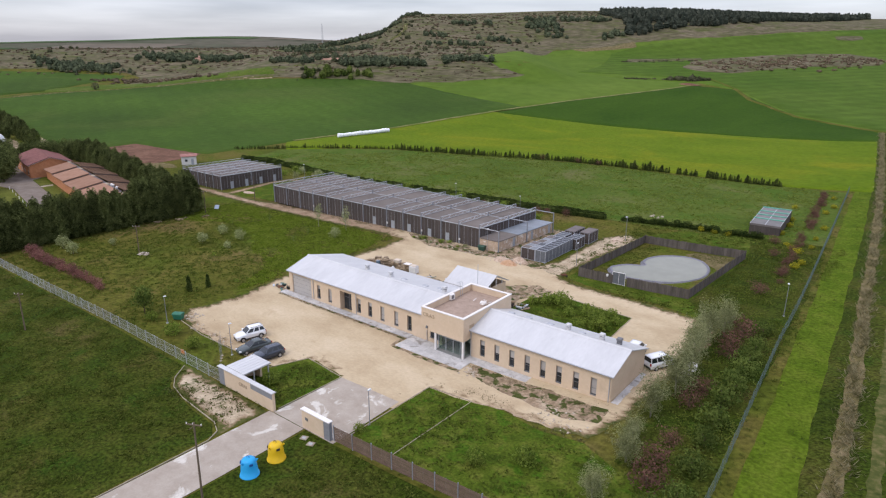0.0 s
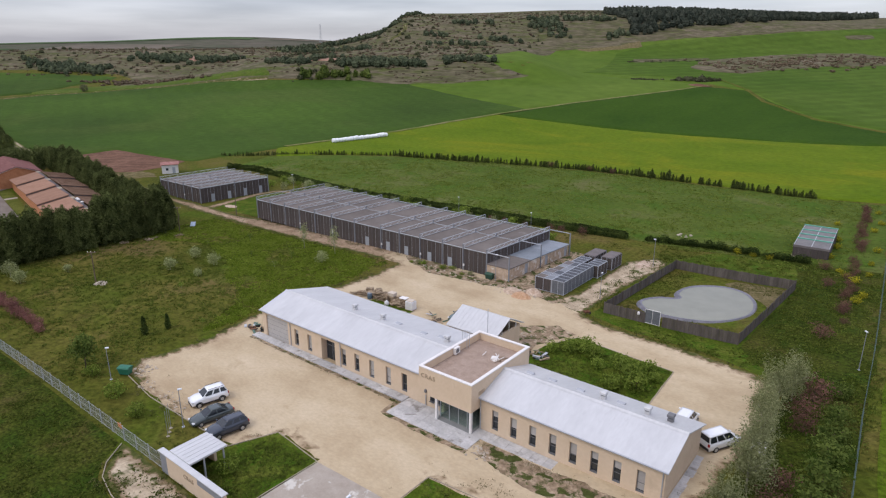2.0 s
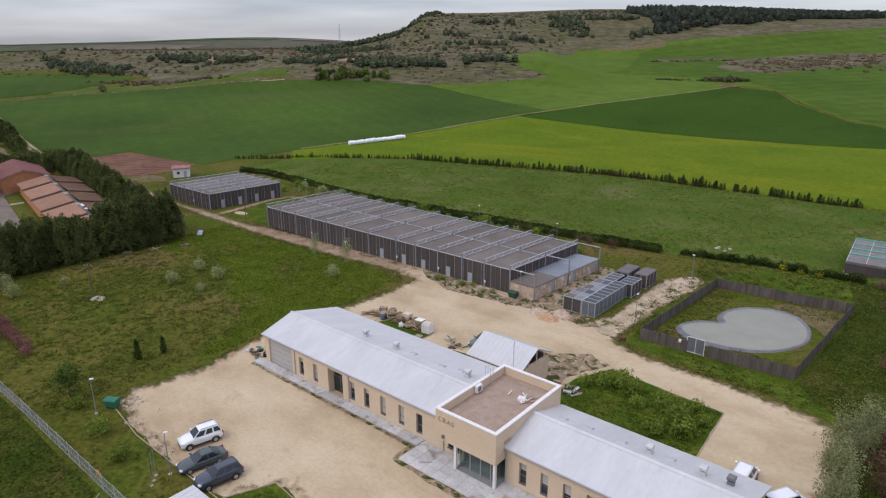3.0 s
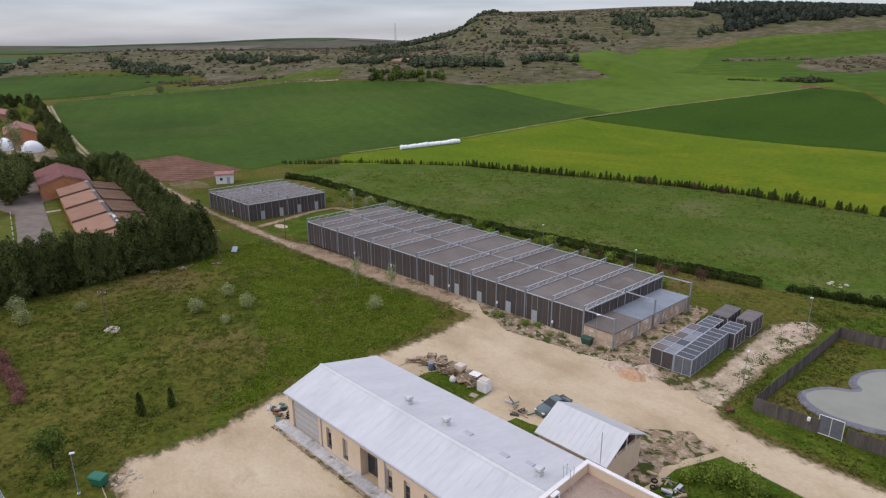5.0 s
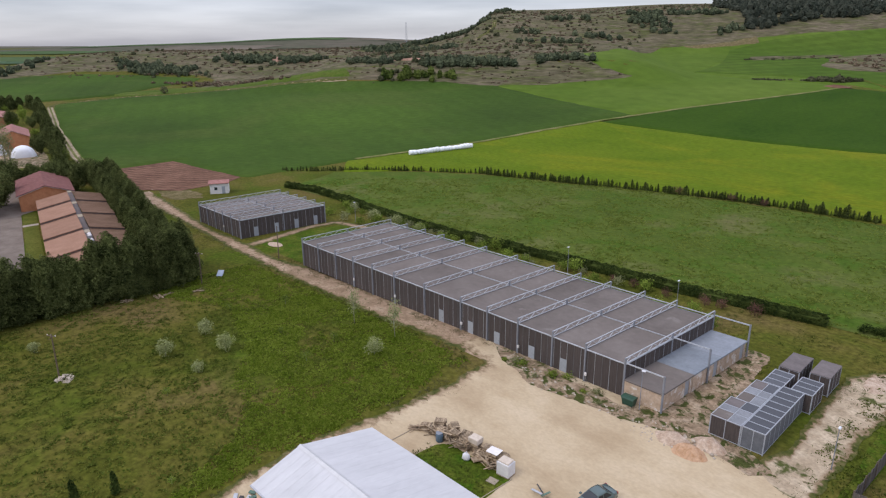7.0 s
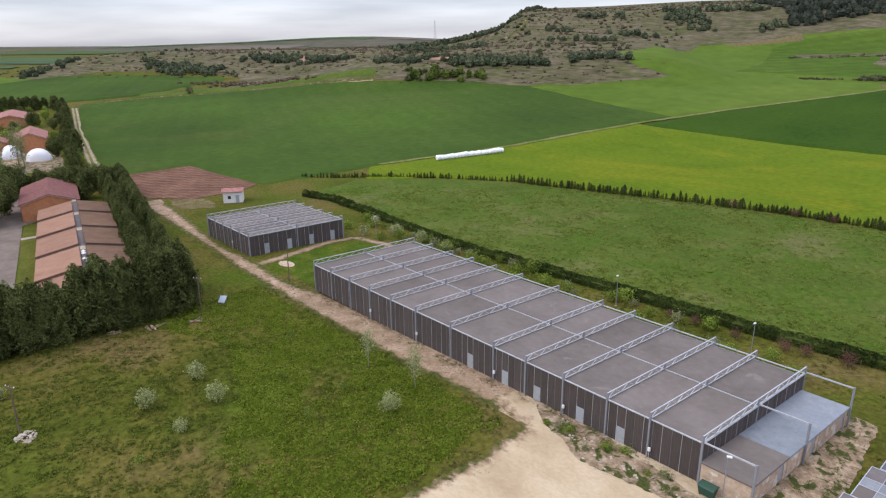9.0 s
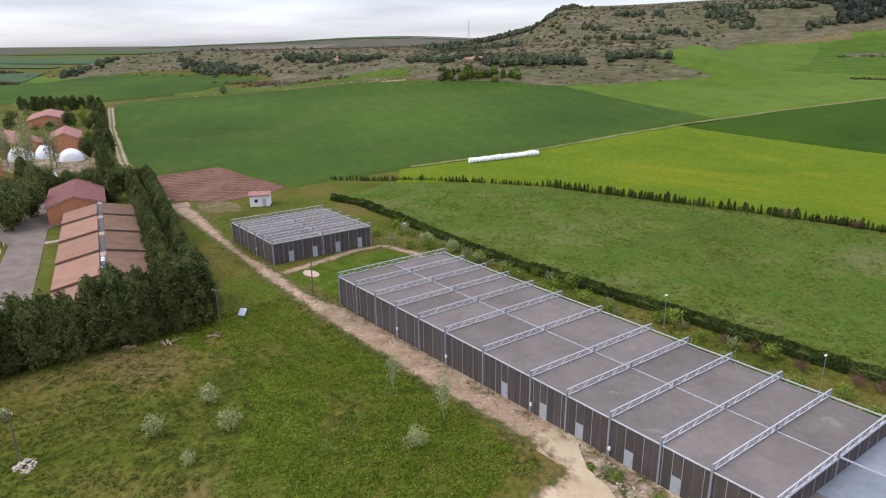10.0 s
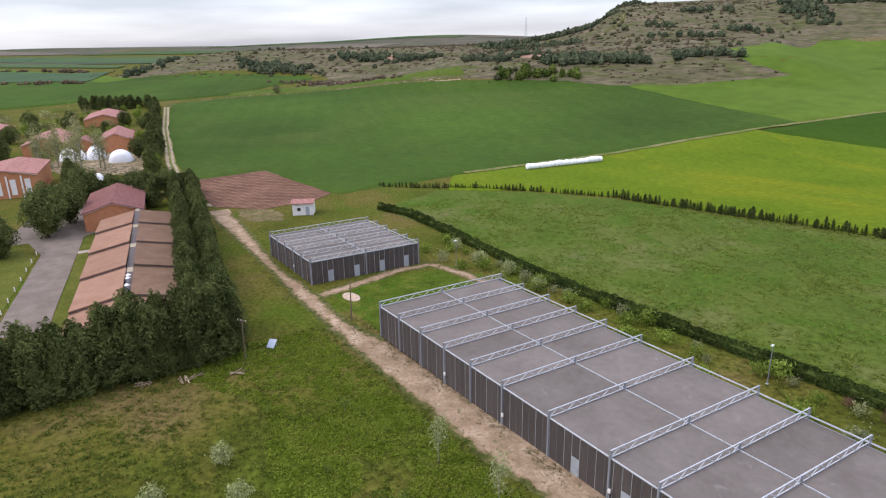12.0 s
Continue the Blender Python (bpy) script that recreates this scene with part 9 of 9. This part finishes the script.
TURN_W = 180 - math.degrees(math.atan2(0.187, 0.982))
patch("car_park", [west(4, -2.9), west(4, -10.1), west(46.7, -9.7), west(57.6, -13.6), west(57, -19), west(96, -16), west(118, -10), west(112, 2), west(64, 2), west(58, -3.0)], surface("grey_asphalt", [(0.3, (0.150, 0.122, 0.100)), (0.7, (0.215, 0.180, 0.150))], 0.4, 0.9, fine=(0.1, 3.0), stains=((0.12, 0.105, 0.09), 0.3, 0.62, 0.8), gloss=0.06), 0.06, "worn grey asphalt car park", "car park", 4, 0.1)
patch("west_lawn", [west(-6, -2.8), west(59, -2.6), west(59, 0.3), west(-6, 0.3)], MOWN, 0.09, "narrow lawn along the low workshops", "lawn", 3, 0.1)

STEP_BROWN = surface("dull_brown_metal", [(0.3, (0.085, 0.068, 0.062)), (0.7, (0.125, 0.102, 0.094))], 1.0, 0.7, fine=(0.15, 3.0))
workshop = thing("workshop_block", "long workshop with stepped tan roofs and a dark central gutter", "building", (*west(0, 0), level(-190, 75)), TURN_W)
# local x runs along the block (towards the west), local y across it, to the south
part("wall", Shape().box(-8, 59, -15.2, -14.9, 0, 3.0).box(-8, 59, -1.5, -1.2, 0, 3.0).box(-8, -7.7, -14.9, -1.5, 0, 3.0).box(58.7, 59, -14.9, -1.5, 0, 3.0), BRICK_RED, workshop)
for a, b in ((-8.0, 1.0), (1.0, 16.2), (16.2, 31.4), (31.4, 46.7), (46.7, 60.0)):
    for y0, y1, mat, nm in ((-0.7, -7.9, TILE_TAN, "roof"), (-9.1, -15.6, TILE_BROWN, "roof")):
        z0, z1 = (3.0, 4.45) if y0 > -1 else (4.45, 3.1)
        lift = 0.5
        vs_ = [(a, y0, z0 + lift), (b, y0, z0), (b, y1, z1), (a, y1, z1 + lift), (a, y0, z0 + lift - 0.15), (b, y0, z0 - 0.15), (b, y1, z1 - 0.15), (a, y1, z1 + lift - 0.15)]
        rf = part(nm, Shape().add(vs_, [(0, 1, 2, 3), (7, 6, 5, 4), (0, 4, 5, 1), (1, 5, 6, 2), (2, 6, 7, 3), (3, 7, 4, 0)]), mat, workshop)
        part("rooflight", Shape().add([(a + 0.04, y0, z0 - 0.12), (a + 0.04, y1, z1 - 0.12), (a + 0.04, y1, z1 + lift - 0.16), (a + 0.04, y0, z0 + lift - 0.16), (a + 0.22, y0, z0 - 0.12), (a + 0.22, y1, z1 - 0.12), (a + 0.22, y1, z1 + lift - 0.2), (a + 0.22, y0, z0 + lift - 0.2)],
                                      [(0, 1, 2, 3), (7, 6, 5, 4), (0, 4, 5, 1), (1, 5, 6, 2), (2, 6, 7, 3), (3, 7, 4, 0)]), STEP_BROWN, rf, "dull brown strip under the roof step")
        part("sill_strip", Shape().beam((a + 0.0, y0, z0 + 0.10), (a + 0.0, y1, z1 + 0.10), 0.06, 0.05), mat, rf)
        n = round((b - a) / 0.6)
        for i in range(1, n if y0 < -1 else 0):
            t = i / n
            part("rib", Shape().beam((a + (b - a) * t, y0, z0 + lift * (1 - t) + 0.015), (a + (b - a) * t, y1, z1 + lift * (1 - t) + 0.015), 0.07, 0.05), mat, rf)
part("gutter", Shape().box(-8, 60, -9.09, -7.91, 3.6, 4.25), STEP_BROWN, workshop, "dull central valley gutter")
for k in range(5):
    part("gutter_cover", Shape().bevel_box(-1.5 + 15.2 * k, 1.2 + 15.2 * k, -9.0, -8.0, 4.26, 4.34, 0.02), KERB, workshop, "pale metal gutter cover")
for x in (5.0, 8.5, 10.0):
    vent = part("vent", Shape().tube((x, -8.5, 4.25), (x, -8.5, 5.0), 0.3, 10), GALV, workshop)
    part("vent_cap", Shape().tube((x, -8.5, 5.0), (x, -8.5, 5.25), 0.42, 10, 0.1), COPING, vent)


patch("yard", [(-306, 84), (-300, 98), (-318, 104), (-350, 108), (-368, 100), (-362, 82), (-340, 74), (-318, 76)], BARE_SOIL, 0.05, "worn brown earth yard around white tents", "yard", 5, 1.2)
patch("garden_path", [west(44.2, -2.9), west(46.2, -2.9), west(46.6, 0.4), west(44.8, 0.4)], CONCRETE, 0.12, "short concrete path across the narrow lawn", "path", 1.0, 0.02)
patch("west_green", [west(2, -10.8), west(45, -10.3), west(54, -14.5), west(54, -40), west(2, -40)], MOWN, 0.07, "mown lawn beside the asphalt drive", "lawn", 3, 0.2)
for k in range(7):
    x, y = west(14 + 5.6 * k, -10.6)
    bollard = thing("bollard", "short white marker post beside the drive", "post", (x, y, level(x, y)), 0, "white marker posts")
    part("post", Shape().tube((0, 0, 0), (0, 0, 0.75), 0.11, 8, 0.09), COPING, bollard)
    part("cap", Shape().tube((0, 0, 0.75), (0, 0, 0.85), 0.10, 8, 0.03), COPING, bollard)
patch("dry_ground", [(-229, 110.5), (-224, 117.5), (-216, 117.8), (-211.5, 115.5), (-215, 109.5), (-222, 108.5)], DRY_GRASS, 0.07, "dry weedy bare ground near the small white hut", "bare ground", 1.2, 0.7)
footprints = []


def clear(a, b, gap):
    return all(a < a0 - gap or a > a1 + gap or b < b0 - gap or b > b1 + gap for a0, a1, b0, b1 in footprints)


def gable_house(label, a, b, length, wide, eave, ridge, wall_mat, roof_mat, turn=0.0, windows=4):
    x, y = west(a, b)
    footprints.append((a, a + length, b - wide, b))
    th = thing("tiled_house", label, "building", (x, y, level(x, y) - 0.1), TURN_W + turn, "western houses")
    part("wall", Shape().box(0, length, 0, 0.3, 0, eave).box(0, length, wide - 0.3, wide, 0, eave), wall_mat, th)
    for x0 in (0, length - 0.3):
        part("gable_wall", Shape().prism([(0.301, 0), (wide - 0.301, 0), (wide - 0.301, eave), (wide / 2, ridge - 0.05), (0.301, eave)], "x", x0, x0 + 0.3), wall_mat, th)
        part("fascia", Shape().beam((x0 + 0.15 + (-0.55 if x0 == 0 else 0.55), -0.4, eave - 0.12), (x0 + 0.15 + (-0.55 if x0 == 0 else 0.55), wide / 2, ridge + 0.02), 0.08, 0.22).beam((x0 + 0.15 + (-0.55 if x0 == 0 else 0.55), wide + 0.4, eave - 0.12), (x0 + 0.15 + (-0.55 if x0 == 0 else 0.55), wide / 2, ridge + 0.02), 0.08, 0.22), COPING, th, "white gable edging")
    drop = 0.5 * (ridge - eave) / (wide / 2)
    part("roof", Shape().prism([(-0.5, eave - drop), (wide / 2, ridge), (wide + 0.5, eave - drop), (wide + 0.5, eave - drop + 0.2), (wide / 2, ridge + 0.2), (-0.5, eave - drop + 0.2)], "x", -0.5, length + 0.5), roof_mat, th, "pink tiled gable roof")
    for k in range(windows):
        px = length * (k + 0.5) / windows
        for py in (-0.02, wide - 0.02):
            w = part("window", Shape().box(px - 0.6, px + 0.6, py, py + 0.04, 1.0, 2.3), DARK_GLASS, th)
            part("window_frame", Shape().box(px - 0.68, px - 0.6, py - 0.01, py + 0.05, 0.95, 2.35).box(px + 0.6, px + 0.68, py - 0.01, py + 0.05, 0.95, 2.35).box(px - 0.6, px + 0.6, py - 0.01, py + 0.05, 2.3, 2.36).box(px - 0.6, px + 0.6, py - 0.01, py + 0.05, 0.94, 1.0), COPING, w)
    return th


gable_house("orange brick house with a weathered mauve tiled roof", 62, 9.4, 24, 12.2, 4.3, 6.3, BRICK_RED, TILE_MAUVE)
hall = gable_house("tall red-brick hall with a pink roof and white piers", 112, -19, 26, 16, 6.5, 8.0, BRICK_RED, TILE_PINK, 0, 0)
for k in range(4):
    part("glazed_strip", Shape().box(-0.06, -0.004, 1.6 + 3.6 * k, 3.0 + 3.6 * k, 1.0, 5.4), WHITEWASH, hall, "pale glazed strip between piers")
    part("pier", Shape().box(-0.25, -0.004, 3.5 + 3.6 * k, 3.9 + 3.6 * k, 0, 6.4), COPING, hall)
gable_house("red-brick house with a pink tiled roof", 191, 3, 30, 11.5, 4.8, 7.4, BRICK_RED, TILE_PINK, 0, 5)
gable_house("small red-brick house with a pink tiled roof", 198, -11.5, 14, 7.5, 3.4, 5.2, BRICK_RED, TILE_PINK, 0, 2)
gable_house("red-brick house with a pink tiled roof", 196, -20.5, 36, 16, 4.2, 7.0, BRICK_RED, TILE_PINK, 0, 6)
gable_house("low red-brick house with a pink tiled roof", 280, -4, 40, 18, 3.6, 6.0, BRICK_RED, TILE_PINK, 0, 5)
gable_house("red-brick house with a pink tiled roof", 160, -44, 30, 16, 4.0, 6.4, BRICK_RED, TILE_PINK, 0, 4)
gable_house("low red-brick house with a pink tiled roof", 250, -54, 36, 18, 3.6, 6.0, BRICK_RED, TILE_PINK, 0, 5)


def dome(label, a, b, r, h, length):
    x, y = a, b
    th = thing("dome_tent", label, "tent", (x, y, level(x, y)), TURN_W, "white tents")
    rings = []
    for i in range(7):
        t = i / 6
        k = math.sin(math.pi * (0.12 + 0.76 * t)) ** 0.5
        rings.append([(length * (t - 0.5), r * k * math.cos(q), h * k * math.sin(q)) for q in [math.pi * j / 12 for j in range(13)]])
    part("membrane", Shape().rings(rings, closed=False, caps=True), TENT, th, smooth=True)
    part("base_frame", Shape().box(-length / 2, length / 2, -r - 0.05, -r + 0.1, 0, 0.25).box(-length / 2, length / 2, r - 0.1, r + 0.05, 0, 0.25), GALV, th)


dome("white arched membrane tent among trees", -346, 83.3, 4.6, 5.2, 9)
dome("white arched membrane tent among trees", -344.5, 91.2, 3.5, 5.0, 8)
dome("white arched membrane tent among trees", -330.5, 97.8, 4.3, 4.5, 7)
dome("small white dome beside the trees", -293, 86, 1.6, 2.8, 3.4)
bare = [round_tree(160 + k, BARE_TWIG, 13, 1.9, 1.5, 900, 0.22, 0.1, 0.8) for k in range(2)]
tall_trunk = trunk_mesh(13, 0.22, 0, 1.6, 17, PALE_BARK)
limb = Shape().tube((0, 0, 0), (1.5, 0.1, 3.4), 0.09, 5, 0.03).mesh("branch", True)
limb.materials.append(PALE_BARK)
spring_big = [round_tree(165 + k, SPRING, 9, 3.4, 1.5, 1100, 0.35, 0.3, 0.6) for k in range(2)]
for x, y in ((-327.4, 75.3), (-331, 77.6), (-314.3, 83.3), (-318, 82.4), (-314.8, 90.5), (-320, 89.6), (-322, 72), (-310, 79.5), (-335, 71.5), (-352, 79), (-372, 88)):
    k = int(-x)
    poplar = plant("budding_poplar", "tall thin poplar just coming into leaf", "tree", tall_trunk, veg.choice(bare), x, y, veg.uniform(1.0, 1.35), veg.uniform(0, 360), "poplars among the houses")
    for q in range(6):
        part("branch", limb, None, poplar).matrix_basis = pose(0, 0, 3.0 + 0.8 * q, 0, 0, 67 * q + 20 * k)
for k in range(26):
    t = veg.random()
    x, y = -266 + 9 * t + veg.gauss(0, 2.5), 80 + 26 * t + veg.gauss(0, 1.5)
    plant("garden_tree", "leafy dark conifer behind the brick house", "tree", big_trunk, veg.choice(conif), x, y, veg.uniform(0.45, 0.7), veg.uniform(0, 360), "trees among the houses")
for k in range(70):
    a, b = veg.uniform(130, 340), veg.uniform(-60, 14)
    x, y = west(a, b)
    near_tents = -352 < x < -305 and 78 < y < 103
    if near_tents or not clear(a, b, 2.0):
        continue
    kind_ = veg.choice((conif[0], conif[1], spring_big[0], spring_big[1]))
    plant("garden_tree", "leafy tree among the western houses", "tree", big_trunk, kind_, x, y, veg.uniform(0.35, 0.75), veg.uniform(0, 360), "trees among the houses")
for k in range(58):
    x, y = -300 - 3.5 * k + veg.uniform(-2, 2), 104.0 + 0.68 * k + veg.uniform(-2.5, 1.2)
    plant("cypress", "dark conifer in the row beside the track", "tree", cyp_trunk, veg.choice(far_cyp), x, y, veg.uniform(0.5, 0.85), veg.uniform(0, 360), "track-side conifers", 1.35)
for k in range(32):
    x, y = -504 - 0.9 * k - veg.uniform(0, 14), 140 - 1.1 * k + veg.uniform(-3, 3)
    plant("cypress", "dark conifer screening the far houses", "tree", cyp_trunk, veg.choice(far_cyp), x, y, veg.uniform(0.6, 0.9), veg.uniform(0, 360), "far conifer screen", 1.35)

twig_crown = [round_tree(170 + k, (BARE_TWIG, WEED, LEAFY)[k], 3.4, 2.2, 0.1, 300, 0.24, 0.3, 0.7) for k in range(3)]
for k in range(64):
    x, y = veg.uniform(-520, -390), veg.uniform(60, 124)
    a, b = (-0.982 * (x + 168) + 0.187 * (y - 67)), (0.187 * (x + 168) + 0.982 * (y - 67))
    if not clear(a, b, 2.5):
        continue
    plant("garden_shrub", "twiggy shrub in the gardens of the western houses", "shrub", None, veg.choice(twig_crown), x, y, veg.uniform(0.7, 1.5), veg.uniform(0, 360), "garden shrubs among the houses")

# lattice mast on the skyline
pylon = thing("radio_mast", "thin lattice mast on the distant skyline", "mast", (-693, 610, level(-693, 610)))
mast_s = Shape()
for sx, sy in ((-1, -1), (1, -1), (1, 1), (-1, 1)):
    mast_s.tube((1.3 * sx, 1.3 * sy, 0), (0.25 * sx, 0.25 * sy, 26), 0.14, 4, 0.1)
part("tower", mast_s, GALV, pylon)
for z in (5, 10, 15, 20, 24):
    part("brace", Shape().beam((-1.3 + z * 0.04, 0, z), (1.3 - z * 0.04, 0, z + 1), 0.12, 0.12).beam((0, -1.3 + z * 0.04, z + 1), (0, 1.3 - z * 0.04, z), 0.12, 0.12), GALV, pylon)
